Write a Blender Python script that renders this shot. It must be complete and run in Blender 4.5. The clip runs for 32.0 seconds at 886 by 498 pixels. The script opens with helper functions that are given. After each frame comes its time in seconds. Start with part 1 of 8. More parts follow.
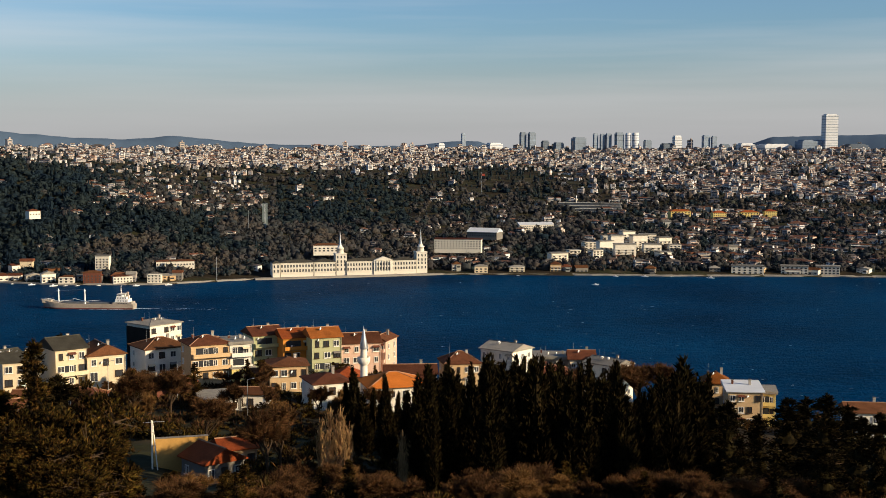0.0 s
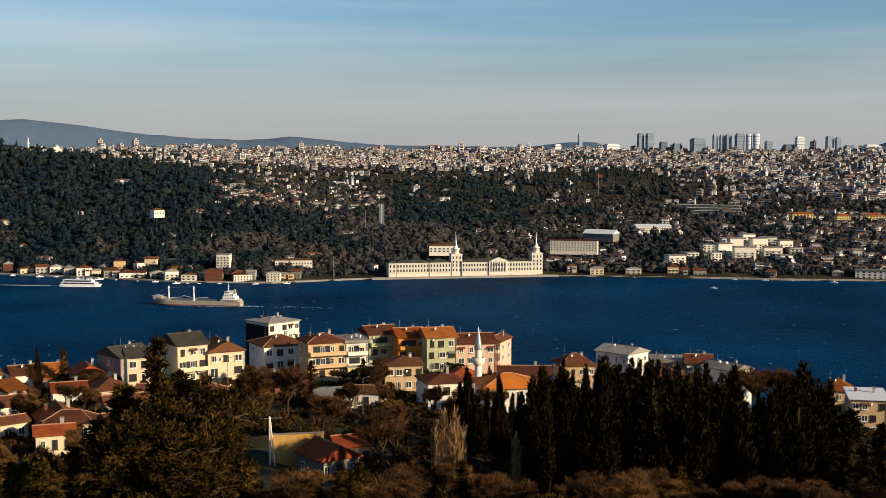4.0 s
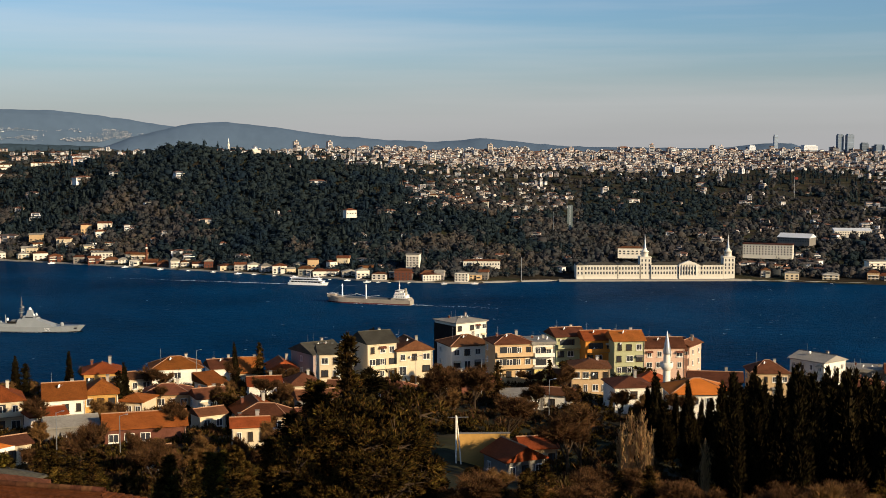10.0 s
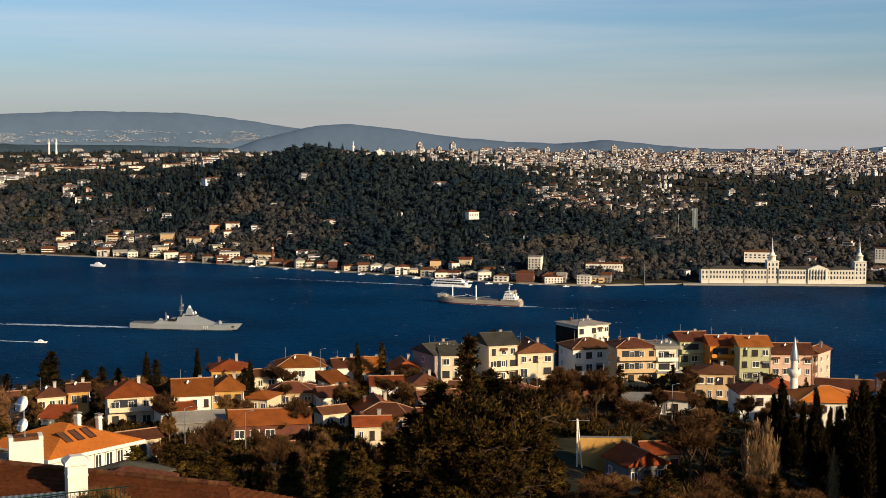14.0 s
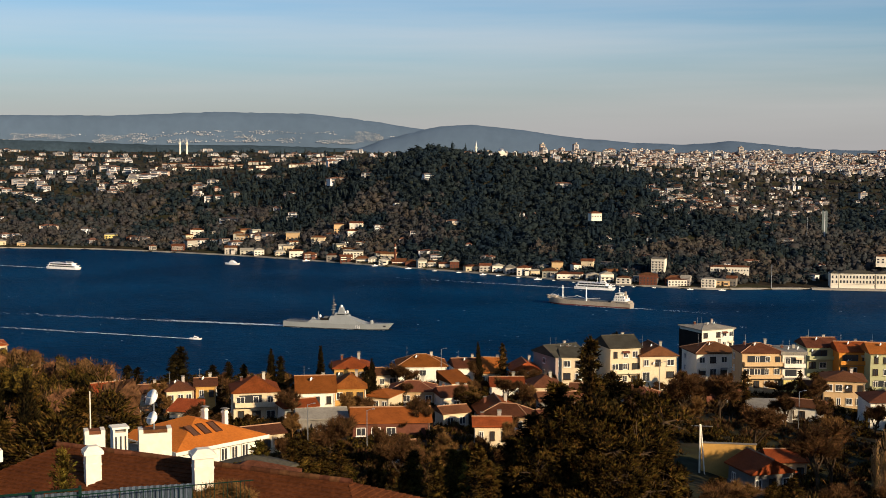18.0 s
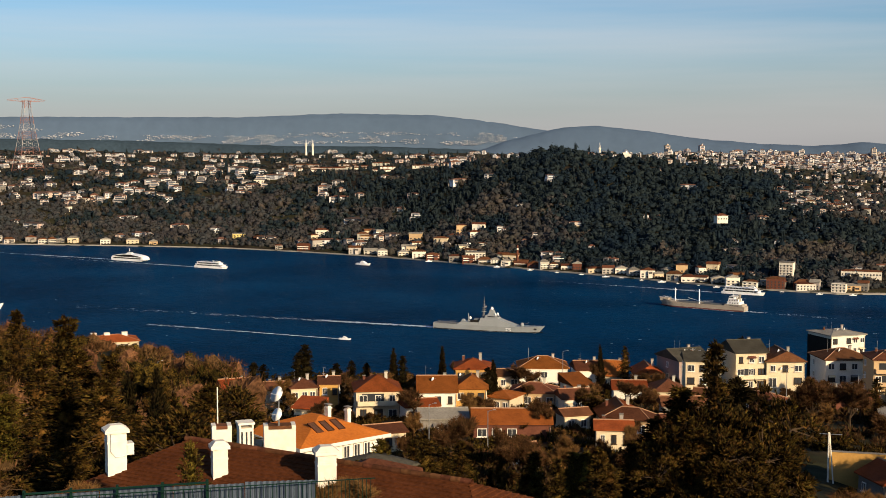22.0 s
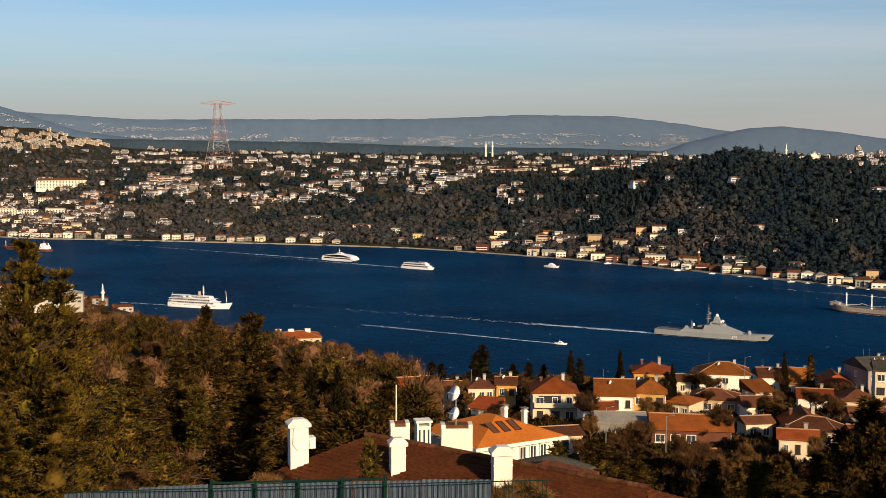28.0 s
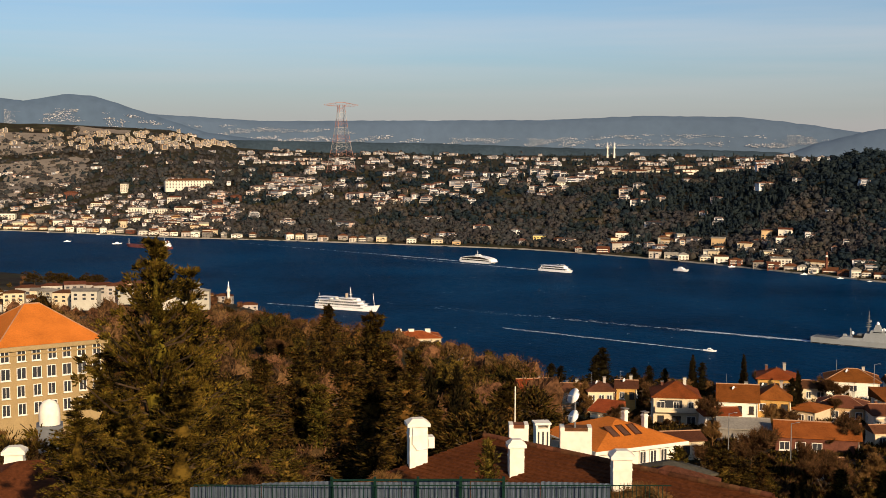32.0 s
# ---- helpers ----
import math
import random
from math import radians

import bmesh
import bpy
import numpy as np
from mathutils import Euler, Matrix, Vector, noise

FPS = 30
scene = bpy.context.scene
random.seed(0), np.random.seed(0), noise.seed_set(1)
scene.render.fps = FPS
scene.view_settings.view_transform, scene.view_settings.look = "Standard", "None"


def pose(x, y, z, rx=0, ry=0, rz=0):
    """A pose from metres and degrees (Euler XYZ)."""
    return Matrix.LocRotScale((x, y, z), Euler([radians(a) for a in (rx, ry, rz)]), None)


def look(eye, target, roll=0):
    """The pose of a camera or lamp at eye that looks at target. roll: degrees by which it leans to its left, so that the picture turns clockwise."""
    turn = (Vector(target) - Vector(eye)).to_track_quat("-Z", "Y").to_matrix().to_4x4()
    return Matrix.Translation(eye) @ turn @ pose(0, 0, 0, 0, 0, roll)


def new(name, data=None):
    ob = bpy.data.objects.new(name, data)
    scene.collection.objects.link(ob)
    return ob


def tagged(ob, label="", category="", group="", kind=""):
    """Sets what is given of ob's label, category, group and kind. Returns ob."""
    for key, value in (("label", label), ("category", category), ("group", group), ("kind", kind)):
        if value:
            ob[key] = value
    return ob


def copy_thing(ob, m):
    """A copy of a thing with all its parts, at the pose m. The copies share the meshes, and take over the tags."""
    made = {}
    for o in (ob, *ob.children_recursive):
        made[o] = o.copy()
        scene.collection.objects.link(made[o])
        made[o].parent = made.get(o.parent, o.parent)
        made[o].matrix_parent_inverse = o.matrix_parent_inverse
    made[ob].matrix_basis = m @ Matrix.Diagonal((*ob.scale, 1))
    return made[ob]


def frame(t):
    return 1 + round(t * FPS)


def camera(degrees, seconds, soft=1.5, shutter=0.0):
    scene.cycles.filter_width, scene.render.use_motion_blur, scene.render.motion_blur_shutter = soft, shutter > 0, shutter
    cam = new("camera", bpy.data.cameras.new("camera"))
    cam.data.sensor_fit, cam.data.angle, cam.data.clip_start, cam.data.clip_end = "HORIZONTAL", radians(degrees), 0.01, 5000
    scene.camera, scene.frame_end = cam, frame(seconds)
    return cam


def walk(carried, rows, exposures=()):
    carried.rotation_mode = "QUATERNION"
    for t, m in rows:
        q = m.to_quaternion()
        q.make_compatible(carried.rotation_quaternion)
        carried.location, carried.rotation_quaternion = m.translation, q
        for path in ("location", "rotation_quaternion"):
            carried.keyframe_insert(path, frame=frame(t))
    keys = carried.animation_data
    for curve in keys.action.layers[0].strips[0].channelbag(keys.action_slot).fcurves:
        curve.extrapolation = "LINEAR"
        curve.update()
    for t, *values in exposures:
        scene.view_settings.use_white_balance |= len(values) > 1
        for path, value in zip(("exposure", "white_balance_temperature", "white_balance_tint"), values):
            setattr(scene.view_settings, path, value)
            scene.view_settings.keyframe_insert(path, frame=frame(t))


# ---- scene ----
cam = camera(38.6, 32.0, soft=0.85)
EYE = 150.0  # the eye above the strait, on a hill of the near bank
# seconds, heading (degrees to the left), pitch, lean
ROWS = [
    (0.0, 0.0, -4.75, -0.0), (0.5, 0.67, -4.74, 0.02), (1.0, 1.34, -4.75, 0.02), (1.5, 2.06, -4.74, -0.01),
    (2.0, 2.76, -4.72, -0.01), (2.5, 3.32, -4.72, 0.01), (3.0, 4.15, -4.72, -0.01), (3.5, 4.71, -4.71, -0.04),
    (5.5, 7.46, -4.7, 0.01), (6.0, 8.3, -4.67, 0.07), (6.5, 8.84, -4.68, 0.06), (7.0, 9.62, -4.67, 0.02),
    (7.5, 10.23, -4.66, -0.01), (8.0, 10.89, -4.65, -0.03), (8.5, 11.61, -4.65, -0.03), (9.0, 12.38, -4.65, -0.0),
    (9.5, 13.1, -4.63, -0.01), (10.0, 13.76, -4.65, -0.0), (10.5, 14.38, -4.6, -0.04), (11.0, 15.15, -4.63, -0.07),
    (11.5, 15.76, -4.61, -0.02), (12.0, 16.53, -4.6, -0.01), (12.5, 17.14, -4.58, -0.03), (13.0, 17.87, -4.57, -0.04),
    (13.5, 18.52, -4.59, 0.06), (14.0, 19.3, -4.57, -0.0), (14.5, 19.93, -4.59, -0.03), (16.5, 22.73, -4.56, -0.11),
    (17.0, 23.52, -4.55, -0.11), (17.5, 24.14, -4.54, -0.16), (18.0, 24.84, -4.54, -0.13), (18.5, 25.51, -4.54, -0.13),
    (19.0, 26.28, -4.53, -0.17), (19.5, 27.01, -4.53, -0.19), (20.0, 27.62, -4.52, -0.17), (20.5, 28.29, -4.51, -0.18),
    (21.0, 29.01, -4.52, -0.21), (21.5, 29.67, -4.51, -0.16), (22.0, 30.39, -4.5, -0.14), (22.5, 31.05, -4.51, -0.14),
    (23.0, 31.77, -4.51, -0.14), (23.5, 32.44, -4.48, -0.17), (24.0, 32.94, -4.5, -0.15), (24.5, 33.82, -4.49, -0.17),
    (25.0, 34.66, -4.48, -0.16), (25.5, 35.21, -4.49, -0.18), (27.5, 38.09, -4.46, -0.14), (28.0, 38.48, -4.46, -0.14),
    (28.5, 39.35, -4.46, -0.14), (29.0, 40.07, -4.45, -0.16), (29.5, 40.74, -4.43, -0.21), (30.0, 41.46, -4.45, -0.22),
    (30.5, 42.12, -4.45, -0.19), (31.0, 42.83, -4.42, -0.15), (31.5, 43.49, -4.44, -0.14), (32.0, 43.94, -4.42, -0.18),
]
walk(cam, [(t, pose(0, 0, EYE, 90 + pitch, lean, yaw)) for t, yaw, pitch, lean in ROWS],
     [(0.0, 0.58, 6300, 8), (7.0, 0.54, 6280, 7.5), (14.0, 0.53, 6420, 9.5), (19.0, 0.51, 6500, 10), (25.0, 0.50, 6520, 10.5), (29.0, 0.47, 6720, 13), (32.0, 0.43, 6720, 13)])

# ---- world and sun ----
SUN_BEARING, SUN_HEIGHT = -114.0, 19.5  # degrees to the left of the first view, above level
SKY_TINT, VEIL, HAZE = (0.96, 1.19, 1.47, 1), (9.6, 9.1, 9.0, 1), (5.95, 5.65, 5.65, 1)
world = bpy.data.worlds.new("world")
scene.world = world
world.use_nodes = True
wn, wl = world.node_tree.nodes, world.node_tree.links
sky = wn.new("ShaderNodeTexSky")
sky.sky_type, sky.sun_disc = "NISHITA", False
sky.sun_elevation, sky.sun_rotation = radians(SUN_HEIGHT), radians(-SUN_BEARING)
sky.altitude, sky.air_density, sky.dust_density, sky.ozone_density = 150, 1.0, 1.0, 2.0
# thin high cloud: a streaked veil, the same all round, thinning out overhead
wc, wm = wn.new("ShaderNodeTexCoord"), wn.new("ShaderNodeMapping")
wm.inputs["Scale"].default_value = (0.8, 0.8, 15.0)
veil, vr, vm, tint = wn.new("ShaderNodeTexNoise"), wn.new("ShaderNodeMapRange"), wn.new("ShaderNodeMix"), wn.new("ShaderNodeMix")
veil.inputs["Scale"].default_value, veil.inputs["Detail"].default_value = 1.6, 5
vr.inputs["From Min"].default_value, vr.inputs["From Max"].default_value, vr.inputs["To Max"].default_value = 0.44, 0.72, 0.45
vm.data_type = tint.data_type = "RGBA"
tint.blend_type = "MULTIPLY"
thin = wn.new("ShaderNodeMath")
thin.operation = "MULTIPLY"
tint.inputs["Factor"].default_value = 1.0
tint.inputs["B"].default_value = SKY_TINT
vm.inputs["B"].default_value = VEIL
wl.new(wc.outputs["Generated"], wm.inputs[0]), wl.new(wm.outputs[0], veil.inputs["Vector"]), wl.new(veil.outputs["Fac"], vr.inputs["Value"])
wl.new(sky.outputs[0], tint.inputs["A"]), wl.new(tint.outputs["Result"], vm.inputs["A"]), wl.new(vr.outputs["Result"], thin.inputs[0])
vz, vt = wn.new("ShaderNodeSeparateXYZ"), wn.new("ShaderNodeMapRange")
vt.inputs["From Min"].default_value, vt.inputs["From Max"].default_value = 0.15, 0.5
vt.inputs["To Min"].default_value, vt.inputs["To Max"].default_value = 1.0, 0.0
wl.new(wc.outputs["Generated"], vz.inputs[0]), wl.new(vz.outputs["Z"], vt.inputs["Value"]), wl.new(vt.outputs["Result"], thin.inputs[1])
wl.new(thin.outputs[0], vm.inputs["Factor"])
# haze towards the horizon
sep, hz, hm = wn.new("ShaderNodeSeparateXYZ"), wn.new("ShaderNodeMapRange"), wn.new("ShaderNodeMix")
hm.data_type = "RGBA"
hm.inputs["B"].default_value = HAZE
hz.interpolation_type = "SMOOTHSTEP"
hz.inputs["From Min"].default_value, hz.inputs["From Max"].default_value = -0.01, 0.10
hz.inputs["To Min"].default_value, hz.inputs["To Max"].default_value = 0.85, 0.0
wl.new(wc.outputs["Generated"], sep.inputs[0]), wl.new(sep.outputs["Z"], hz.inputs["Value"]), wl.new(hz.outputs["Result"], hm.inputs["Factor"])
wl.new(vm.outputs["Result"], hm.inputs["A"]), wl.new(hm.outputs["Result"], wn["Background"].inputs[0])
wn["Background"].inputs[1].default_value = 0.054
sun = new("sun", bpy.data.lights.new("sun", "SUN"))
sun.data.energy, sun.data.angle, sun.data.color = 5.0, radians(0.6), (1.0, 0.79, 0.53)
sb, sh = radians(SUN_BEARING), radians(SUN_HEIGHT)
sun.matrix_world = look((0, 0, 300), (math.sin(sb) * math.cos(sh), -math.cos(sb) * math.cos(sh), 300 - math.sin(sh)))


# ---- materials ----
def material(name, colour, rough=0.8, vary=0.25, size=1.0, fine=8.0, bump=0.0, metal=0.0, each="", spread=0.0, hue=0.0, second=None, spec=0.04, hard=0.4, mid=1.0):
    """A surface with grain at two scales. size: metres of the larger blotches. hard: half the width of the step between its two colours, mid: where it lies. each: 'island' or 'object' for a value of its own per piece."""
    m = bpy.data.materials.new(name)
    m.use_nodes = True
    n, l = m.node_tree.nodes, m.node_tree.links
    b = n["Principled BSDF"]
    b.inputs["Roughness"].default_value, b.inputs["Metallic"].default_value = rough, metal
    b.inputs["Specular IOR Level"].default_value = spec
    co = n.new("ShaderNodeNewGeometry")
    big, small = n.new("ShaderNodeTexNoise"), n.new("ShaderNodeTexNoise")
    big.inputs["Scale"].default_value, small.inputs["Scale"].default_value = 1.0 / size, fine / size
    big.inputs["Detail"].default_value, small.inputs["Detail"].default_value = 4, 3
    for t in (big, small):
        l.new(co.outputs["Position"], t.inputs["Vector"])
    add = n.new("ShaderNodeMath")
    add.operation = "ADD"
    l.new(big.outputs["Fac"], add.inputs[0]), l.new(small.outputs["Fac"], add.inputs[1])
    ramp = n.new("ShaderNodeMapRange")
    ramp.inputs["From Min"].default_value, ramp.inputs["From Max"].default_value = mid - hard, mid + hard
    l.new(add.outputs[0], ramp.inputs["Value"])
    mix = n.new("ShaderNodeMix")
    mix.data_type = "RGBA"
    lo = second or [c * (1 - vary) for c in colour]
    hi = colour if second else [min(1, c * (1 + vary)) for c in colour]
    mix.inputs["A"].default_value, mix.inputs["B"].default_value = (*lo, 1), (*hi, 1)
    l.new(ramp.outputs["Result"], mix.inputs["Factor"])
    out = mix.outputs["Result"]
    if each:
        hsv = n.new("ShaderNodeHueSaturation")
        rnd = n.new("ShaderNodeObjectInfo").outputs["Random"] if each == "object" else co.outputs["Random Per Island"]
        for sock, lo, hi, k in (("Value", 1 - spread, 1 + spread, 1.0), ("Hue", 0.5 - hue, 0.5 + hue, 7.31)):
            mul, fr, mr = n.new("ShaderNodeMath"), n.new("ShaderNodeMath"), n.new("ShaderNodeMapRange")
            mul.operation, fr.operation = "MULTIPLY", "FRACT"
            mul.inputs[1].default_value = k
            l.new(rnd, mul.inputs[0]), l.new(mul.outputs[0], fr.inputs[0]), l.new(fr.outputs[0], mr.inputs["Value"])
            mr.inputs["To Min"].default_value, mr.inputs["To Max"].default_value = lo, hi
            l.new(mr.outputs["Result"], hsv.inputs[sock])
        l.new(out, hsv.inputs["Color"])
        out = hsv.outputs["Color"]
    l.new(out, b.inputs["Base Color"])
    if bump:
        bp = n.new("ShaderNodeBump")
        bp.inputs["Strength"].default_value, bp.inputs["Distance"].default_value = bump, size * 0.1
        l.new(small.outputs["Fac"], bp.inputs["Height"]), l.new(bp.outputs[0], b.inputs["Normal"])
    return m


def palette(name, colours, rough=0.9, patch=120.0, own=0.4, grain=6.0, bump=0.0, light=0.2, step=False):
    """A surface whose colour runs through a row of colours, by patches of ground (metres) and by a share of its own for each piece."""
    m = bpy.data.materials.new(name)
    m.use_nodes = True
    n, l = m.node_tree.nodes, m.node_tree.links
    b = n["Principled BSDF"]
    b.inputs["Roughness"].default_value, b.inputs["Specular IOR Level"].default_value = rough, 0.04
    geo, big, fine = n.new("ShaderNodeNewGeometry"), n.new("ShaderNodeTexNoise"), n.new("ShaderNodeTexNoise")
    big.inputs["Scale"].default_value, big.inputs["Detail"].default_value = 1.0 / patch, 3
    fine.inputs["Scale"].default_value, fine.inputs["Detail"].default_value = 1.0 / grain, 4
    for t in (big, fine):
        l.new(geo.outputs["Position"], t.inputs["Vector"])
    spread, ramp, mix = n.new("ShaderNodeMapRange"), n.new("ShaderNodeValToRGB"), n.new("ShaderNodeMix")
    mix.data_type = "FLOAT"
    spread.inputs["From Min"].default_value, spread.inputs["From Max"].default_value = 0.33, 0.67
    mix.inputs["Factor"].default_value = own
    l.new(big.outputs["Fac"], spread.inputs["Value"]), l.new(spread.outputs["Result"], mix.inputs["A"]), l.new(geo.outputs["Random Per Island"], mix.inputs["B"])
    l.new(mix.outputs["Result"], ramp.inputs["Fac"])
    ramp.color_ramp.interpolation = "CONSTANT" if step else "LINEAR"
    k = len(colours)
    while len(ramp.color_ramp.elements) < k:
        ramp.color_ramp.elements.new(0.5)
    for i, c in enumerate(colours):
        ramp.color_ramp.elements[i].position, ramp.color_ramp.elements[i].color = i / k if step else i / (k - 1), (*c, 1)
    hsv, val = n.new("ShaderNodeHueSaturation"), n.new("ShaderNodeMapRange")
    val.inputs["From Min"].default_value, val.inputs["From Max"].default_value = 0.25, 0.75
    val.inputs["To Min"].default_value, val.inputs["To Max"].default_value = 1 - light, 1 + light
    l.new(fine.outputs["Fac"], val.inputs["Value"]), l.new(val.outputs["Result"], hsv.inputs["Value"])
    l.new(ramp.outputs["Color"], hsv.inputs["Color"]), l.new(hsv.outputs["Color"], b.inputs["Base Color"])
    if bump:
        bp = n.new("ShaderNodeBump")
        bp.inputs["Strength"].default_value, bp.inputs["Distance"].default_value = bump, grain * 0.3
        l.new(fine.outputs["Fac"], bp.inputs["Height"]), l.new(bp.outputs[0], b.inputs["Normal"])
    return m


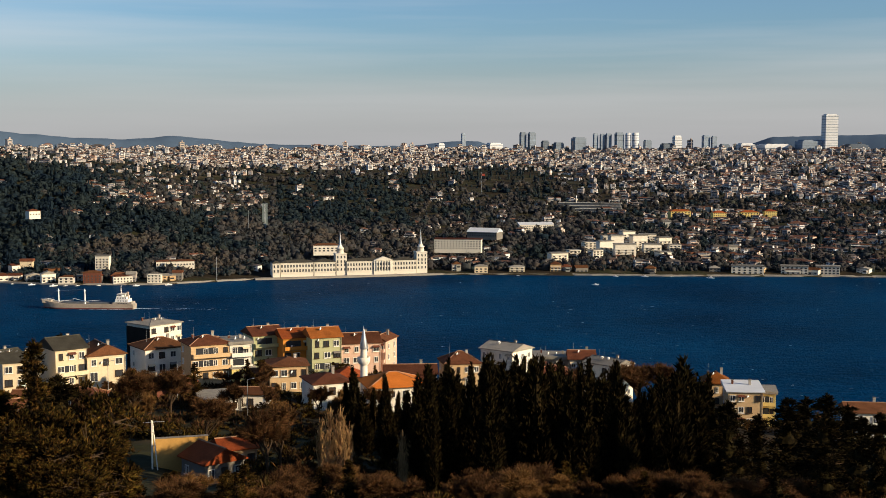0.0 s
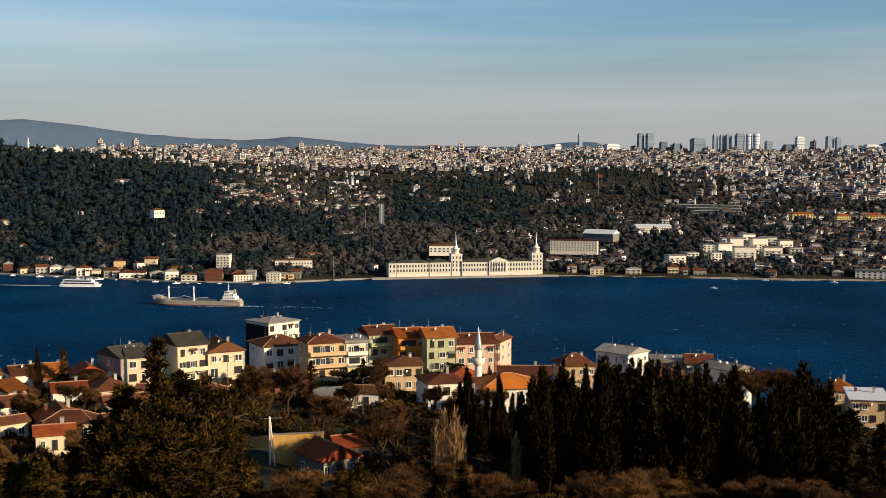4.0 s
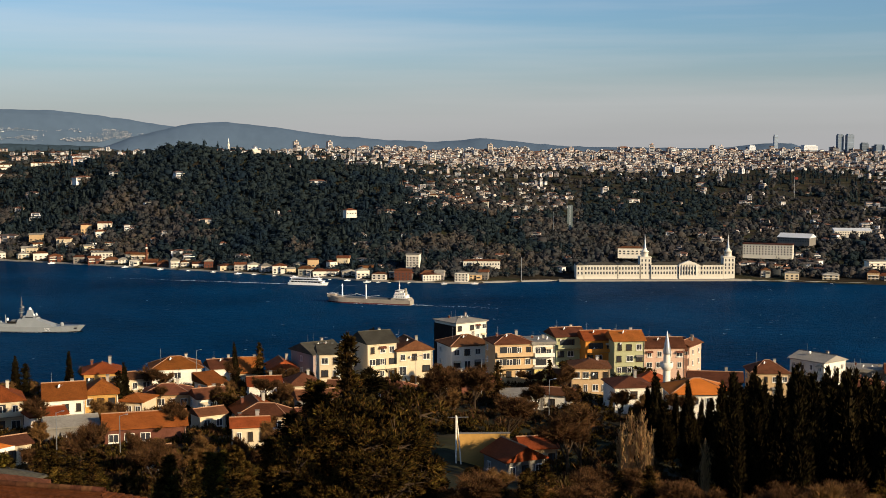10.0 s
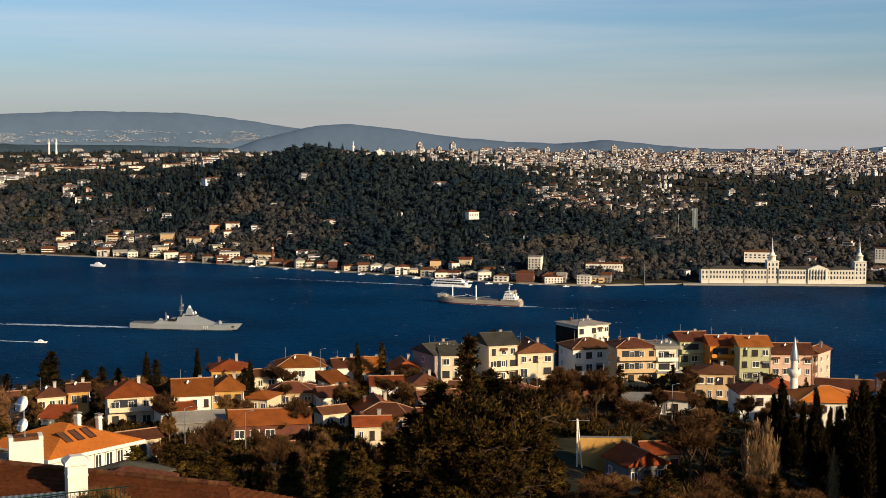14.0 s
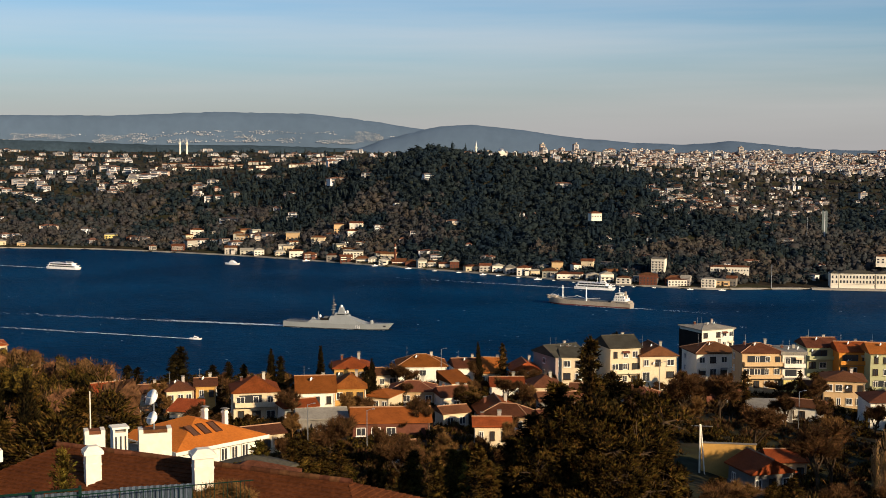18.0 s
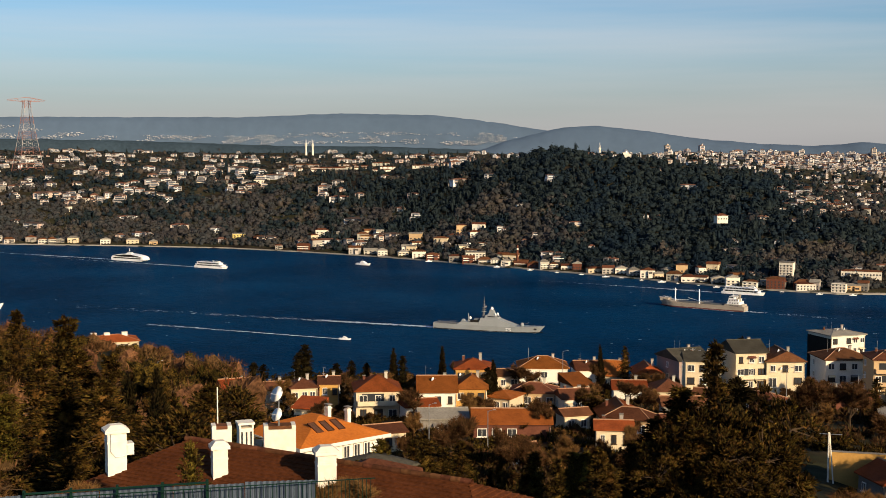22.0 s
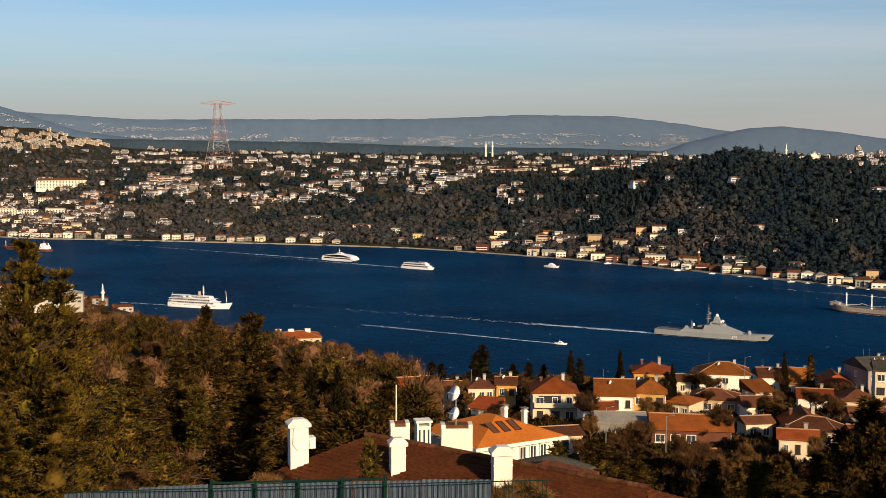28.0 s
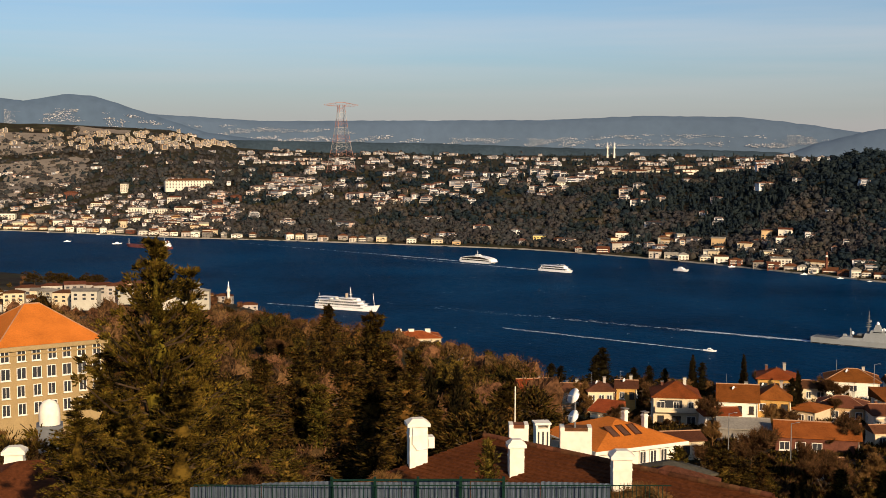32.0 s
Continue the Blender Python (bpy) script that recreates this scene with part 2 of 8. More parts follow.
M = dict(
    soil=palette("soil", ((0.016, 0.013, 0.009), (0.034, 0.026, 0.016), (0.03, 0.03, 0.014), (0.062, 0.047, 0.029)), 0.95, 60, 0.0, 4, 0.4, 0.35),
    # pine and bare: bluish haze of the far bank is mixed into the colours
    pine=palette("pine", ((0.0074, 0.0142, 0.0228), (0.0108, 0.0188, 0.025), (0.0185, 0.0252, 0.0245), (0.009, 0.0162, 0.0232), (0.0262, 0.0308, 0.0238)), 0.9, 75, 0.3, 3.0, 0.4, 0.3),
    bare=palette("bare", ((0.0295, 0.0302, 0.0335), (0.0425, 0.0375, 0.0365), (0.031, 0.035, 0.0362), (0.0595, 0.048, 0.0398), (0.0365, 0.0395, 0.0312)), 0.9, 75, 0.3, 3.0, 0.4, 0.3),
    wall=palette("city_render", ((0.62, 0.59, 0.555), (0.44, 0.37, 0.32), (0.68, 0.655, 0.62), (0.54, 0.455, 0.365), (0.31, 0.28, 0.265), (0.54, 0.40, 0.325), (0.64, 0.625, 0.61), (0.45, 0.435, 0.425)), 0.85, 90, 0.85, 3, 0, 0.15, True),
    block=palette("flats_render", ((0.46, 0.36, 0.24), (0.52, 0.43, 0.31), (0.40, 0.29, 0.19), (0.50, 0.42, 0.33)), 0.85, 90, 0.8, 4, 0, 0.12, True),
    tile=palette("city_tile", ((0.115, 0.06, 0.043), (0.075, 0.05, 0.041), (0.16, 0.08, 0.052), (0.10, 0.085, 0.075), (0.14, 0.062, 0.04)), 0.85, 90, 0.8, 2, 0, 0.25, True),
    dark=material("dark_window", (0.03, 0.032, 0.036), 0.3, size=2, vary=0.3, spec=0.3),
    # city_glass: lightened and blued, with some distance haze in the colour
    city_glass=material("city_glass", (0.075, 0.083, 0.1), 0.4, size=3, vary=0.4, spec=0.2, each="island", spread=0.5),
    tile_glass=material("skylight_glass", (0.10, 0.046, 0.022), 0.3, size=2, vary=0.3, spec=0.2),
    house=material("house_render", (0.37, 0.335, 0.28), 0.85, size=3, vary=0.14, each="object", spread=0.3, hue=0.025),
    barracks=material("barracks_cream", (0.62, 0.57, 0.47), 0.8, size=6, vary=0.06),
    matt_black=material("plain_black", (0.02, 0.018, 0.016), 0.9, size=2, vary=0.3),
    cream=material("cream_render", (0.58, 0.47, 0.31), 0.85, size=3, vary=0.12, each="object", spread=0.1),
    peach=material("peach_render", (0.50, 0.34, 0.18), 0.85, size=3, vary=0.12),
    ochre=material("ochre_render", (0.46, 0.26, 0.075), 0.85, size=3, vary=0.14),
    yellow=material("yellow_paint", (0.60, 0.47, 0.17), 0.8, size=3, vary=0.1),
    orange=material("orange_paint", (0.52, 0.21, 0.04), 0.8, size=3, vary=0.1),
    sage=material("sage_render", (0.37, 0.36, 0.2), 0.85, size=3, vary=0.1),
    mauve=material("mauve_render", (0.30, 0.23, 0.20), 0.85, size=3, vary=0.12),
    pink=material("pink_render", (0.56, 0.37, 0.27), 0.85, size=3, vary=0.1),
    brick=material("brick_red", (0.125, 0.048, 0.03), 0.9, size=2, vary=0.25),
    stone=material("beige_stone", (0.30, 0.215, 0.105), 0.9, size=2.5, vary=0.18, fine=10, bump=0.2),
    white=material("white_paint", (0.70, 0.64, 0.53), 0.75, size=2.5, vary=0.14, each="object", spread=0.06),
    clay=material("clay_tile", (0.215, 0.058, 0.0145), 0.8, size=2.2, vary=0.4, fine=9, bump=0.35, each="object", spread=0.35, hue=0.012),
    clay_old=material("old_clay_tile", (0.105, 0.042, 0.02), 0.85, size=2.2, vary=0.45, fine=9, bump=0.35, each="object", spread=0.3, hue=0.01),
    clay_new=material("new_clay_tile", (0.46, 0.135, 0.022), 0.75, size=3, vary=0.25, fine=14, bump=0.3),
    brown_tile=material("brown_tile", (0.088, 0.028, 0.01), 0.85, size=1.6, vary=0.5, fine=9, bump=0.3),
    mortar=material("ridge_mortar", (0.34, 0.19, 0.11), 0.85, size=1, vary=0.3),
    slate=material("mossy_tile", (0.055, 0.05, 0.038), 0.85, size=2.2, vary=0.4, fine=9, bump=0.3, each="object", spread=0.2),
    sheet=material("roof_sheet", (0.21, 0.189, 0.154), 0.6, size=3, vary=0.3, each="object", spread=0.3),
    concrete=material("concrete", (0.18, 0.162, 0.138), 0.9, size=3, vary=0.25, bump=0.2),
    frame=material("window_frame_paint", (0.70, 0.66, 0.58), 0.6, size=1, vary=0.08),
    metal=material("grey_metal", (0.35, 0.36, 0.37), 0.4, size=1, vary=0.15, metal=0.7),
    dishes=material("dish_white", (0.78, 0.77, 0.74), 0.4, size=1, vary=0.05),
    bark=material("bark", (0.055, 0.036, 0.022), 0.95, size=0.6, vary=0.3, bump=0.4),
    # near-black second colours paint shaded gaps into the four evergreen foliages below
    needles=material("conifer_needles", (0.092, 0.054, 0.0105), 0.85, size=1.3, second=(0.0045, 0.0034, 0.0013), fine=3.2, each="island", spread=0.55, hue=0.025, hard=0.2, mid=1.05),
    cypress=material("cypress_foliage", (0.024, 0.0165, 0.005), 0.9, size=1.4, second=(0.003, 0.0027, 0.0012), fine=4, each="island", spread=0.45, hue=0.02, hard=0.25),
    # sunny: lighter olive needles, their sunlit look put into the colour
    sunny=material("sunlit_olive_needles", (0.115, 0.078, 0.013), 0.8, size=1.0, second=(0.008, 0.0066, 0.002), fine=4, each="island", spread=0.6, hue=0.03, hard=0.22),
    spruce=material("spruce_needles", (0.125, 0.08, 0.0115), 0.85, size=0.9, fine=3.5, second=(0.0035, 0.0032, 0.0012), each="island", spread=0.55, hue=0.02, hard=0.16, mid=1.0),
    # twig: its dark second colour paints shade between the bare twigs
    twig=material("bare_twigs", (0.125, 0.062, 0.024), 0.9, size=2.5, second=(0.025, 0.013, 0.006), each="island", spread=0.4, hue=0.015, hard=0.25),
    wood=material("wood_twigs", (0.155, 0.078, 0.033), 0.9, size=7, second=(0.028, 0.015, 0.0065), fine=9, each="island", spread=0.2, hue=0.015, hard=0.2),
    straw=material("pale_twigs", (0.15, 0.078, 0.026), 0.9, size=4, vary=0.25, each="island", spread=0.3, hue=0.01),
    reed=material("poplar_twigs", (0.33, 0.2, 0.088), 0.9, size=4, vary=0.25, each="island", spread=0.3, hue=0.01),
    scrub=material("brown_scrub", (0.045, 0.025, 0.01), 0.95, size=15, vary=0.5, each="island", spread=0.5, hue=0.03),
    grey=material("naval_grey", (0.24, 0.255, 0.255), 0.55, size=8, vary=0.12),
    deckgrey=material("deck_grey", (0.12, 0.125, 0.13), 0.7, size=4, vary=0.2),
    hull_buff=material("buff_hull", (0.31, 0.265, 0.21), 0.6, size=9, vary=0.25),
    hull_red=material("red_hull", (0.30, 0.06, 0.04), 0.6, size=9, vary=0.25),
    maroon=material("maroon_hull", (0.12, 0.042, 0.042), 0.6, size=9, vary=0.25),
    boat=material("boat_white", (0.80, 0.79, 0.76), 0.35, size=4, vary=0.05, spec=0.3),
    foam=material("foam", (0.52, 0.6, 0.68), 0.7, size=3, vary=0.45, fine=6),
    quay=material("quay_stone", (0.27, 0.245, 0.205), 0.9, size=4, vary=0.2),
    # pylon white and red are muted, distance haze put into the paint colours
    pylon_white=material("pylon_white", (0.34, 0.325, 0.31), 0.6, size=8, vary=0.15),
    pylon_red=material("pylon_red", (0.28, 0.135, 0.105), 0.6, size=8, vary=0.15),
    tower=material("tower_glass", (0.17, 0.205, 0.25), 0.5, size=30, vary=0.2, each="object", spread=0.4),
    tower_pale=material("tower_pale", (0.56, 0.57, 0.58), 0.6, size=30, vary=0.1),
    panel=material("green_panel", (0.13, 0.155, 0.15), 0.5, size=10, vary=0.15),
    wire=material("green_wire", (0.004, 0.019, 0.013), 0.5, size=0.5, vary=0.1),
    corrugated=material("blue_grey_sheet", (0.075, 0.095, 0.125), 0.5, size=1.5, vary=0.2, bump=0.1, metal=0.2),
)


# ---- plan: bearing in degrees to the left of the first view, distance in metres ----
def lerp(x, xs, ys):
    return float(np.interp(x, xs, ys))


BEARS = (-30, -10, 0, 8, 13, 17, 21, 25.5, 29, 33, 40, 48, 53, 56, 63, 75)
SHORE = (1560, 1450, 1445, 1412, 1374, 1400, 1470, 1560, 1640, 1750, 1930, 2060, 2157, 2215, 2480, 2900)
RISE = (520, 500, 450, 330, 420, 470, 500, 480, 480, 620, 700, 620, 558, 520, 600, 600)   # from the shore to the first crest
CREST = (34, 30, 30, 42, 78, 112, 131, 150, 122, 104, 106, 110, 97, 90, 60, 50)
UPLAND = (126, 126, 125, 126, 128, 130, 132, 133, 133, 134, 136, 142, 155, 222, 245, 245)  # at 4600 m
NEAR_BEARS = (-30, -14, -7, 0, 8, 30, 39, 45, 52, 54, 57, 63, 75)
NEAR_SHORE = (640, 650, 660, 680, 690, 700, 740, 900, 1170, 1270, 1380, 1620, 1900)
BANK = (72, 80, 84, 87, 91, 90, 89, 82, 87, 88, 89.5, 90.5, 92)   # ground at the brow
BROW = (330, 330, 330, 330, 330, 325, 325, 450, 460, 470, 480, 480, 480)  # its distance


def far_shore(b):
    return lerp(b, BEARS, SHORE)


def near_shore(b):
    return lerp(b, NEAR_BEARS, NEAR_SHORE)


def height(b, d):
    """The ground's height at a bearing and distance."""
    b = max(-30.0, min(75.0, b))
    fs, ns = far_shore(b), near_shore(b)
    p = Vector((-d * math.sin(radians(b)), d * math.cos(radians(b)), 0))
    if d < ns + 10:
        brow, bd = lerp(b, NEAR_BEARS, BANK), lerp(b, NEAR_BEARS, BROW)
        z = lerp(d, (0, 15, 30, 60, 100, 150, 190, 250, bd, bd + 0.15 * (ns - bd), bd + 0.4 * (ns - bd), bd + 0.75 * (ns - bd), ns - 20, ns, ns + 10),
                 (144, 142.5, 140.4, 131, 119, 107, brow + 11, brow + 7, brow, brow * 0.66, brow * 0.34, 14, 3, 1.5, -4))
        z -= 2.4 * math.exp(-((b - 10.8) / 1.8) ** 2 - ((d - 190) / 18) ** 2)  # the sunken lane by the garden wall
        return z + (noise.noise(p / 40) * 1.5 if 40 < d < ns - 30 else 0)
    if d < fs:
        return -4.0
    rise, crest, up = lerp(b, BEARS, RISE), lerp(b, BEARS, CREST), lerp(b, BEARS, UPLAND)
    s = d - fs
    z = lerp(s, (0, 5, 40, 0.45 * rise, 0.8 * rise, rise, rise + 250), (1.6, 2, 5, 0.42 * crest, 0.86 * crest, crest, crest * 0.93))
    if s > rise + 250:
        z = lerp(d, (fs + rise + 250, 4600, 4900), (crest * 0.93, up, up))
    return z + min(1, s / 200) * (7 * noise.noise(p / 170) + 3 * noise.noise(p / 60))


def place(b, d, z=None):
    return Vector((-d * math.sin(radians(b)), d * math.cos(radians(b)), height(b, d) if z is None else z))


def spot(b, d, turn=0.0, z=None):
    """A pose at a bearing and distance; turn 0 faces the eye with local -y."""
    v = place(b, d, z)
    return pose(v.x, v.y, v.z, 0, 0, b + turn)


# ---- mesh helpers ----
def mesh_of(name, verts, faces, mats, slots=None, smooth=False):
    me = bpy.data.meshes.new(name)
    me.from_pydata([tuple(v) for v in verts], [], [tuple(f) for f in faces])
    for m in mats:
        me.materials.append(m)
    if slots is not None:
        me.polygons.foreach_set("material_index", slots)
    if smooth:
        me.polygons.foreach_set("use_smooth", [True] * len(me.polygons))
    me.update()
    return me


def tri_mesh(name, verts, tris, mat, smooth=False):
    """A mesh from numpy arrays of vertices and triangles."""
    me = bpy.data.meshes.new(name)
    verts, tris = np.asarray(verts, np.float32), np.asarray(tris, np.int32)
    me.vertices.add(len(verts)), me.vertices.foreach_set("co", verts.ravel())
    me.loops.add(tris.size), me.loops.foreach_set("vertex_index", tris.ravel())
    me.polygons.add(len(tris))
    me.polygons.foreach_set("loop_start", np.arange(0, tris.size, tris.shape[1], dtype=np.int32))
    me.polygons.foreach_set("use_smooth", np.full(len(tris), smooth))
    me.materials.append(mat)
    me.update(), me.validate()
    return me


def scatter_mesh(name, bases, where, mat, smooth=False):
    """Joins many scaled and turned copies of small base meshes. where: rows of (base, x, y, z, turn, sx, sy, sz)."""
    vs, ts, n = [], [], 0
    for k, x, y, z, turn, sx, sy, sz in where:
        v, t = bases[k]
        c, s = math.cos(turn), math.sin(turn)
        w = v * (sx, sy, sz)
        vs.append(np.stack([w[:, 0] * c - w[:, 1] * s + x, w[:, 0] * s + w[:, 1] * c + y, w[:, 2] + z], 1))
        ts.append(t + n)
        n += len(v)
    return tri_mesh(name, np.concatenate(vs), np.concatenate(ts), mat, smooth)


# ---- ground and water ----
def build_ground():
    bears = np.unique(np.concatenate([np.arange(-180, -30, 15), np.arange(-30, 75.1, 0.35), np.arange(90, 180, 15)]))
    dists = np.concatenate([np.arange(2, 60, 6), np.arange(60, 460, 9), np.arange(460, 1370, 22), np.arange(1370, 2700, 13), np.arange(2700, 4800, 55), [4850, 4950]])
    verts = [place(b, d) for b in bears for d in dists]
    nd, nb = len(dists), len(bears)
    faces = [(i * nd + j, i * nd + j + 1, ((i + 1) % nb) * nd + j + 1, ((i + 1) % nb) * nd + j) for i in range(nb) for j in range(nd - 1)]
    faces.append([i * nd for i in range(nb)])
    ob = new("ground", mesh_of("ground", verts, faces, [M["soil"]], smooth=True))
    tagged(ob, "brown and green winter hillsides along the strait", "ground", kind="structure")


def build_water():
    m = bpy.data.materials.new("sea_water")
    m.use_nodes = True
    n, l = m.node_tree.nodes, m.node_tree.links
    b = n["Principled BSDF"]
    b.inputs["Roughness"].default_value, b.inputs["IOR"].default_value = 0.35, 1.33
    b.inputs["Specular IOR Level"].default_value = 0.0015
    co = n.new("ShaderNodeNewGeometry")
    t1, t2 = n.new("ShaderNodeTexNoise"), n.new("ShaderNodeTexNoise")
    t1.inputs["Scale"].default_value, t2.inputs["Scale"].default_value = 0.12, 0.5
    t1.inputs["Detail"].default_value = 6
    add = n.new("ShaderNodeMath")
    bp = n.new("ShaderNodeBump")
    bp.inputs["Strength"].default_value, bp.inputs["Distance"].default_value = 0.9, 1.6
    for t in (t1, t2):
        l.new(co.outputs["Position"], t.inputs["Vector"])
    l.new(t1.outputs["Fac"], add.inputs[0]), l.new(t2.outputs["Fac"], add.inputs[1])
    l.new(add.outputs[0], bp.inputs["Height"]), l.new(bp.outputs[0], b.inputs["Normal"])
    # wind lanes and short ripples on the water, light and dark put into colour
    mp, t3, t4, sm, mr, mix = (n.new("ShaderNode" + k) for k in ("Mapping", "TexNoise", "TexNoise", "Math", "MapRange", "Mix"))
    mp.inputs["Rotation"].default_value, mp.inputs["Scale"].default_value = (0, 0, radians(-8)), (0.05, 0.30, 1)
    t3.inputs["Scale"].default_value, t4.inputs["Scale"].default_value, t4.inputs["Detail"].default_value = 0.006, 1.0, 3
    mix.data_type = "RGBA"
    mix.inputs["A"].default_value, mix.inputs["B"].default_value = (0.0003, 0.0128, 0.042, 1), (0.0012, 0.043, 0.116, 1)
    l.new(co.outputs["Position"], mp.inputs[0]), l.new(mp.outputs[0], t4.inputs["Vector"]), l.new(co.outputs["Position"], t3.inputs["Vector"])
    l.new(t3.outputs["Fac"], sm.inputs[0]), l.new(t4.outputs["Fac"], sm.inputs[1]), l.new(sm.outputs[0], mr.inputs["Value"])
    mr.inputs["From Min"].default_value, mr.inputs["From Max"].default_value = 0.7, 1.35
    l.new(mr.outputs["Result"], mix.inputs["Factor"]), l.new(mix.outputs["Result"], b.inputs["Base Color"])
    r = 4900
    ring = [(r * math.cos(k * math.pi / 16), r * math.sin(k * math.pi / 16), 0) for k in range(32)]
    ob = new("water", mesh_of("water", ring, [list(range(32))], [m]))
    tagged(ob, "dark blue rippled water of the strait", "water", kind="structure")


build_ground()
build_water()


def part(name, me, parent, label="", m=None):
    """One mesh object under a thing or a part."""
    ob = new(name, me)
    ob.parent = parent
    if m is not None:
        ob.matrix_basis = m
    if label:
        ob["label"] = label
    return ob


CACHE = {}


def boxes(name, rows, mat):
    """A mesh of boxes: rows of (x, y, z of the base's middle, width, depth, height), shared when asked for again."""
    key = (name, mat, tuple(rows))
    if key not in CACHE:
        vs, fs = [], []
        for x, y, z, w, d, h in rows:
            n = len(vs)
            vs += [(x + sx * w / 2, y + sy * d / 2, z + sz * h) for sz in (0, 1) for sx, sy in ((-1, -1), (1, -1), (1, 1), (-1, 1))]
            fs += [[n + i for i in q] for q in ((0, 1, 5, 4), (1, 2, 6, 5), (2, 3, 7, 6), (3, 0, 4, 7), (4, 5, 6, 7), (3, 2, 1, 0))]
        CACHE[key] = mesh_of(name, vs, fs, [M[mat]])
    return CACHE[key]


def tube_np(path, radii, sides=6):
    """A tapered tube along a path, as arrays of vertices and triangles."""
    vs, ts = [], []
    for i, (p, r) in enumerate(zip(path, radii)):
        q = path[min(i + 1, len(path) - 1)] - path[max(i - 1, 0)]
        q = q.normalized() if q.length > 1e-6 else Vector((0, 0, 1))
        a = q.orthogonal().normalized()
        c = q.cross(a)
        vs += [tuple(p + (a * math.cos(k * 2 * math.pi / sides) + c * math.sin(k * 2 * math.pi / sides)) * r) for k in range(sides)]
        if i:
            for k in range(sides):
                e, f = (i - 1) * sides + k, (i - 1) * sides + (k + 1) % sides
                ts += [(e, f, f + sides), (e, f + sides, e + sides)]
    return np.array(vs), np.array(ts)


def join_np(parts):
    vs, ts, n = [], [], 0
    for v, t in parts:
        vs.append(v), ts.append(t + n)
        n += len(v)
    return np.concatenate(vs), np.concatenate(ts)


def tube(name, path, radii, mat, sides=6):
    v, t = tube_np([Vector(p) for p in path], radii, sides)
    return tri_mesh(name, v, t, M[mat], sides > 6)


def lathe(name, profile, mat, sides=16):
    """A turned shape from (radius, height) rows."""
    return tube(name, [(0, 0, z) for r, z in profile], [max(r, 0.001) for r, z in profile], mat, sides)


def thing(name, m, label, category, group="", kind=""):
    ob = new(name)
    ob.empty_display_size = 0.5
    ob.matrix_world = m
    return tagged(ob, label, category, group, kind)


# ---- far hills and distance ----
def far_hills():
    # distance haze is painted into these pale and bluish hill colours
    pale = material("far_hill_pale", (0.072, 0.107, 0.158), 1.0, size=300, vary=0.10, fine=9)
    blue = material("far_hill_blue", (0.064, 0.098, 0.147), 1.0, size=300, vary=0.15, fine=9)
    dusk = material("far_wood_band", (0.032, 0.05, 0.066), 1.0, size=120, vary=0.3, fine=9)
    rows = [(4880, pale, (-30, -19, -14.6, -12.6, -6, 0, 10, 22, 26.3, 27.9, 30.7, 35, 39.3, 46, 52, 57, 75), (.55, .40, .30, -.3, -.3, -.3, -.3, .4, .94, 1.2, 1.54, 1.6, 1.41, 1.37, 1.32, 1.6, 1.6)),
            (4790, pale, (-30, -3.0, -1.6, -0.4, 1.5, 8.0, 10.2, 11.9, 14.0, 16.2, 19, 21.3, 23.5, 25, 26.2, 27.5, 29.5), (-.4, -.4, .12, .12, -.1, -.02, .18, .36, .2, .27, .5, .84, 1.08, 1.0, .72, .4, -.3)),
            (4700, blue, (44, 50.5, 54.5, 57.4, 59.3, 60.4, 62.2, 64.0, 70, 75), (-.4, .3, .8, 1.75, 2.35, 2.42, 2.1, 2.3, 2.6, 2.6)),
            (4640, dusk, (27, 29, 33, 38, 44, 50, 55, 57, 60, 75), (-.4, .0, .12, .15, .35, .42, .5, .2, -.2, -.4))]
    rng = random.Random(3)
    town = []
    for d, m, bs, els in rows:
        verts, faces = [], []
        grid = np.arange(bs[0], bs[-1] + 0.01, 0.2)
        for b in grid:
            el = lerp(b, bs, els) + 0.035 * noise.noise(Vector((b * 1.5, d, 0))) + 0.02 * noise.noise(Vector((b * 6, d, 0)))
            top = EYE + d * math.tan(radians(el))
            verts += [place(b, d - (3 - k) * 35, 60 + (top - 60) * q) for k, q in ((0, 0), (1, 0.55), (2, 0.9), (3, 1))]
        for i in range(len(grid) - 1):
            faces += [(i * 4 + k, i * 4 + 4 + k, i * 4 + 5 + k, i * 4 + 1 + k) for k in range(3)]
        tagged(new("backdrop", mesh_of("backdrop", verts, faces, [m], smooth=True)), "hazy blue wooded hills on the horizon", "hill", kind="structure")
    # pale hamlets on the slopes
    for k in range(16000):
        i = rng.choice((0, 0, 0, 0, 2))
        d, m, bs, els = rows[i]
        b = rng.uniform(20, 63) if i == 0 else rng.uniform(54, 63)
        top = EYE + d * math.tan(radians(lerp(b, bs, els)))
        el = (.12 + .62 * rng.random() ** 1.3 if i == 0 else .95 + .8 * rng.random()) + .12 * noise.noise(Vector((b * 0.5, 7, 0)))
        if i == 0 and b > 47:
            el += .45 * (b - 47) / 6 if b < 53 else .45
        q = (EYE + d * math.tan(radians(el)) - 60) / (top - 60)
        if q > .9 or q < .5:
            continue
        if noise.noise(Vector((b * 0.8, el * 5, i))) < .09 + .3 * noise.noise(Vector((b * 4, el * 14, i + 5))):
            continue
        z = 60 + (top - 60) * q
        kk = 1 + (q - 0.55) / 0.35
        v = place(b, d - (3 - kk) * 35 - 6, z)
        s = rng.uniform(.8, 1.9)
        town.append((0, v.x, v.y, z - .6, radians(b + rng.uniform(-30, 30)), s * rng.uniform(.9, 2.6), s, 1.0 + 1.1 * rng.random() ** 2))
    me = scatter_mesh("distant_town", [box_np()], town, material("distant_walls", (0.40, 0.40, 0.41), 0.9, size=40, vary=0.2, each="island", spread=0.45))
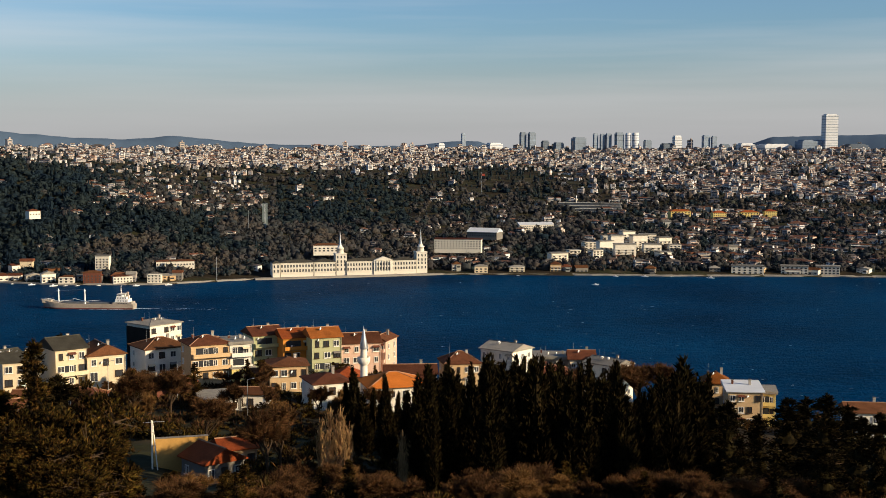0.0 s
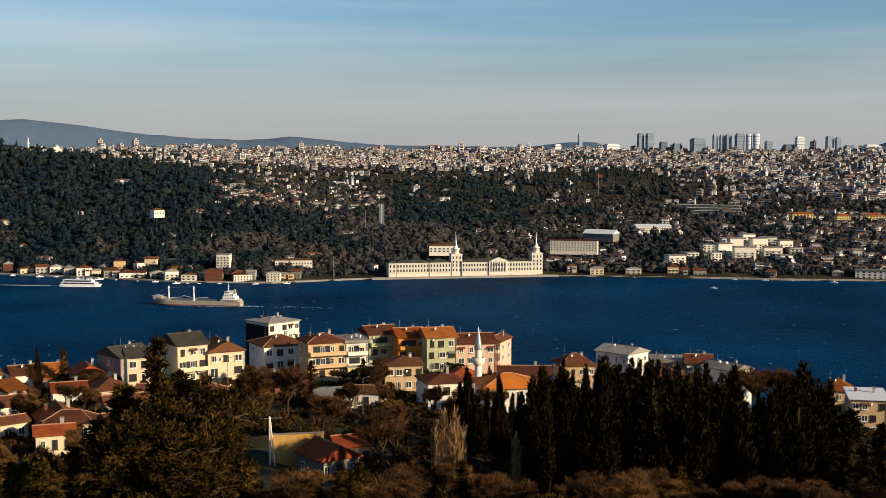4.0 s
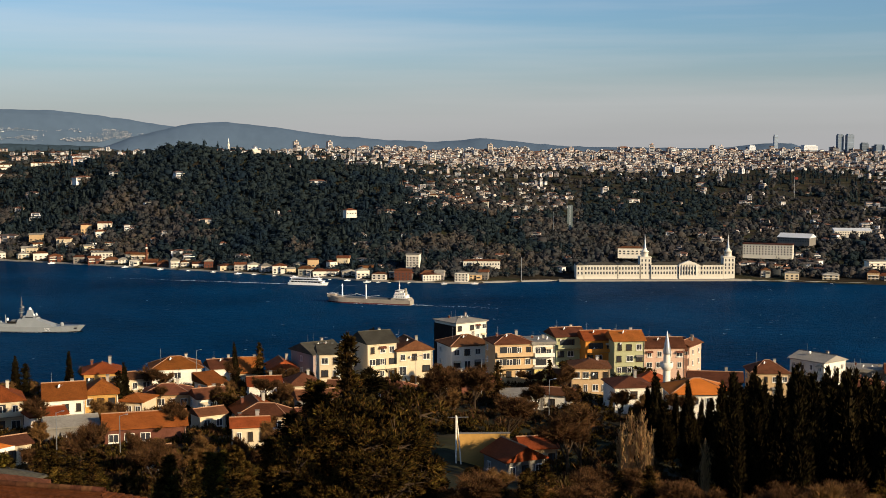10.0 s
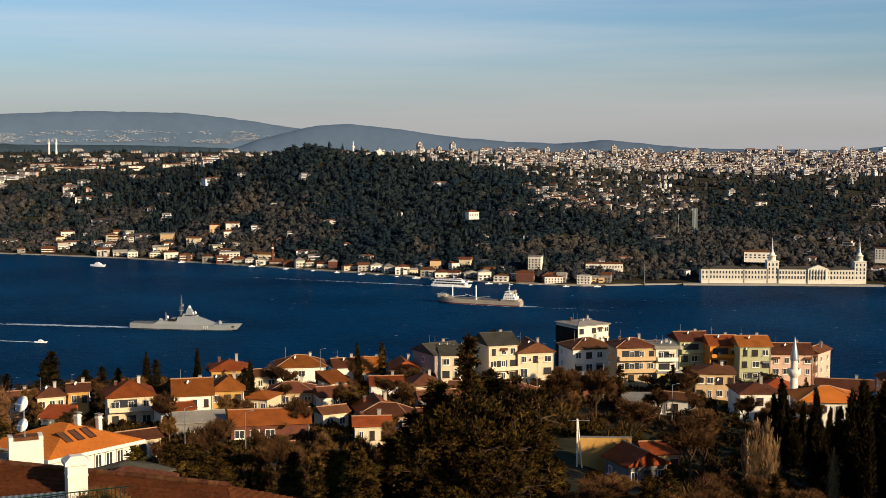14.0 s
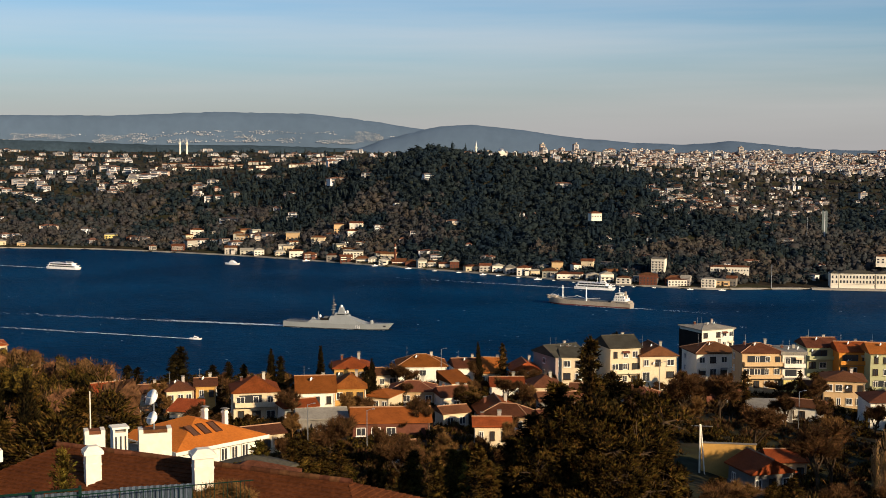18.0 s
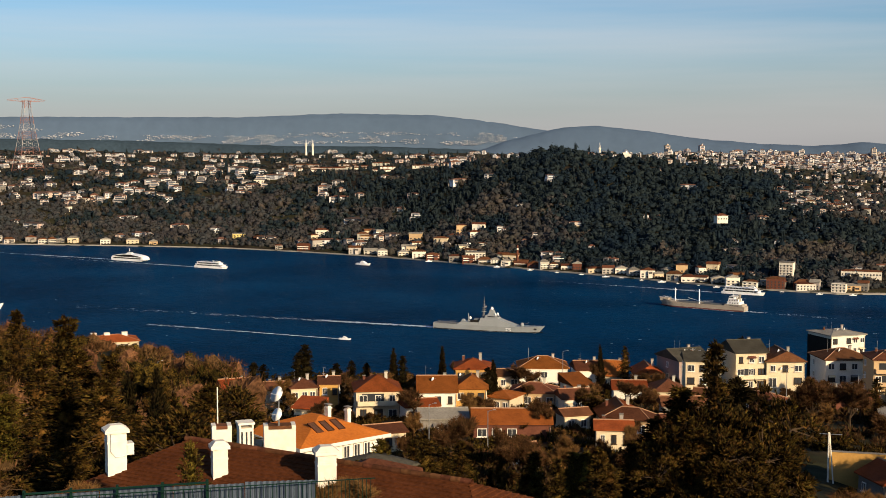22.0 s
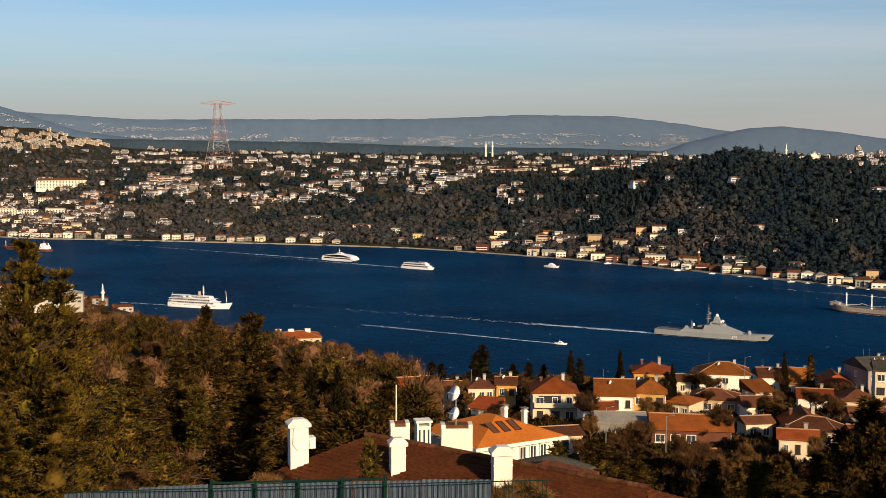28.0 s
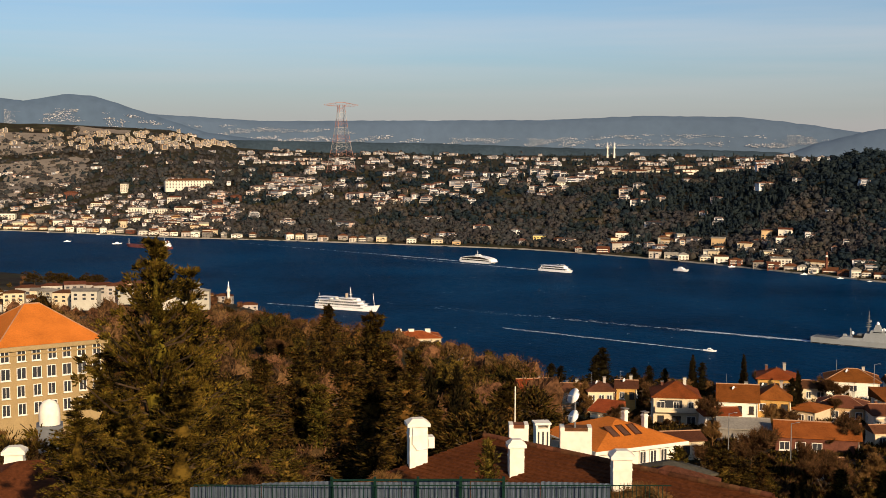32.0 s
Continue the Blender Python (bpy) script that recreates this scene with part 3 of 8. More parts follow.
    tagged(new("distant_town", me), "pale houses scattered over the distant hills", "houses", kind="stuff")


# ---- where the far slopes show: bearing and elevation to distance ----
LOOK_D = np.concatenate([np.arange(1380, 2700, 20), np.arange(2700, 4650, 50)])
LOOK = {}


def seen_at(b, el):
    """The distance at which the far slope comes up to this elevation (degrees), or None where it is hidden."""
    key = round(b * 2)
    if key not in LOOK:
        e = np.array([math.degrees(math.atan2(height(key / 2, d) - EYE, d)) for d in LOOK_D])
        ok = LOOK_D > far_shore(key / 2) + 12
        LOOK[key] = (LOOK_D[ok], np.maximum.accumulate(e[ok]))
    ds, es = LOOK[key]
    i = int(np.searchsorted(es, el))
    return None if i >= len(ds) or i == 0 else float(ds[i])


def built_up(b, el, d):
    """How much of the slope is houses, the rest being trees."""
    if 13 < b < 31 and d > 2500:
        return 1.1
    if -5 < b < 1.6 and -2.35 < el < -1.35:
        return 0.02
    if 15.6 < b < 31 and el > -4.6:
        return 0.012 if el < -0.35 or b > 23.5 else 0.2
    if 1.6 < b < 8 and el < -1.5:
        return 0.02
    if 8 <= b <= 15.6 and el < -1.3:
        return 0.8 if -3.0 < el else 0.03
    if b < 1.6:
        return 0.6 if el > -1.9 else (0.42 if b < -6.5 else 0.1)
    if b <= 15.6:
        return 0.8 if el > -1.1 else 0.25
    if b < 53:
        return 0.7 if el > -0.7 else 0.3 if el > -2.4 and b > 37 else 0.05
    return 0.4 if el > -0.1 else 0.12 if el > -1.0 else 0.25 if el > -2.2 else 0.8


def blob(seed, tall=False, n=1):
    bm = bmesh.new()
    bmesh.ops.create_icosphere(bm, subdivisions=n, radius=1)
    for v in bm.verts:
        v.co *= 1 + 0.95 * noise.noise(v.co * 1.7 + Vector((seed * 3.1, 0, 0)))
        if tall:
            v.co.x *= 1 - 0.5 * (v.co.z + 1) / 2
            v.co.y *= 1 - 0.5 * (v.co.z + 1) / 2
    bmesh.ops.triangulate(bm, faces=bm.faces[:])
    v, t = np.array([tuple(w.co) for w in bm.verts]), np.array([[w.index for w in f.verts] for f in bm.faces])
    bm.free()
    return v, t


def box_np():
    v = np.array([(x, y, z) for z in (0, 1) for x, y in ((-.5, -.5), (.5, -.5), (.5, .5), (-.5, .5))], float)
    q = [(0, 1, 5, 4), (1, 2, 6, 5), (2, 3, 7, 6), (3, 0, 4, 7), (4, 5, 6, 7)]
    return v, np.array([t for a, b, c, d in q for t in ((a, b, c), (a, c, d))])


def hip_np():
    v = np.array([(-.56, -.56, 0), (.56, -.56, 0), (.56, .56, 0), (-.56, .56, 0), (-.2, 0, 1), (.2, 0, 1)], float)
    return v, np.array([(0, 1, 5), (0, 5, 4), (1, 2, 5), (2, 3, 4), (2, 4, 5), (3, 0, 4), (0, 2, 1), (0, 3, 2)])


def arr_boxes(rows):
    """Vertices and triangles of boxes without undersides: rows of (x, y, z of the base's middle, width, depth, height)."""
    v, t = box_np()
    return join_np([(v * (w, d, h) + (x, y, z), t) for x, y, z, w, d, h in rows])


def arr_hips(rows):
    v, t = hip_np()
    return join_np([(v * (w, d, h) + (x, y, z), t) for x, y, z, w, d, h in rows])


def house_type(walls, roofs, wins):
    return arr_boxes(walls), arr_hips(roofs), arr_boxes(wins)


# kinds of house of the far bank, each as its walls, roofs and dark openings; the front looks along -y
HOUSE_TYPES = (
    house_type([(0, 0, -4, 14, 9, 10), (-3.5, -5, -4, 6, 3, 10), (3.6, -5.2, 2.8, 6.6, 1.6, .9)], [(0, 0, 6, 14, 9, 2.0), (-3.5, -4, 6, 6.4, 6, 1.5)],
               [(-3.5, -6.52, .8, 4, .1, 1.7), (-3.5, -6.52, 3.9, 4, .1, 1.5), (3.6, -4.55, 0, 5.6, .1, 2.4), (3.6, -4.55, 3.7, 5.6, .1, 2), (7.05, 0, 3.7, .1, 5, 1.5), (7.05, 0, .7, .1, 5, 1.5)]),
    house_type([(0, 0, -4, 15, 11, 7), (.5, 1, 3, 13, 9, 3), (-.6, 1.8, 6, 10, 7, 3), (0, -5.9, 2.7, 14, 1, .9), (.5, -3.9, 5.7, 12, 1, .9)], [(-.6, 1.8, 9, 11, 8, .7)],
               [(0, -5.55, .4, 13, .1, 2.2), (.5, -3.55, 3.6, 11.4, .1, 2.1), (-.6, -1.75, 6.5, 8.6, .1, 1.9), (7.55, 0, .6, .1, 8, 1.6), (7.05, 1, 3.8, .1, 6, 1.6)]),
    house_type([(0, 0, -3, 9, 7, 6.6), (3, -4, -3, 4, 3, 5.5)], [(0, 0, 3.6, 9.4, 7.4, 2.3), (3, -3.6, 2.5, 4.4, 4, 1.2)], [(-2.6, -3.55, .8, 1.6, .1, 1.6), (-.3, -3.55, .8, 1.4, .1, 1.6), (3, -5.55, .5, 2.2, .1, 1.6), (4.55, 0, .9, .1, 3, 1.4)]),
    house_type([(0, 0, -3, 26, 9, 8.6), (-7, -4.9, 2.6, 9, 1.2, .8), (6, -4.9, 2.6, 9, 1.2, .8)], [(0, 0, 5.6, 26, 9.4, 1.7)],
               [(-7, -4.55, .4, 8, .1, 1.9), (6, -4.55, .4, 8, .1, 1.9), (-7, -4.55, 3.4, 8, .1, 1.8), (6, -4.55, 3.4, 8, .1, 1.8), (13.05, 0, 1, .1, 4, 1.6)]),
    house_type([(0, 0, -4, 12, 10, 16), (0, -5.4, 2.7, 10, 1, .8), (0, -5.4, 5.7, 10, 1, .8), (0, -5.4, 8.7, 10, 1, .8), (2, 1, 12, 4, 4, 2.2)], [(0, 0, 12, 12, 10, .6)],
               [(0, -5.05, .6 + 3 * k, 9, .1, 1.9) for k in range(4)] + [(6.05, 0, .9 + 3 * k, .1, 6, 1.4) for k in range(4)]),
    house_type([(0, 0, -4, 8, 9, 11.5)], [(0, 0, 7.5, 8.4, 9.4, 1.5)], [(-1.9, -4.55, .8, 1.5, .1, 1.7), (1.9, -4.55, .8, 1.5, .1, 1.7), (0, -4.55, 4.1, 6, .1, 1.6), (4.05, 0, 4.1, .1, 4, 1.5), (4.05, 0, .9, .1, 4, 1.5)]),
)
def leafy(seed, tall=False):
    """A far tree's crown, one unit in radius: a lumpy core with loose sprays all over it."""
    v, t = blob(seed, tall)
    r2 = random.Random(seed)
    vs, ts = [], []
    for k in range(30):
        w = Vector((r2.gauss(0, 1), r2.gauss(0, 1), r2.gauss(.25, 1))).normalized()
        p = w * r2.uniform(.62, 1.02) * (1 + .5 * noise.noise(w * 1.7 + Vector((seed * 3.1, 0, 0))))
        if tall:
            p.x, p.y = p.x * (1 - .25 * (p.z + 1)), p.y * (1 - .25 * (p.z + 1))
        a = r2.uniform(.22, .5)
        for c in range(3):
            vs.append(tuple(p + Vector((r2.uniform(-1, 1), r2.uniform(-1, 1), r2.uniform(-1, 1))) * a))
        ts.append((3 * k, 3 * k + 1, 3 * k + 2))
    return join_np([(v * .82, t), (np.array(vs), np.array(ts))])


BLOBS = [leafy(k) for k in range(6)] + [leafy(k, True) for k in range(6, 10)]
FAR_THINGS = []  # the nearer single houses: bearing, distance, width, depth, height, turn


def far_slopes():
    rng = random.Random(5)
    green, brown, homes, flats = [], [], [], []

    def home(kind, v, turn, s, tall=1.0, rows=homes):
        rows.append((kind, v.x, v.y, v.z, radians(turn), s * rng.uniform(.85, 1.2), s, s * tall))

    for k in range(44000):
        b = rng.uniform(-24, 66)
        el = -6.2 + 6.2 * rng.random() ** 0.9 + (0.9 if b > 55 else 0) * rng.random()
        d = seen_at(b, el)
        if d is None or d > 4600:
            continue
        # houses stand in rows along the slope
        row = round(el / .2 + .6 * noise.noise(Vector((b * .25, 3, 0)))) * .2 - .6 * .2 * noise.noise(Vector((b * .25, 3, 0)))
        dr = seen_at(b, row)
        fs = far_shore(b)
        v = place(b, d + rng.uniform(-12, 12))
        clump = max(0.0, 1 + 2.4 * noise.noise(v / 110 + Vector((40, 0, 0))))
        if dr and rng.random() < built_up(b, el, d) * (0.24 if b > 8 else 0.34) * clump:
            d = dr + rng.uniform(-6, 6)
            if d - fs < 45:
                continue
            v = place(b, d)
            turn = b + rng.choice((-35, -12, -5, 8, 25)) + rng.uniform(-8, 8)
            s = rng.uniform(.75, 1.1)
            kind = rng.choice((0, 0, 1, 2, 2, 3, 5) if d < 2500 or b > 29 else (1, 3, 4, 4, 5, 5, 0))
            if 29 < b < 53:
                s *= 1.3
                kind = rng.choice((0, 0, 0, 1, 1, 3, 2))
            if 8 < b < 15.6:
                s *= .8
            if d - fs < 900 and len(FAR_THINGS) < 45 and rng.random() < 0.2:
                FAR_THINGS.append((b, d, rng.uniform(9, 16) * s, 9, rng.choice((5.5, 6.5, 8.5)), turn - b))
                continue
            home(kind, v, turn, s)
            continue
        near = d < 2600
        if not near and rng.random() < 0.3:
            continue
        hill = math.exp(-((b - 21.5) / 6.0) ** 2)
        streak = .8 * math.exp(-((b - 27.3 - .5 * (el + 2.5)) / .7) ** 2) * (1 if el > -4.3 else .4)
        grove = -5 < b < 1.6 and -1.75 < el < -1.2 or 1.5 < b < 7.5 and -3.6 < el < -1.7
        lawn = 38 < b < 52 and -2.2 < el < -.5
        if lawn and rng.random() < .3:
            continue
        dark = noise.noise(v / 80) * 1.1 + rng.uniform(-.2, .2) + .08 + .85 * hill - .9 * streak + (.6 if grove else 0) + (.25 if 28.5 < b < 36 and el > -3.6 else 0)
        dark -= .35 if b > 36 and el < -2.5 or b > 53 else 0
        if b < 13.5 and not grove and not (b > 8 and el < -3.0):
            dark -= .3
            if rng.random() < .2:
                continue
        s = (2.4 + 5.4 * rng.random() ** 1.7) * (1 if near else 1.2)
        if dark > .02 + (.25 if d - fs < 140 else 0):
            tall = rng.random() < (.75 if -5 < b < 1.6 and grove else .45 if 28.5 < b < 36 else .14)
            green.append((rng.randrange(6, 10) if tall else rng.randrange(6), v.x, v.y, v.z + s * (.8 if tall else .5), rng.uniform(0, 6.3), s * (.5 if tall else 1), s * (.5 if tall else 1), s * (1.35 if tall else .85)))
        else:
            brown.append((rng.randrange(6), v.x, v.y, v.z + s * .5, rng.uniform(0, 6.3), s, s, s * rng.uniform(.75, 1.2)))
    # trees along the water's edge
    for k in range(3000):
        b = rng.uniform(-24, 66)
        if -0.5 < b < 8.8:
            continue
        v = place(b, far_shore(b) + rng.uniform(24, 60))
        s = rng.uniform(2.0, 4.2)
        (brown if rng.random() < .6 else green).append((rng.randrange(6), v.x, v.y, v.z + s * .5, rng.uniform(0, 6.3), s, s, s * rng.uniform(.8, 1.4)))
    # the dense town up to the skyline
    for k in range(12600):
        block = k >= 12000
        if k < 10200:
            b = rng.uniform(-24, 16.5)
            el = lerp(b, (-24, -12, -5, 2, 8, 16), (-2.7, -2.25, -1.3, -1.25, -1.1, -.8)) * rng.random() ** 1.15
            el = round(el / .13 + .7 * noise.noise(Vector((b * .3, 8, 0)))) * .13 + rng.uniform(-.02, .02)
            d = seen_at(b, el)
            if d is None or d < 1900 or (-5.5 < b < 1.6 and -2.35 < el < -1.15):
                continue
            d += rng.uniform(-15, 15)
        elif not block:
            b, d = rng.uniform(-24, 21), rng.uniform(4380, 4620)
        else:
            b, el = rng.uniform(51.5, 66), rng.uniform(-.05, .75)
            el = el * .3 + .15 if b < 55 else el
            d = seen_at(b, el)
            if d is None or (b > 60.3 and rng.random() < .85) or noise.noise(Vector((b * 1.6, el * 7, 2))) < -.12:
                continue
        v = place(b, d)
        if not block and noise.noise(v / 130 + Vector((9, 0, 0))) + rng.uniform(-.4, .4) < -.12:
            continue
        turn = b + rng.choice((-20, 2, 14, 26, 35)) + rng.uniform(-8, 8)
        if block:
            home(4, v, turn, rng.uniform(.9, 1.35), rng.uniform(.5, .85), flats)
        elif k >= 10200:
            home(rng.choice((3, 4, 5, 1)), v, turn, rng.uniform(.9, 1.6), rng.uniform(.6, 1.2) if rng.random() < .95 else 2.0)
        else:
            home(rng.choice((1, 5, 5, 4, 3, 0)), v, turn, rng.uniform(.85, 1.4), rng.uniform(.6, 1.1))
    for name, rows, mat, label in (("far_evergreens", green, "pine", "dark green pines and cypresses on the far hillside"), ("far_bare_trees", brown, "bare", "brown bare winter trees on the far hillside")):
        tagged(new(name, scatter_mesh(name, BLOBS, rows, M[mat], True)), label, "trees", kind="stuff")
    for name, rows, mat, label in (("city_houses", homes, "wall", "pale rendered houses and flats across the far hills"), ("city_flats", flats, "block", "cream apartment blocks on the far hillside")):
        city = tagged(new(name, scatter_mesh(name, [t[0] for t in HOUSE_TYPES], rows, M[mat])), label, "houses", kind="stuff")
        part("roofs", scatter_mesh("roofs", [t[1] for t in HOUSE_TYPES], rows, M["tile"]), city, "reddish and brown tiled roofs")["kind"] = "stuff"
        part("windows", scatter_mesh("windows", [t[2] for t in HOUSE_TYPES], rows, M["city_glass"]), city, "dark windows and loggias")["kind"] = "stuff"


def fields():
    """Bare fields on the open slopes beyond the point."""
    m = material("dry_field", (0.23, 0.19, 0.145), 0.95, size=60, vary=0.3, fine=9)
    for b0, b1, d0, d1 in ((59.6, 63.2, 3150, 3700), (60.6, 66, 3850, 4350), (57.8, 60.0, 4300, 4520), (57.6, 59.3, 2900, 3080), (62.3, 66, 2820, 3080), (53.6, 54.9, 3350, 3560)):
        vs, fs = [], []
        nb, nd = 14, 8
        for i in range(nb):
            for j in range(nd):
                b = b0 + (b1 - b0) * i / (nb - 1)
                d = d0 + (d1 - d0) * j / (nd - 1) + 40 * noise.noise(Vector((b * 2, j, d0)))
                b += .45 * noise.noise(Vector((j * .7, i * .3, d0)))
                vs.append(place(b, d, height(b, d) + 2.0))
        fs = [(i * nd + j, i * nd + j + 1, i * nd + nd + j + 1, i * nd + nd + j) for i in range(nb - 1) for j in range(nd - 1)]
        tagged(new("field", mesh_of("field", vs, fs, [m], smooth=True)), "dry tan field on the far slope", "field", kind="structure")


# ---- single houses of the far bank ----
def roof_mesh(kind, w, d, h, mat, over=0.5, thick=0.2):
    key = ("roof", kind, round(w, 1), round(d, 1), round(h, 1), mat, over)
    if key in CACHE:
        return CACHE[key]
    a, c = w / 2 + over, d / 2 + over
    vs = [(-a, -c, -thick), (a, -c, -thick), (a, c, -thick), (-a, c, -thick), (-a, -c, 0), (a, -c, 0), (a, c, 0), (-a, c, 0)]
    fs = [(3, 2, 1, 0), (0, 1, 5, 4), (1, 2, 6, 5), (2, 3, 7, 6), (3, 0, 4, 7)]
    if kind == "hip":
        if w >= d:
            r = max(w - d, 0.15 * w) / 2
            vs += [(-r, 0, h), (r, 0, h)]
            fs += [(4, 5, 9, 8), (6, 7, 8, 9), (5, 6, 9), (7, 4, 8)]
        else:
            r = max(d - w, 0.15 * d) / 2
            vs += [(0, -r, h), (0, r, h)]
            fs += [(4, 5, 8), (5, 6, 9, 8), (6, 7, 9), (7, 4, 8, 9)]
    elif kind == "gable":
        vs += [(-a, 0, h), (a, 0, h)]
        fs += [(4, 5, 9, 8), (6, 7, 8, 9), (5, 6, 9), (7, 4, 8)]
    elif kind == "gable_front":
        vs += [(0, -c, h), (0, c, h)]
        fs += [(4, 5, 8), (5, 6, 9, 8), (6, 7, 9), (7, 4, 8, 9)]
    elif kind == "shed":
        vs += [(-a, c, h), (a, c, h)]
        fs += [(4, 5, 9, 8), (5, 6, 9), (7, 4, 8), (6, 7, 8, 9)]
    else:
        vs += [(-a, -c, h), (a, -c, h), (a, c, h), (-a, c, h)]
        fs += [(8, 9, 10, 11), (4, 5, 9, 8), (5, 6, 10, 9), (6, 7, 11, 10), (7, 4, 8, 11)]
    CACHE[key] = mesh_of("roof", vs, fs, [M[mat]])
    return CACHE[key]


def far_house(b, d, w, dp, h, turn=0, wall="house", tile="clay_old", roof="hip", rh=2.0, label="pale rendered house with a tiled roof among trees", z=None, group="far bank houses", balcony=False):
    z = height(b, d) if z is None else z
    t = thing("house", spot(b, d, turn, z), label, "house", group)
    deep = 7 if b > 50 and z > 3 else 4
    part("wall", boxes("wall", [(0, 0, -deep, round(w, 1), round(dp, 1), round(h, 1) + deep), (0, 0, round(h, 1) - 0.5, round(w, 1) + 0.3, round(dp, 1) + 0.3, 0.3)], wall), t)
    part("roof", roof_mesh(roof, w, dp, rh, tile, 0.6), t, m=pose(0, 0, h + 0.2))
    n = max(2, min(16 if w > 40 else 3 if group in ("hillside houses", "waterside houses", "houses on the point", "white flats") else 6, int(w / 3.2)))
    for f in range(max(1, min(2 if group in ("hillside houses", "waterside houses", "houses on the point") else 4 if group == "white flats" else 9, int(h // 2.9)))):
        for i in range(n):
            part("window", boxes("window", [(0, 0, 0, 1.4 if w / n < 4 else 2.4, 0.16, 1.6)], "dark"), t, m=pose((i + 0.5) / n * w - w / 2, -dp / 2 - 0.06, 0.8 + f * 2.9))
        if balcony:
            part("balcony", boxes("balcony", [(0, -dp / 2 - 0.6, 2.8 + f * 2.9, w * 0.9, 1.2, 0.2), (0, -dp / 2 - 1.15, 3.0 + f * 2.9, w * 0.9, 0.1, 0.7)], "white"), t)
    return t


def far_bank():
    rng = random.Random(21)
    # along the water
    b = -19.0
    while b < 64:
        fs = far_shore(b)
        if -0.2 < b < 11.5:
            b += 0.4
            continue
        thin = 0.45 if b < -2 else 0.93 if b < 34 else 0.3 if b < 47 else 0.6 if b < 53 else 0.95
        w = rng.uniform(10, 19)
        if rng.random() < thin:
            d = fs + rng.uniform(9, 24)
            h = rng.choice((5.5, 6, 7.5, 9))
            m = rng.choice(("house", "white", "house", "white", "cream", "brick", "concrete", "peach"))
            words = {"house": "pale rendered", "white": "white-painted", "cream": "cream-rendered", "brick": "brick-red painted", "concrete": "grey-rendered", "peach": "peach-rendered"}[m]
            t = far_house(b, d, w, rng.uniform(8, 12), h, rng.uniform(-18, 18), m, rng.choice(("clay_old", "clay_old", "sheet")), rng.choice(("hip", "hip", "gable", "gable_front")), rng.uniform(1.8, 3.2), words + " waterside house with a tiled roof", 1.8, "waterside houses", rng.random() < .35)
            if rng.random() < .5:
                part("bay", boxes("bay", [(round(w * .2, 1), -6.4, -3, 5, 3, round(h, 1) + 2), (round(w * .2, 1), -6.4, round(h, 1) - 1, 5.5, 3.4, .3)], m), t)
                part("bay_glass", boxes("bay_glass", [(round(w * .2, 1), -7.93, round(h, 1) - 3.6, 4.2, .1, 1.8)], "dark"), t)
        b += math.degrees(w * rng.uniform(.95, 1.25) / fs)
    # a second rank up the bank
    for k in range(56):
        b = rng.choice((rng.uniform(15.5, 30), rng.uniform(28.5, 36.5), rng.uniform(28.5, 36.5), rng.uniform(54, 64), rng.uniform(54, 64)))
        m = rng.choice(("house", "white", "cream", "white", "peach"))
        far_house(b, far_shore(b) + rng.uniform(28, 55 if b < 28.5 else 150), rng.uniform(11, 20), rng.uniform(8, 11), rng.choice((6, 8.5, 9, 11.5)), rng.uniform(-30, 30), m, rng.choice(("clay_old", "clay_old", "sheet")), rng.choice(("hip", "gable", "flat")), rng.uniform(1.2, 2.8),
                  {"house": "pale", "white": "white", "cream": "cream", "peach": "peach"}[m] + " house stepping up behind the waterside", group="hillside houses", balcony=rng.random() < .5)
    # terraced rows on the plateau's edge
    for k in range(20):
        b = rng.uniform(30.5, 37.5)
        far_house(b, 2750 + rng.uniform(0, 450), rng.uniform(24, 60), 10, rng.choice((5, 6)), rng.uniform(-12, 12), rng.choice(("house", "barracks")), "clay_old", "hip", 2, "long row of terraced villas with brown roofs", group="hillside houses")
    for b, d, w, dp, h, turn in FAR_THINGS:
        m = rng.choice(("house", "house", "white", "barracks", "concrete"))
        far_house(b, d, w, dp, h, turn, m, rng.choice(("clay_old", "clay_old", "sheet")), rng.choice(("hip", "hip", "gable", "flat")), rng.uniform(1.0, 2.3), {"house": "pale", "white": "white", "barracks": "cream", "concrete": "grey"}[m] + " hillside house among winter trees", group="hillside houses")


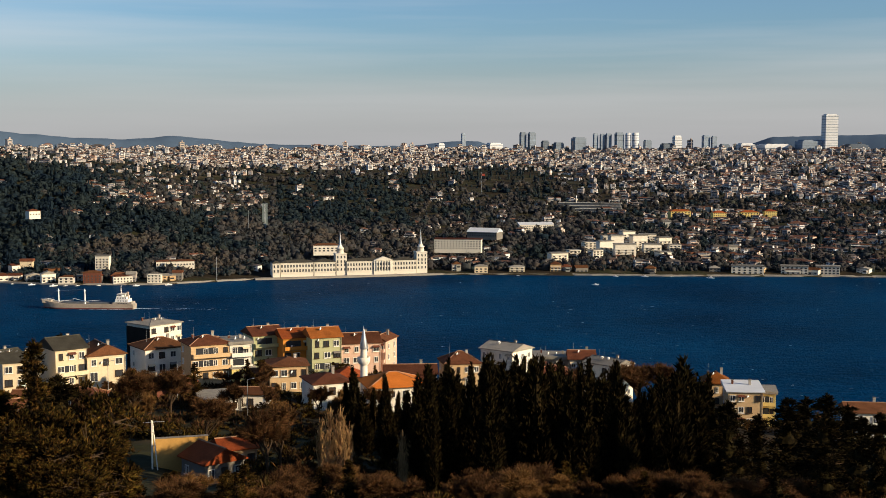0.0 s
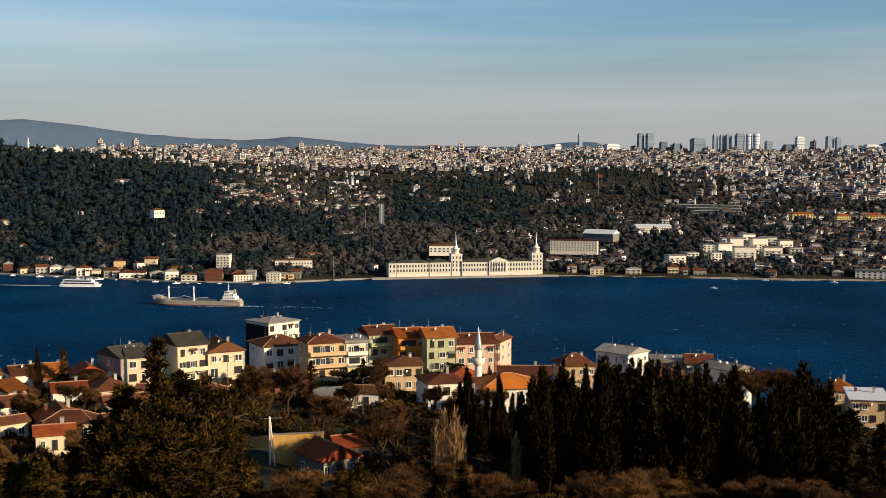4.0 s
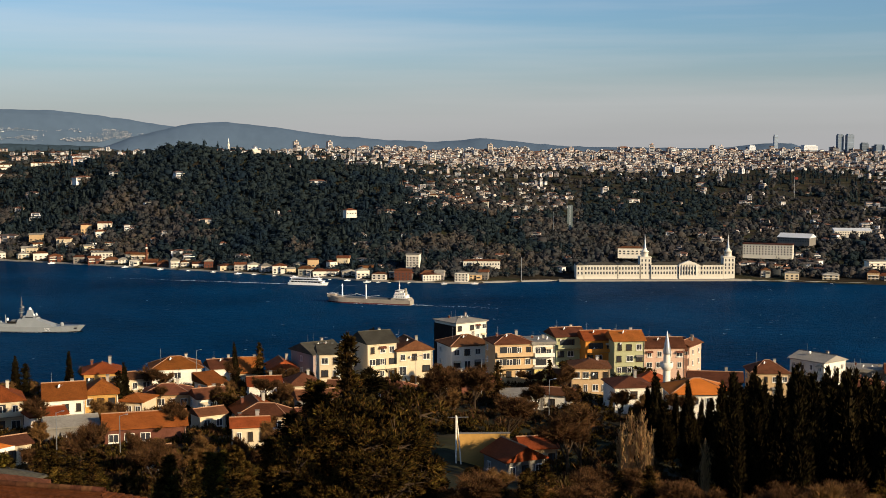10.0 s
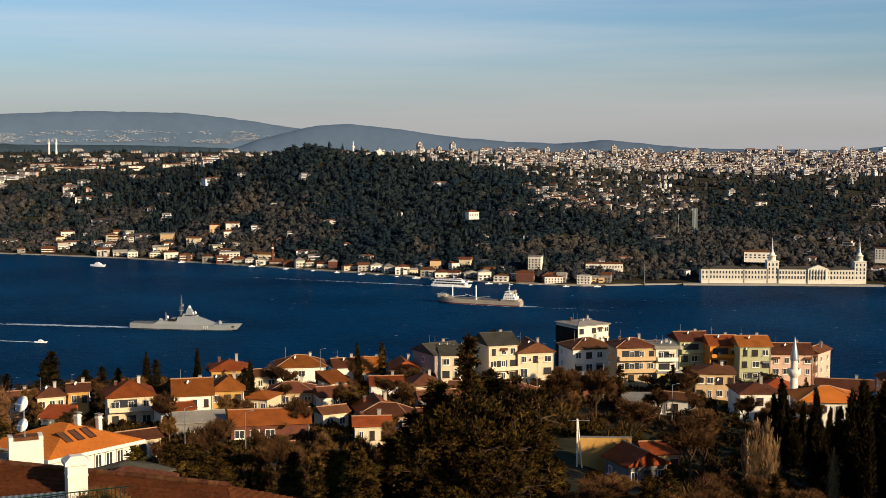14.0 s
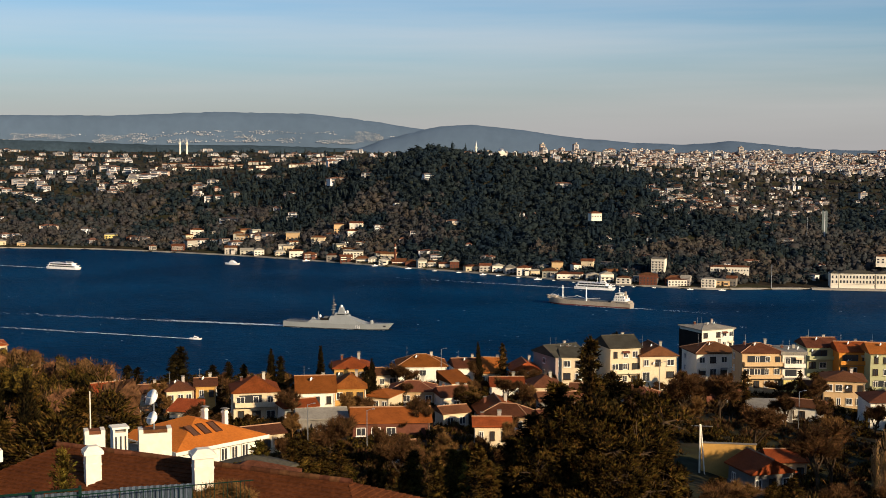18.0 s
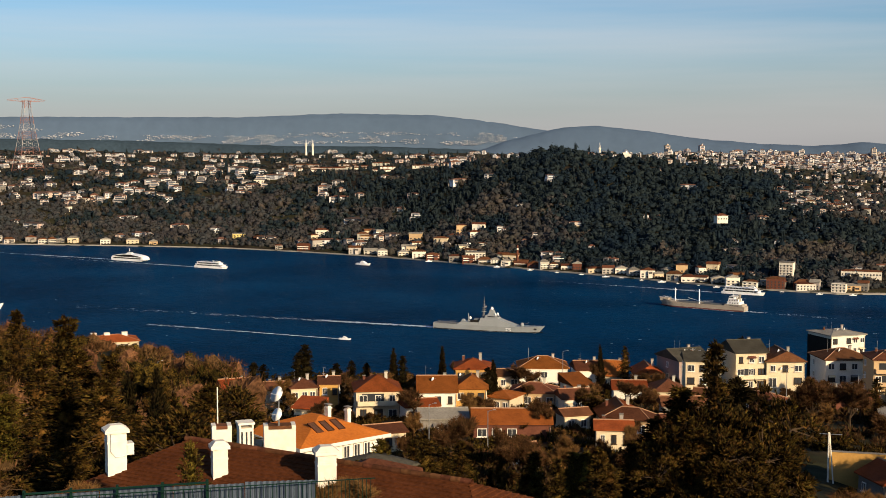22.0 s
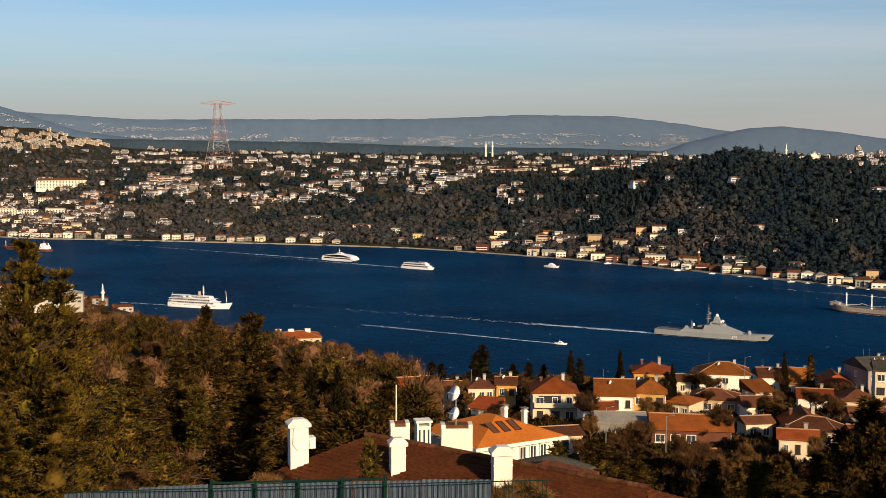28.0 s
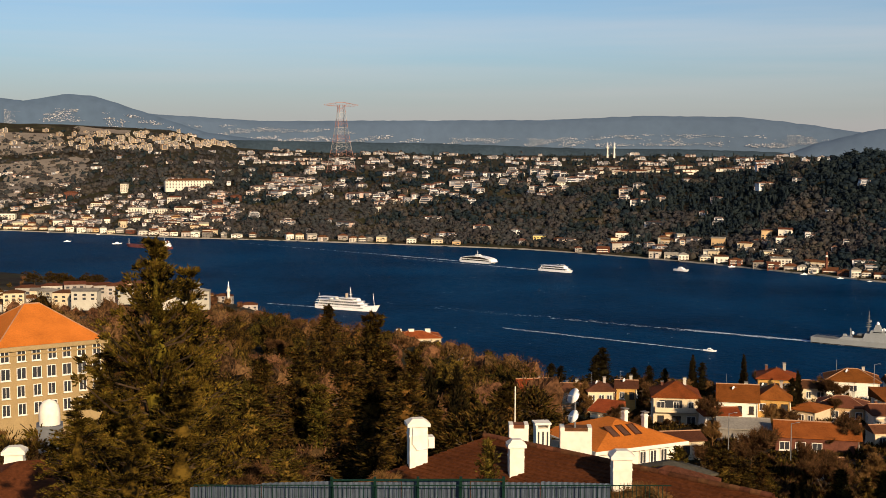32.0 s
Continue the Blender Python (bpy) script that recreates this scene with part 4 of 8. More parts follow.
def landmark_houses():
    far_house(15.1, 1440, 15, 12, 14, -12, "white", "sheet", "flat", 0.6, "white stepped apartment block with deep balconies", 13, "", True)
    far_house(17.98, 1600, 14, 11, 5.5, 24, "white", "clay_old", "hip", 2.5, "white villa alone in the dark pine wood", 64, "")
    far_house(12.0, 1440, 42, 10, 5, 0, "barracks", "clay_old", "hip", 1.5, "long low cream building above the shore road", 14.5, "")
    far_house(15.56, 1401, 19, 12, 11, -5, "brick", "clay_old", "hip", 2, "dark red wooden waterside mansion", 1.8, "")
    far_house(14.3, 1393, 20, 11, 7, 8, "white", "clay_old", "hip", 2, "white low waterside house with a terrace", 1.8, "")
    far_house(12.9, 1386, 15, 10, 9, -6, "white", "sheet", "hip", 1.5, "white waterside house in three tiers", 1.8, "", True)
    far_house(5.3, 1520, 30, 12, 8, 0, "white", "clay_old", "hip", 2.2, "white two-storey building behind the barracks", 21, "")
    far_house(-0.7, 1560, 58, 14, 13, -6, "barracks", "clay_old", "flat", 0.7, "long cream four-storey school building", 20, "")
    far_house(-1.9, 1690, 42, 24, 6, -20, "concrete", "tower_pale", "gable", 5, "sports hall with a curved pale metal roof", 27, "")
    far_house(-4.2, 1830, 50, 14, 7, 12, "white", "tower_pale", "shed", 3, "low white hall with a pale sheet roof", 27, "")
    far_house(39.4, 2000, 31, 14, 16, 0, "yellow", "sheet", "flat", 1, "yellow four-storey waterside mansion", 1.8, "")
    far_house(38.5, 1975, 30, 13, 13, 4, "brick", "clay_old", "hip", 2.5, "red-brown waterside mansion with a tiled roof", 1.8, "")
    far_house(34.0, 2110, 28, 14, 20, -15, "barracks", "sheet", "flat", 0.6, "cream stepped apartment block among pines", 9, "", True)
    far_house(55.27, seen_at(55.27, -1.75), 96, 20, 15, 8, "barracks", "clay_old", "hip", 4, "long cream palace with a tiled roof on the hill", None, "", False)
    # blocks on the bank below: bearing, elevation of the foot, width and height in degrees
    for b, el, w, h, m, words in ((57.5, -2.9, .75, .30, "white", "white balconied waterside hotel block"), (56.55, -2.9, .7, .28, "white", "white balconied waterside hotel block"), (55.5, -2.85, .8, .26, "barracks", "cream stepped apartment block on the bank"), (60.3, -2.25, .55, .28, "brick", "dark red block of flats among trees"), (58.05, -1.9, .3, .34, "white", "white slim apartment tower on the slope"),
                                  (59.2, -2.5, .55, .22, "barracks", "cream apartment block on the slope"), (61.6, -3.0, .9, .2, "barracks", "long cream block near the water"), (63.0, -3.0, .8, .24, "white", "white stepped block near the water"), (53.2, -2.3, .5, .2, "brick", "red-brown villa on the wooded bank"), (54.0, -2.45, .45, .2, "brick", "red-brown villa on the wooded bank"), (55.9, -2.3, .6, .2, "barracks", "cream house below the palace")):
        d = seen_at(b, el) or far_shore(b) + 60
        k = math.radians(d)
        far_house(b, d, w * k, 14, h * k, -14, m, "sheet" if m == "white" else "clay_old", "flat" if m == "white" else "hip", .8 if m == "white" else 2.5, words, None, "blocks by the far point", m == "white")
    far_house(28.9, 1665, 26, 12, 13, 0, "barracks", "sheet", "flat", 0.8, "cream waterside block with tall pilasters", 1.8, "")
    for b, d, w, h in ((-9.4, 1600, 22, 16), (-8.2, 1570, 26, 18), (-7.3, 1590, 18, 20), (-9.9, 1680, 18, 16), (-6.6, 1640, 16, 12), (-5.2, 1540, 22, 11), (-7.8, 1640, 17, 21), (-8.8, 1655, 20, 19), (-9.2, 1720, 22, 14), (-8.3, 1730, 18, 15), (-7.5, 1700, 20, 13), (-10.4, 1620, 15, 12), (-6.9, 1560, 14, 12), (-9.9, 1560, 16, 11), (-5.9, 1580, 15, 9)):
        far_house(b, d, w, 14, h, 18 + 9 * math.sin(d), "white", "sheet", "flat", 0.7, "white stepped flats above the shore", None, "white flats", True)
    for b, d, w in ((-10.6, 2150, 34), (-12.3, 2150, 22), (-13.6, 2170, 30), (-14.5, 2190, 20)):
        far_house(b, d, w, 16, 12, 16, "yellow", "clay", "hip", 3, "bright yellow building catching the low sun", None, "yellow buildings")
    for b, w in ((-13.6, 36), (-15.6, 30), (-17.0, 26)):
        far_house(b, far_shore(b) + 14, w, 14, 9, 0, "barracks", "sheet", "flat", 0.8, "long cream waterside building with rows of windows", 1.8, "")
    # dark terraces of a large hillside building
    t = thing("terraced_building", spot(-6.6, 2280, -8), "dark glass building stepping down the park slope", "building")
    for k in range(5):
        part("terrace", boxes("terrace", [(k * 7, -k * 9, -14 - k * 0.5, 110 - k * 8, 12, 26 - k * 4.2)], "deckgrey"), t)
        part("parapet", boxes("parapet", [(k * 7, -k * 9 - 6.2, 11.5 - k * 4.7, 110 - k * 8, 0.6, 0.9)], "white"), t)


# ---- the long waterside barracks with two spired towers ----
def barracks():
    t = thing("barracks_building", spot(4.2, 1437, 11, 1.6), "long cream barracks with two spired towers on the quay", "barracks")
    W, H = 176.0, 16.0
    def win(x, y, z, w=1.5, h=2.6):
        part("window", boxes("window", [(0, 0, 0, w, 0.25, h), (0, -0.05, -0.3, w + 0.4, 0.3, 0.25)], "dark"), t, m=pose(x, y, z))
    blocks = [(-86, 8, 1.5, "end_block"), (-62.5, 37, 0, "left_wing"), (-31, 24, 0, "inner_wing"), (23, 58, 0, "main_wing"), (62, 26, 0, "right_wing")]
    for x, w, fwd, name in blocks:
        part(name, boxes(name, [(x, 0 - fwd / 2, 0, w, 18 + fwd, H), (x, -fwd / 2, H - 0.9, w + 0.7, 18.8 + fwd, 0.5), (x, -9.2 - fwd, 4.6, w, 0.5, 0.4), (x, -9.2 - fwd, 0, w, 0.6, 1.2)], "barracks"), t)
        part("roof", roof_mesh("hip", w, 18 + fwd, 2.6, "slate", 0.6), t, m=pose(x, -fwd / 2, H + 0.2))
        n = int(w / 3.1)
        for i in range(n):
            for z in (6.0, 11.2):
                win(x + (i + 0.5) / n * w - w / 2, -9.1 - fwd, z)
    for x in (-44, -18.5):
        part("dark_recess", boxes("dark_recess", [(x, -2, 0, 1.5, 14, H)], "concrete"), t)
    # central portico
    part("portico", boxes("portico", [(36, -8.6, 0, 22, 4, H + 0.5)], "barracks"), t)
    part("pediment", mesh_of("pediment", [(24.5, -11, H + .5), (47.5, -11, H + .5), (36, -11, H + 5), (24.5, -6, H + .5), (47.5, -6, H + .5), (36, -6, H + 5)], [(0, 1, 2), (3, 5, 4), (0, 2, 5, 3), (1, 4, 5, 2), (0, 3, 4, 1)], [M["barracks"]]), t)
    for i in range(6):
        part("column", tube("column", [(28 + i * 3.2, -11.3, 5), (28 + i * 3.2, -11.3, H)], [0.6, 0.5], "white", 8), t)
        if i < 5:
            win(29.6 + i * 3.2, -10.7, 6, 1.3, 2.8), win(29.6 + i * 3.2, -10.7, 11.2, 1.3, 2.8)
    for x in (-12.0, 82.0):
        tw = part("tower", boxes("tower", [(x, -1, 0, 12.5, 13, 25), (x, -1, 24, 13.6, 14, 0.8), (x, -1, 17.5, 13, 13.5, 0.5)], "barracks"), t)
        part("drum", lathe("drum", [(3.9, 25), (3.9, 30), (4.6, 30.2), (4.6, 30.8), (3.0, 31.5), (2.0, 34)], "white", 12), tw, m=pose(x, -1, 0))
        part("spire", lathe("spire", [(1.9, 33.5), (1.2, 38), (0.5, 46), (0.05, 51)], "metal", 8), tw, "slender grey metal spire", m=pose(x, -1, 0))
        for i in range(3):
            for z in (6, 11.2, 15, 20):
                win(x - 4 + i * 4, -7.6, z, 1.4, 2.4)
    q = thing("quay", spot(4.2, 1424, 11, 0), "pale stone quay along the barracks", "quay", kind="structure")
    part("quay_wall", boxes("quay_wall", [(0, 0, -3, 215, 9, 4.9)], "quay"), q)


def shore_line():
    vs, fs = [], []
    for k, b in enumerate(np.arange(-24, 66, 0.25)):
        d = far_shore(b) + 2.5 * noise.noise(Vector((b * 1.7, 3, 0)))
        z = 1.5 + 0.5 * noise.noise(Vector((b * 2.6, 9, 0)))
        vs += [place(b, d, -3), place(b, d, z), place(b, d + 6, z + .1), place(b, d + 6.3, -3)]
        if k:
            n = len(vs)
            fs += [(n - 8 + i, n - 7 + i, n - 3 + i, n - 4 + i) for i in range(3)]
    ob = new("pavement", mesh_of("pavement", vs, fs, [M["quay"]]))
    tagged(ob, "pale stone promenade along the far waterside", "promenade", kind="structure")


# ---- towers, minarets, masts ----
def minaret(b, d, z, h, r, label, parts=True):
    t = thing("minaret", spot(b, d, 0, z), label, "minaret")
    part("shaft", lathe("shaft", [(r * 1.25, -4), (r * 1.2, h * .12), (r, h * .14), (r * .9, h * .68)], "white", 12), t)
    part("balcony", lathe("balcony", [(r * .9, h * .52), (r * 1.6, h * .56), (r * 1.65, h * .62), (r * 1.4, h * .62)], "white", 12), t)
    part("cap", lathe("cap", [(r * 1.05, h * .72), (r * 1.1, h * .74), (r * .5, h * .88), (0.02, h)], "metal", 12), t, "grey lead cap")
    part("upper_shaft", lathe("upper_shaft", [(r * .85, h * .6), (r * .85, h * .74)], "white", 12), t)


def skyline():
    rows = ((-0.92, .45, 8, "tower"), (-3.6, .47, 12, "tower"), (-4.0, .47, 14, "tower"), (-6.1, .25, 26, "tower"), (-6.85, .42, 9, "tower"), (-7.15, .40, 9, "tower"), (-7.42, .42, 11, "tower"), (-7.9, .46, 16, "tower"),
            (-8.3, .44, 12, "tower_pale"), (-8.62, .46, 14, "tower_pale"), (-9.15, .12, 14, "tower"), (-10.45, .32, 16, "tower_pale"), (-11.7, .34, 14, "tower"), (-12.05, .30, 10, "tower"), (-12.5, -.05, 18, "tower"),
            (-16.93, 1.23, 26, "tower_pale"), (-16.1, .12, 46, "tower"), (0.1, -.02, 14, "tower_pale"), (-2.3, .0, 30, "tower_pale"), (-4.6, .1, 14, "tower"), (-5.2, .02, 18, "tower"), (-10.0, -.02, 22, "tower"), (-13.4, -.02, 30, "tower_pale"), (-14.6, -.05, 60, "tower_pale"), (-18, -.05, 40, "tower"))
    for b, el, w, m in rows:
        d = 4560
        w *= 1.7
        h = EYE + d * math.tan(radians(el)) - 120
        t = thing("skyscraper", spot(b, d, 25, 120), "pale concrete tower block on the horizon" if m == "tower_pale" else "grey-blue glass skyscraper on the horizon", "skyscraper", "skyline towers")
        if b in (-8.3, -8.62):
            part("shaft", lathe("shaft", [(w / 2, 0), (w / 2, h), (w / 2.2, h), (w / 2.2, h + 3), (0, h + 3)], m, 20), t)
        else:
            part("shaft", boxes("shaft", [(0, 0, 0, w, w * .8, h), (0, 0, h, w * .8, w * .6, 4)], m), t)
        for k in range(int(h / 9)):
            part("window_band", boxes("window_band", [(0, 0, 0, w * 1.012, w * .815, 1.6)], "tower") if b not in (-8.3, -8.62) else lathe("window_band", [(w / 2 + .3, 0), (w / 2 + .3, 1.6)], "tower", 20), t, m=pose(0, 0, 5 + k * 9))


def pylon():
    """A tall lattice mast that carries power lines over the strait, in red and white bays."""
    b, d = 48.52, 2650
    z0 = height(b, d)
    H = EYE + d * math.tan(radians(2.06)) - z0
    t = thing("power_pylon", spot(b, d, 20, z0), "tall red and white lattice pylon over the hilltop villas", "pylon")
    def half(z):
        return 19 * (1 - z / H) ** 1.25 + 5.5
    levels = [H * k / 9 for k in range(10)]
    for k in range(9):
        a, c = levels[k], levels[k + 1]
        ps = []
        for i in range(4):
            sx, sy = ((-1, -1), (1, -1), (1, 1), (-1, 1))[i]
            ux, uy = ((-1, -1), (1, -1), (1, 1), (-1, 1))[(i + 1) % 4]
            p = lambda z, x, y: Vector((half(z) * x, half(z) * y, z))
            mid = (a + c) / 2
            for s, e, r in ((p(a, sx, sy), p(c, sx, sy), 0.5), (p(a, sx, sy), p(c, ux, uy), 0.22), (p(a, ux, uy), p(c, sx, sy), 0.22), (p(c, sx, sy), p(c, ux, uy), 0.25), (p(mid, sx, sy), p(mid, ux, uy), 0.18)):
                ps.append(tube_np([s, e], [r, r], 4))
        v, f = join_np(ps)
        part("lattice_bay", tri_mesh("lattice_bay", v, f, M["pylon_red" if k % 2 == 0 else "pylon_white"]), t, "red painted" if k % 2 == 0 else "white painted")
    ps = []
    for s in (-1, 1):
        for y in (-4, 4):
            ps += [tube_np([Vector((s * 5, y, H - 3)), Vector((s * 38, 0, H - 1))], [.6, .4], 4), tube_np([Vector((s * 5, y, H + 5)), Vector((s * 38, 0, H))], [.6, .4], 4)]
        ps += [tube_np([Vector((s * x, 0, H - 3)), Vector((s * (x + 5), 0, H + 4 * (1 - x / 38)))], [.35, .35], 4) for x in (8, 14, 20, 26)]
    ps.append(tube_np([Vector((-5, 0, H + 5)), Vector((5, 0, H + 5))], [.6, .6], 4))
    v, f = join_np(ps)
    part("crossarm", tri_mesh("crossarm", v, f, M["pylon_red"]), t, "red painted")


def far_landmarks():
    for b in (36.25, 36.55):
        minaret(b, 3300, 138, EYE + 3300 * math.tan(radians(.45)) - 138, 2.2, "slim white minaret of a hilltop mosque")
    minaret(23.35, 3000, 128, EYE + 3000 * math.tan(radians(.36)) - 128, 2.2, "white minaret rising behind the wooded hill")
    minaret(12.52, 1900, 60, 17, 1.3, "white minaret of a small hillside mosque")
    minaret(-6.02, 2300, 38, 20, 1.5, "white minaret on the slope")
    t = thing("mosque", spot(22.2, 3000, 0, 128), "white domed mosque on the plateau", "mosque")
    part("prayer_hall", boxes("prayer_hall", [(0, 0, 0, 26, 22, 12), (0, 0, 12, 16, 16, 4)], "white"), t)
    part("dome", lathe("dome", [(7, 16), (6.8, 18), (5.3, 21), (3, 22.6), (0.2, 23.5)], "metal", 18), t)
    t = thing("chimney_stack", spot(27.0, far_shore(27.0) + 16, 0, 1.8), "slim red brick chimney by the water", "chimney")
    part("shaft", lathe("shaft", [(1.9, -2), (1.5, 14), (1.2, 27)], "brick", 10), t)
    part("white_band", lathe("white_band", [(1.45, 21), (1.4, 23)], "white", 10), t)
    t = thing("service_tower", spot(8.02, 1700, 0, 29), "tall narrow green and grey slab tower in the wood", "tower")
    part("shaft", boxes("shaft", [(-1.9, 0, -4, 3.2, 5, 46), (1.9, 0, -4, 3.2, 5, 46)], "panel"), t)
    part("light_strip", boxes("light_strip", [(0, -1.2, -4, 0.7, 3, 45)], "tower_pale"), t)
    t = thing("flag_mast", spot(8.75, 1640, 0), "thin steel mast above the trees", "mast")
    part("pole", tube("pole", [(0, 0, -2), (0, 0, 32)], [.5, .25], "metal"), t)
    t = thing("flag", spot(-1.75, 2600, 0), "red flag on a tall pole over the park", "flag")
    part("pole", tube("pole", [(0, 0, -2), (0, 0, 44)], [.5, .3], "metal"), t)
    part("cloth", boxes("cloth", [(3.5, 0, 37, 7, 0.3, 4.6)], "hull_red"), t)
    t = thing("lamp_mast", spot(10.2, 1395, 0, 1.5), "grey mast on the quay", "mast")
    part("pole", tube("pole", [(0, 0, 0), (0, 0, 26)], [.45, .3], "metal"), t)


far_hills()
far_slopes()
fields()
far_bank()
landmark_houses()
shore_line()
barracks()
skyline()
pylon()
far_landmarks()


# ---- houses of the near bank ----
def frame_mesh(w, h, mat):
    """A casing with one mullion and a sill, in one piece."""
    key = ("casing", w, h, mat)
    if key not in CACHE:
        xs = (-w / 2, -w / 2 + .1, -.04, .04, w / 2 - .1, w / 2)
        zs = (0, .12, h - .1, h)
        vs = [(x, y, z) for y in (-.09, .07) for z in zs for x in xs]
        fs = []
        for j in range(3):
            for i in range(5):
                if j == 1 and i in (1, 3):
                    continue
                n = j * 6 + i
                fs += [(n, n + 1, n + 7, n + 6), (n + 24, n + 30, n + 31, n + 25)]
        def wall_of(a, c):
            fs.append((a, a + 24, c + 24, c))
        for i in range(5):
            wall_of(i + 1, i), wall_of(18 + i, 19 + i)
        for j in range(3):
            wall_of(j * 6, j * 6 + 6), wall_of(j * 6 + 11, j * 6 + 5)
        for i in (1, 3):
            wall_of(6 + i, 7 + i), wall_of(13 + i, 12 + i), wall_of(12 + i, 6 + i), wall_of(7 + i, 13 + i)
        n = len(vs)
        s = w / 2 + .12
        vs += [(-s, -.25, .02), (s, -.25, .02), (s, -.25, -.1), (-s, -.25, -.1)]
        fs += [(n + 3, n + 2, n + 1, n), (n, n + 1, 5, 0), (n + 3, 24, 29, n + 2), (n, 0, 24, n + 3), (n + 1, n + 2, 29, 5)]
        CACHE[key] = mesh_of("window", vs, fs, [M[mat]])
    return CACHE[key]


def window_at(t, x, y, z, w=1.2, h=1.35, turn=0, mat="frame"):
    f = part("window", frame_mesh(round(w, 2), round(h, 2), mat), t, m=pose(x, y, z, 0, 0, turn))
    part("pane", boxes("pane", [(0, 0.02, .05, w - .1, .08, h - .1)], "dark"), f)


def dish(t, x, y, z, r=0.45, turn=150):
    d = part("satellite_dish", lathe("satellite_dish", [(0.02, 0), (r * .5, .04), (r * .85, .14), (r, .22), (r * .98, .25), (r * .8, .17), (0.02, .05)], "dishes", 14), t, m=pose(x, y, z + 0.7, 0, 70, turn))
    part("bracket", tube("bracket", [(0, 0, 0), (-.6, 0, -.5)], [.04, .04], "metal", 5), d)


def chimney(t, x, y, z, h=1.3, w=0.6, mat="house"):
    c = part("chimney", boxes("chimney", [(x, y, z - .8, w, w * .8, h + .8), (x, y, z + h - .25, w + .14, w * .8 + .14, .12)], mat), t)
    part("chimney_cap", boxes("chimney_cap", [(x, y, z + h + .12, w + .2, w + .1, .08), (x - w * .3, y, z + h, .08, w * .7, .12), (x + w * .3, y, z + h, .08, w * .7, .12)], "concrete"), c)


HOUSES = []


def house(b, d, w, eave, rh, dp=9.0, roof="hip", wall="cream", tile="clay", turn=0, cols=3, rows=2, side=2, balcony=(), label="", stack=True, aerial=0, over=0.5, name="house", base=None, frames="frame"):
    g = height(b, d) if base is None else base
    h = max(2.6, eave - g)
    HOUSES.append((b, d, w, g, h))
    rng = random.Random(round(b * 100 + d))
    if w / cols > 2.7:
        cols += 1
    t = thing(name, spot(b, d + dp / 2, turn, g), label, "house", "houses on the near slope")
    trims = [("eaves_band", (0, 0, h - .35, w + .16, dp + .16, .2)), ("plinth", (0, 0, -2.9, w + .2, dp + .2, 3.3))]
    part("wall", boxes("wall", [(0, 0, -3, w, dp, h + 3)] + ([q for n, q in trims] if name != "building" else []), wall), t)
    if name == "building":
        for n, q in trims:
            part(n, boxes(n, [q], wall), t)
    part("roof", roof_mesh(roof, w, dp, rh, tile, over), t, m=pose(0, 0, h + .2))
    if roof in ("hip", "gable", "gable_front"):
        r = max(w - dp, .15 * w) / 2 if roof == "hip" else w / 2 + over
        ends = [(-r, 0, h + rh + .22), (r, 0, h + rh + .22)]
        if roof == "gable_front" or (roof == "hip" and dp > w):
            r = dp / 2 + over if roof != "hip" else max(dp - w, .15 * dp) / 2
            ends = [(0, -r, h + rh + .22), (0, r, h + rh + .22)]
        ridge = "mortar" if tile.startswith("clay") else tile
        part("ridge_tiles", tube("ridge_tiles", ends, [.13, .13], ridge, 6), t)
        if roof == "hip" and w >= dp:
            for sx in (-1, 1):
                for sy in (-1, 1):
                    part("ridge_tiles", tube("ridge_tiles", [(sx * r, 0, h + rh + .2), (sx * (w / 2 + over), sy * (dp / 2 + over), h + .22)], [.1, .1], ridge, 5), t)
    for k in range(rows):
        z = h - 2.25 - k * 2.85
        if z < 0.2:
            break
        wide = min(1.7, w / cols * .62) * rng.uniform(.75, 1.1)
        for i in range(cols):
            if name != "building" and rng.random() < .12:
                continue
            door = name != "building" and k and rng.random() < .2
            x = (i + .5) / cols * w - w / 2 + rng.uniform(-.12, .12)
            window_at(t, x, -dp / 2 - .05, z - (.75 if door else 0), wide * (1 if name == "building" else rng.choice((1, 1, 1, .7))), 2.2 if door else 1.9 if name == "building" else 1.5, mat=frames if name == "building" else rng.choice((frames, frames, "bark")))
            if name != "building" and rng.random() < .1:
                part("awning", mesh_of("awning", [(-.9, 0, 0), (.9, 0, 0), (.9, -.8, -.45), (-.9, -.8, -.45)], [(0, 1, 2, 3)], [M[rng.choice(("brick", "cream", "concrete"))]]), t, m=pose(x, -dp / 2 - .06, z + 1.6))
        for i in range(side):
            window_at(t, w / 2 + .05, (i + .5) / side * dp - dp / 2, z, 1.1, 1.9 if name == "building" else 1.35, turn=90, mat=frames)
            if i % 2:
                window_at(t, -w / 2 - .05, (i + .5) / side * dp - dp / 2, z, 1.1, turn=-90, mat=frames)
    for z in balcony:
        zz = h - z
        bal = part("balcony", boxes("balcony", [(0, -dp / 2 - .6, zz, w * .94, 1.25, .16), (0, -dp / 2 - 1.18, zz + .16, w * .94, .08, .8), (-w * .47, -dp / 2 - .6, zz + .16, .08, 1.2, .8), (w * .47, -dp / 2 - .6, zz + .16, .08, 1.2, .8)], wall), t)
        part("soffit_beam", boxes("soffit_beam", [(0, -dp / 2 - .6, zz - .18, w * .9, .2, .18)], "concrete"), bal)
        # a dark sheet on the wall draws the loggia's shade
        part("loggia_shade", boxes("loggia_shade", [(-w * .12, -dp / 2 - .02, zz + .17, w * .5, .12, 2.1)], "dark"), bal)
    if stack:
        chimney(t, w * .22, dp * .1, h + rh * .75, rng.uniform(.8, 1.5))
        if rng.random() < .4:
            chimney(t, -w * .28, dp * .15, h + rh * .55, rng.uniform(.7, 1.2), .5, "brick")
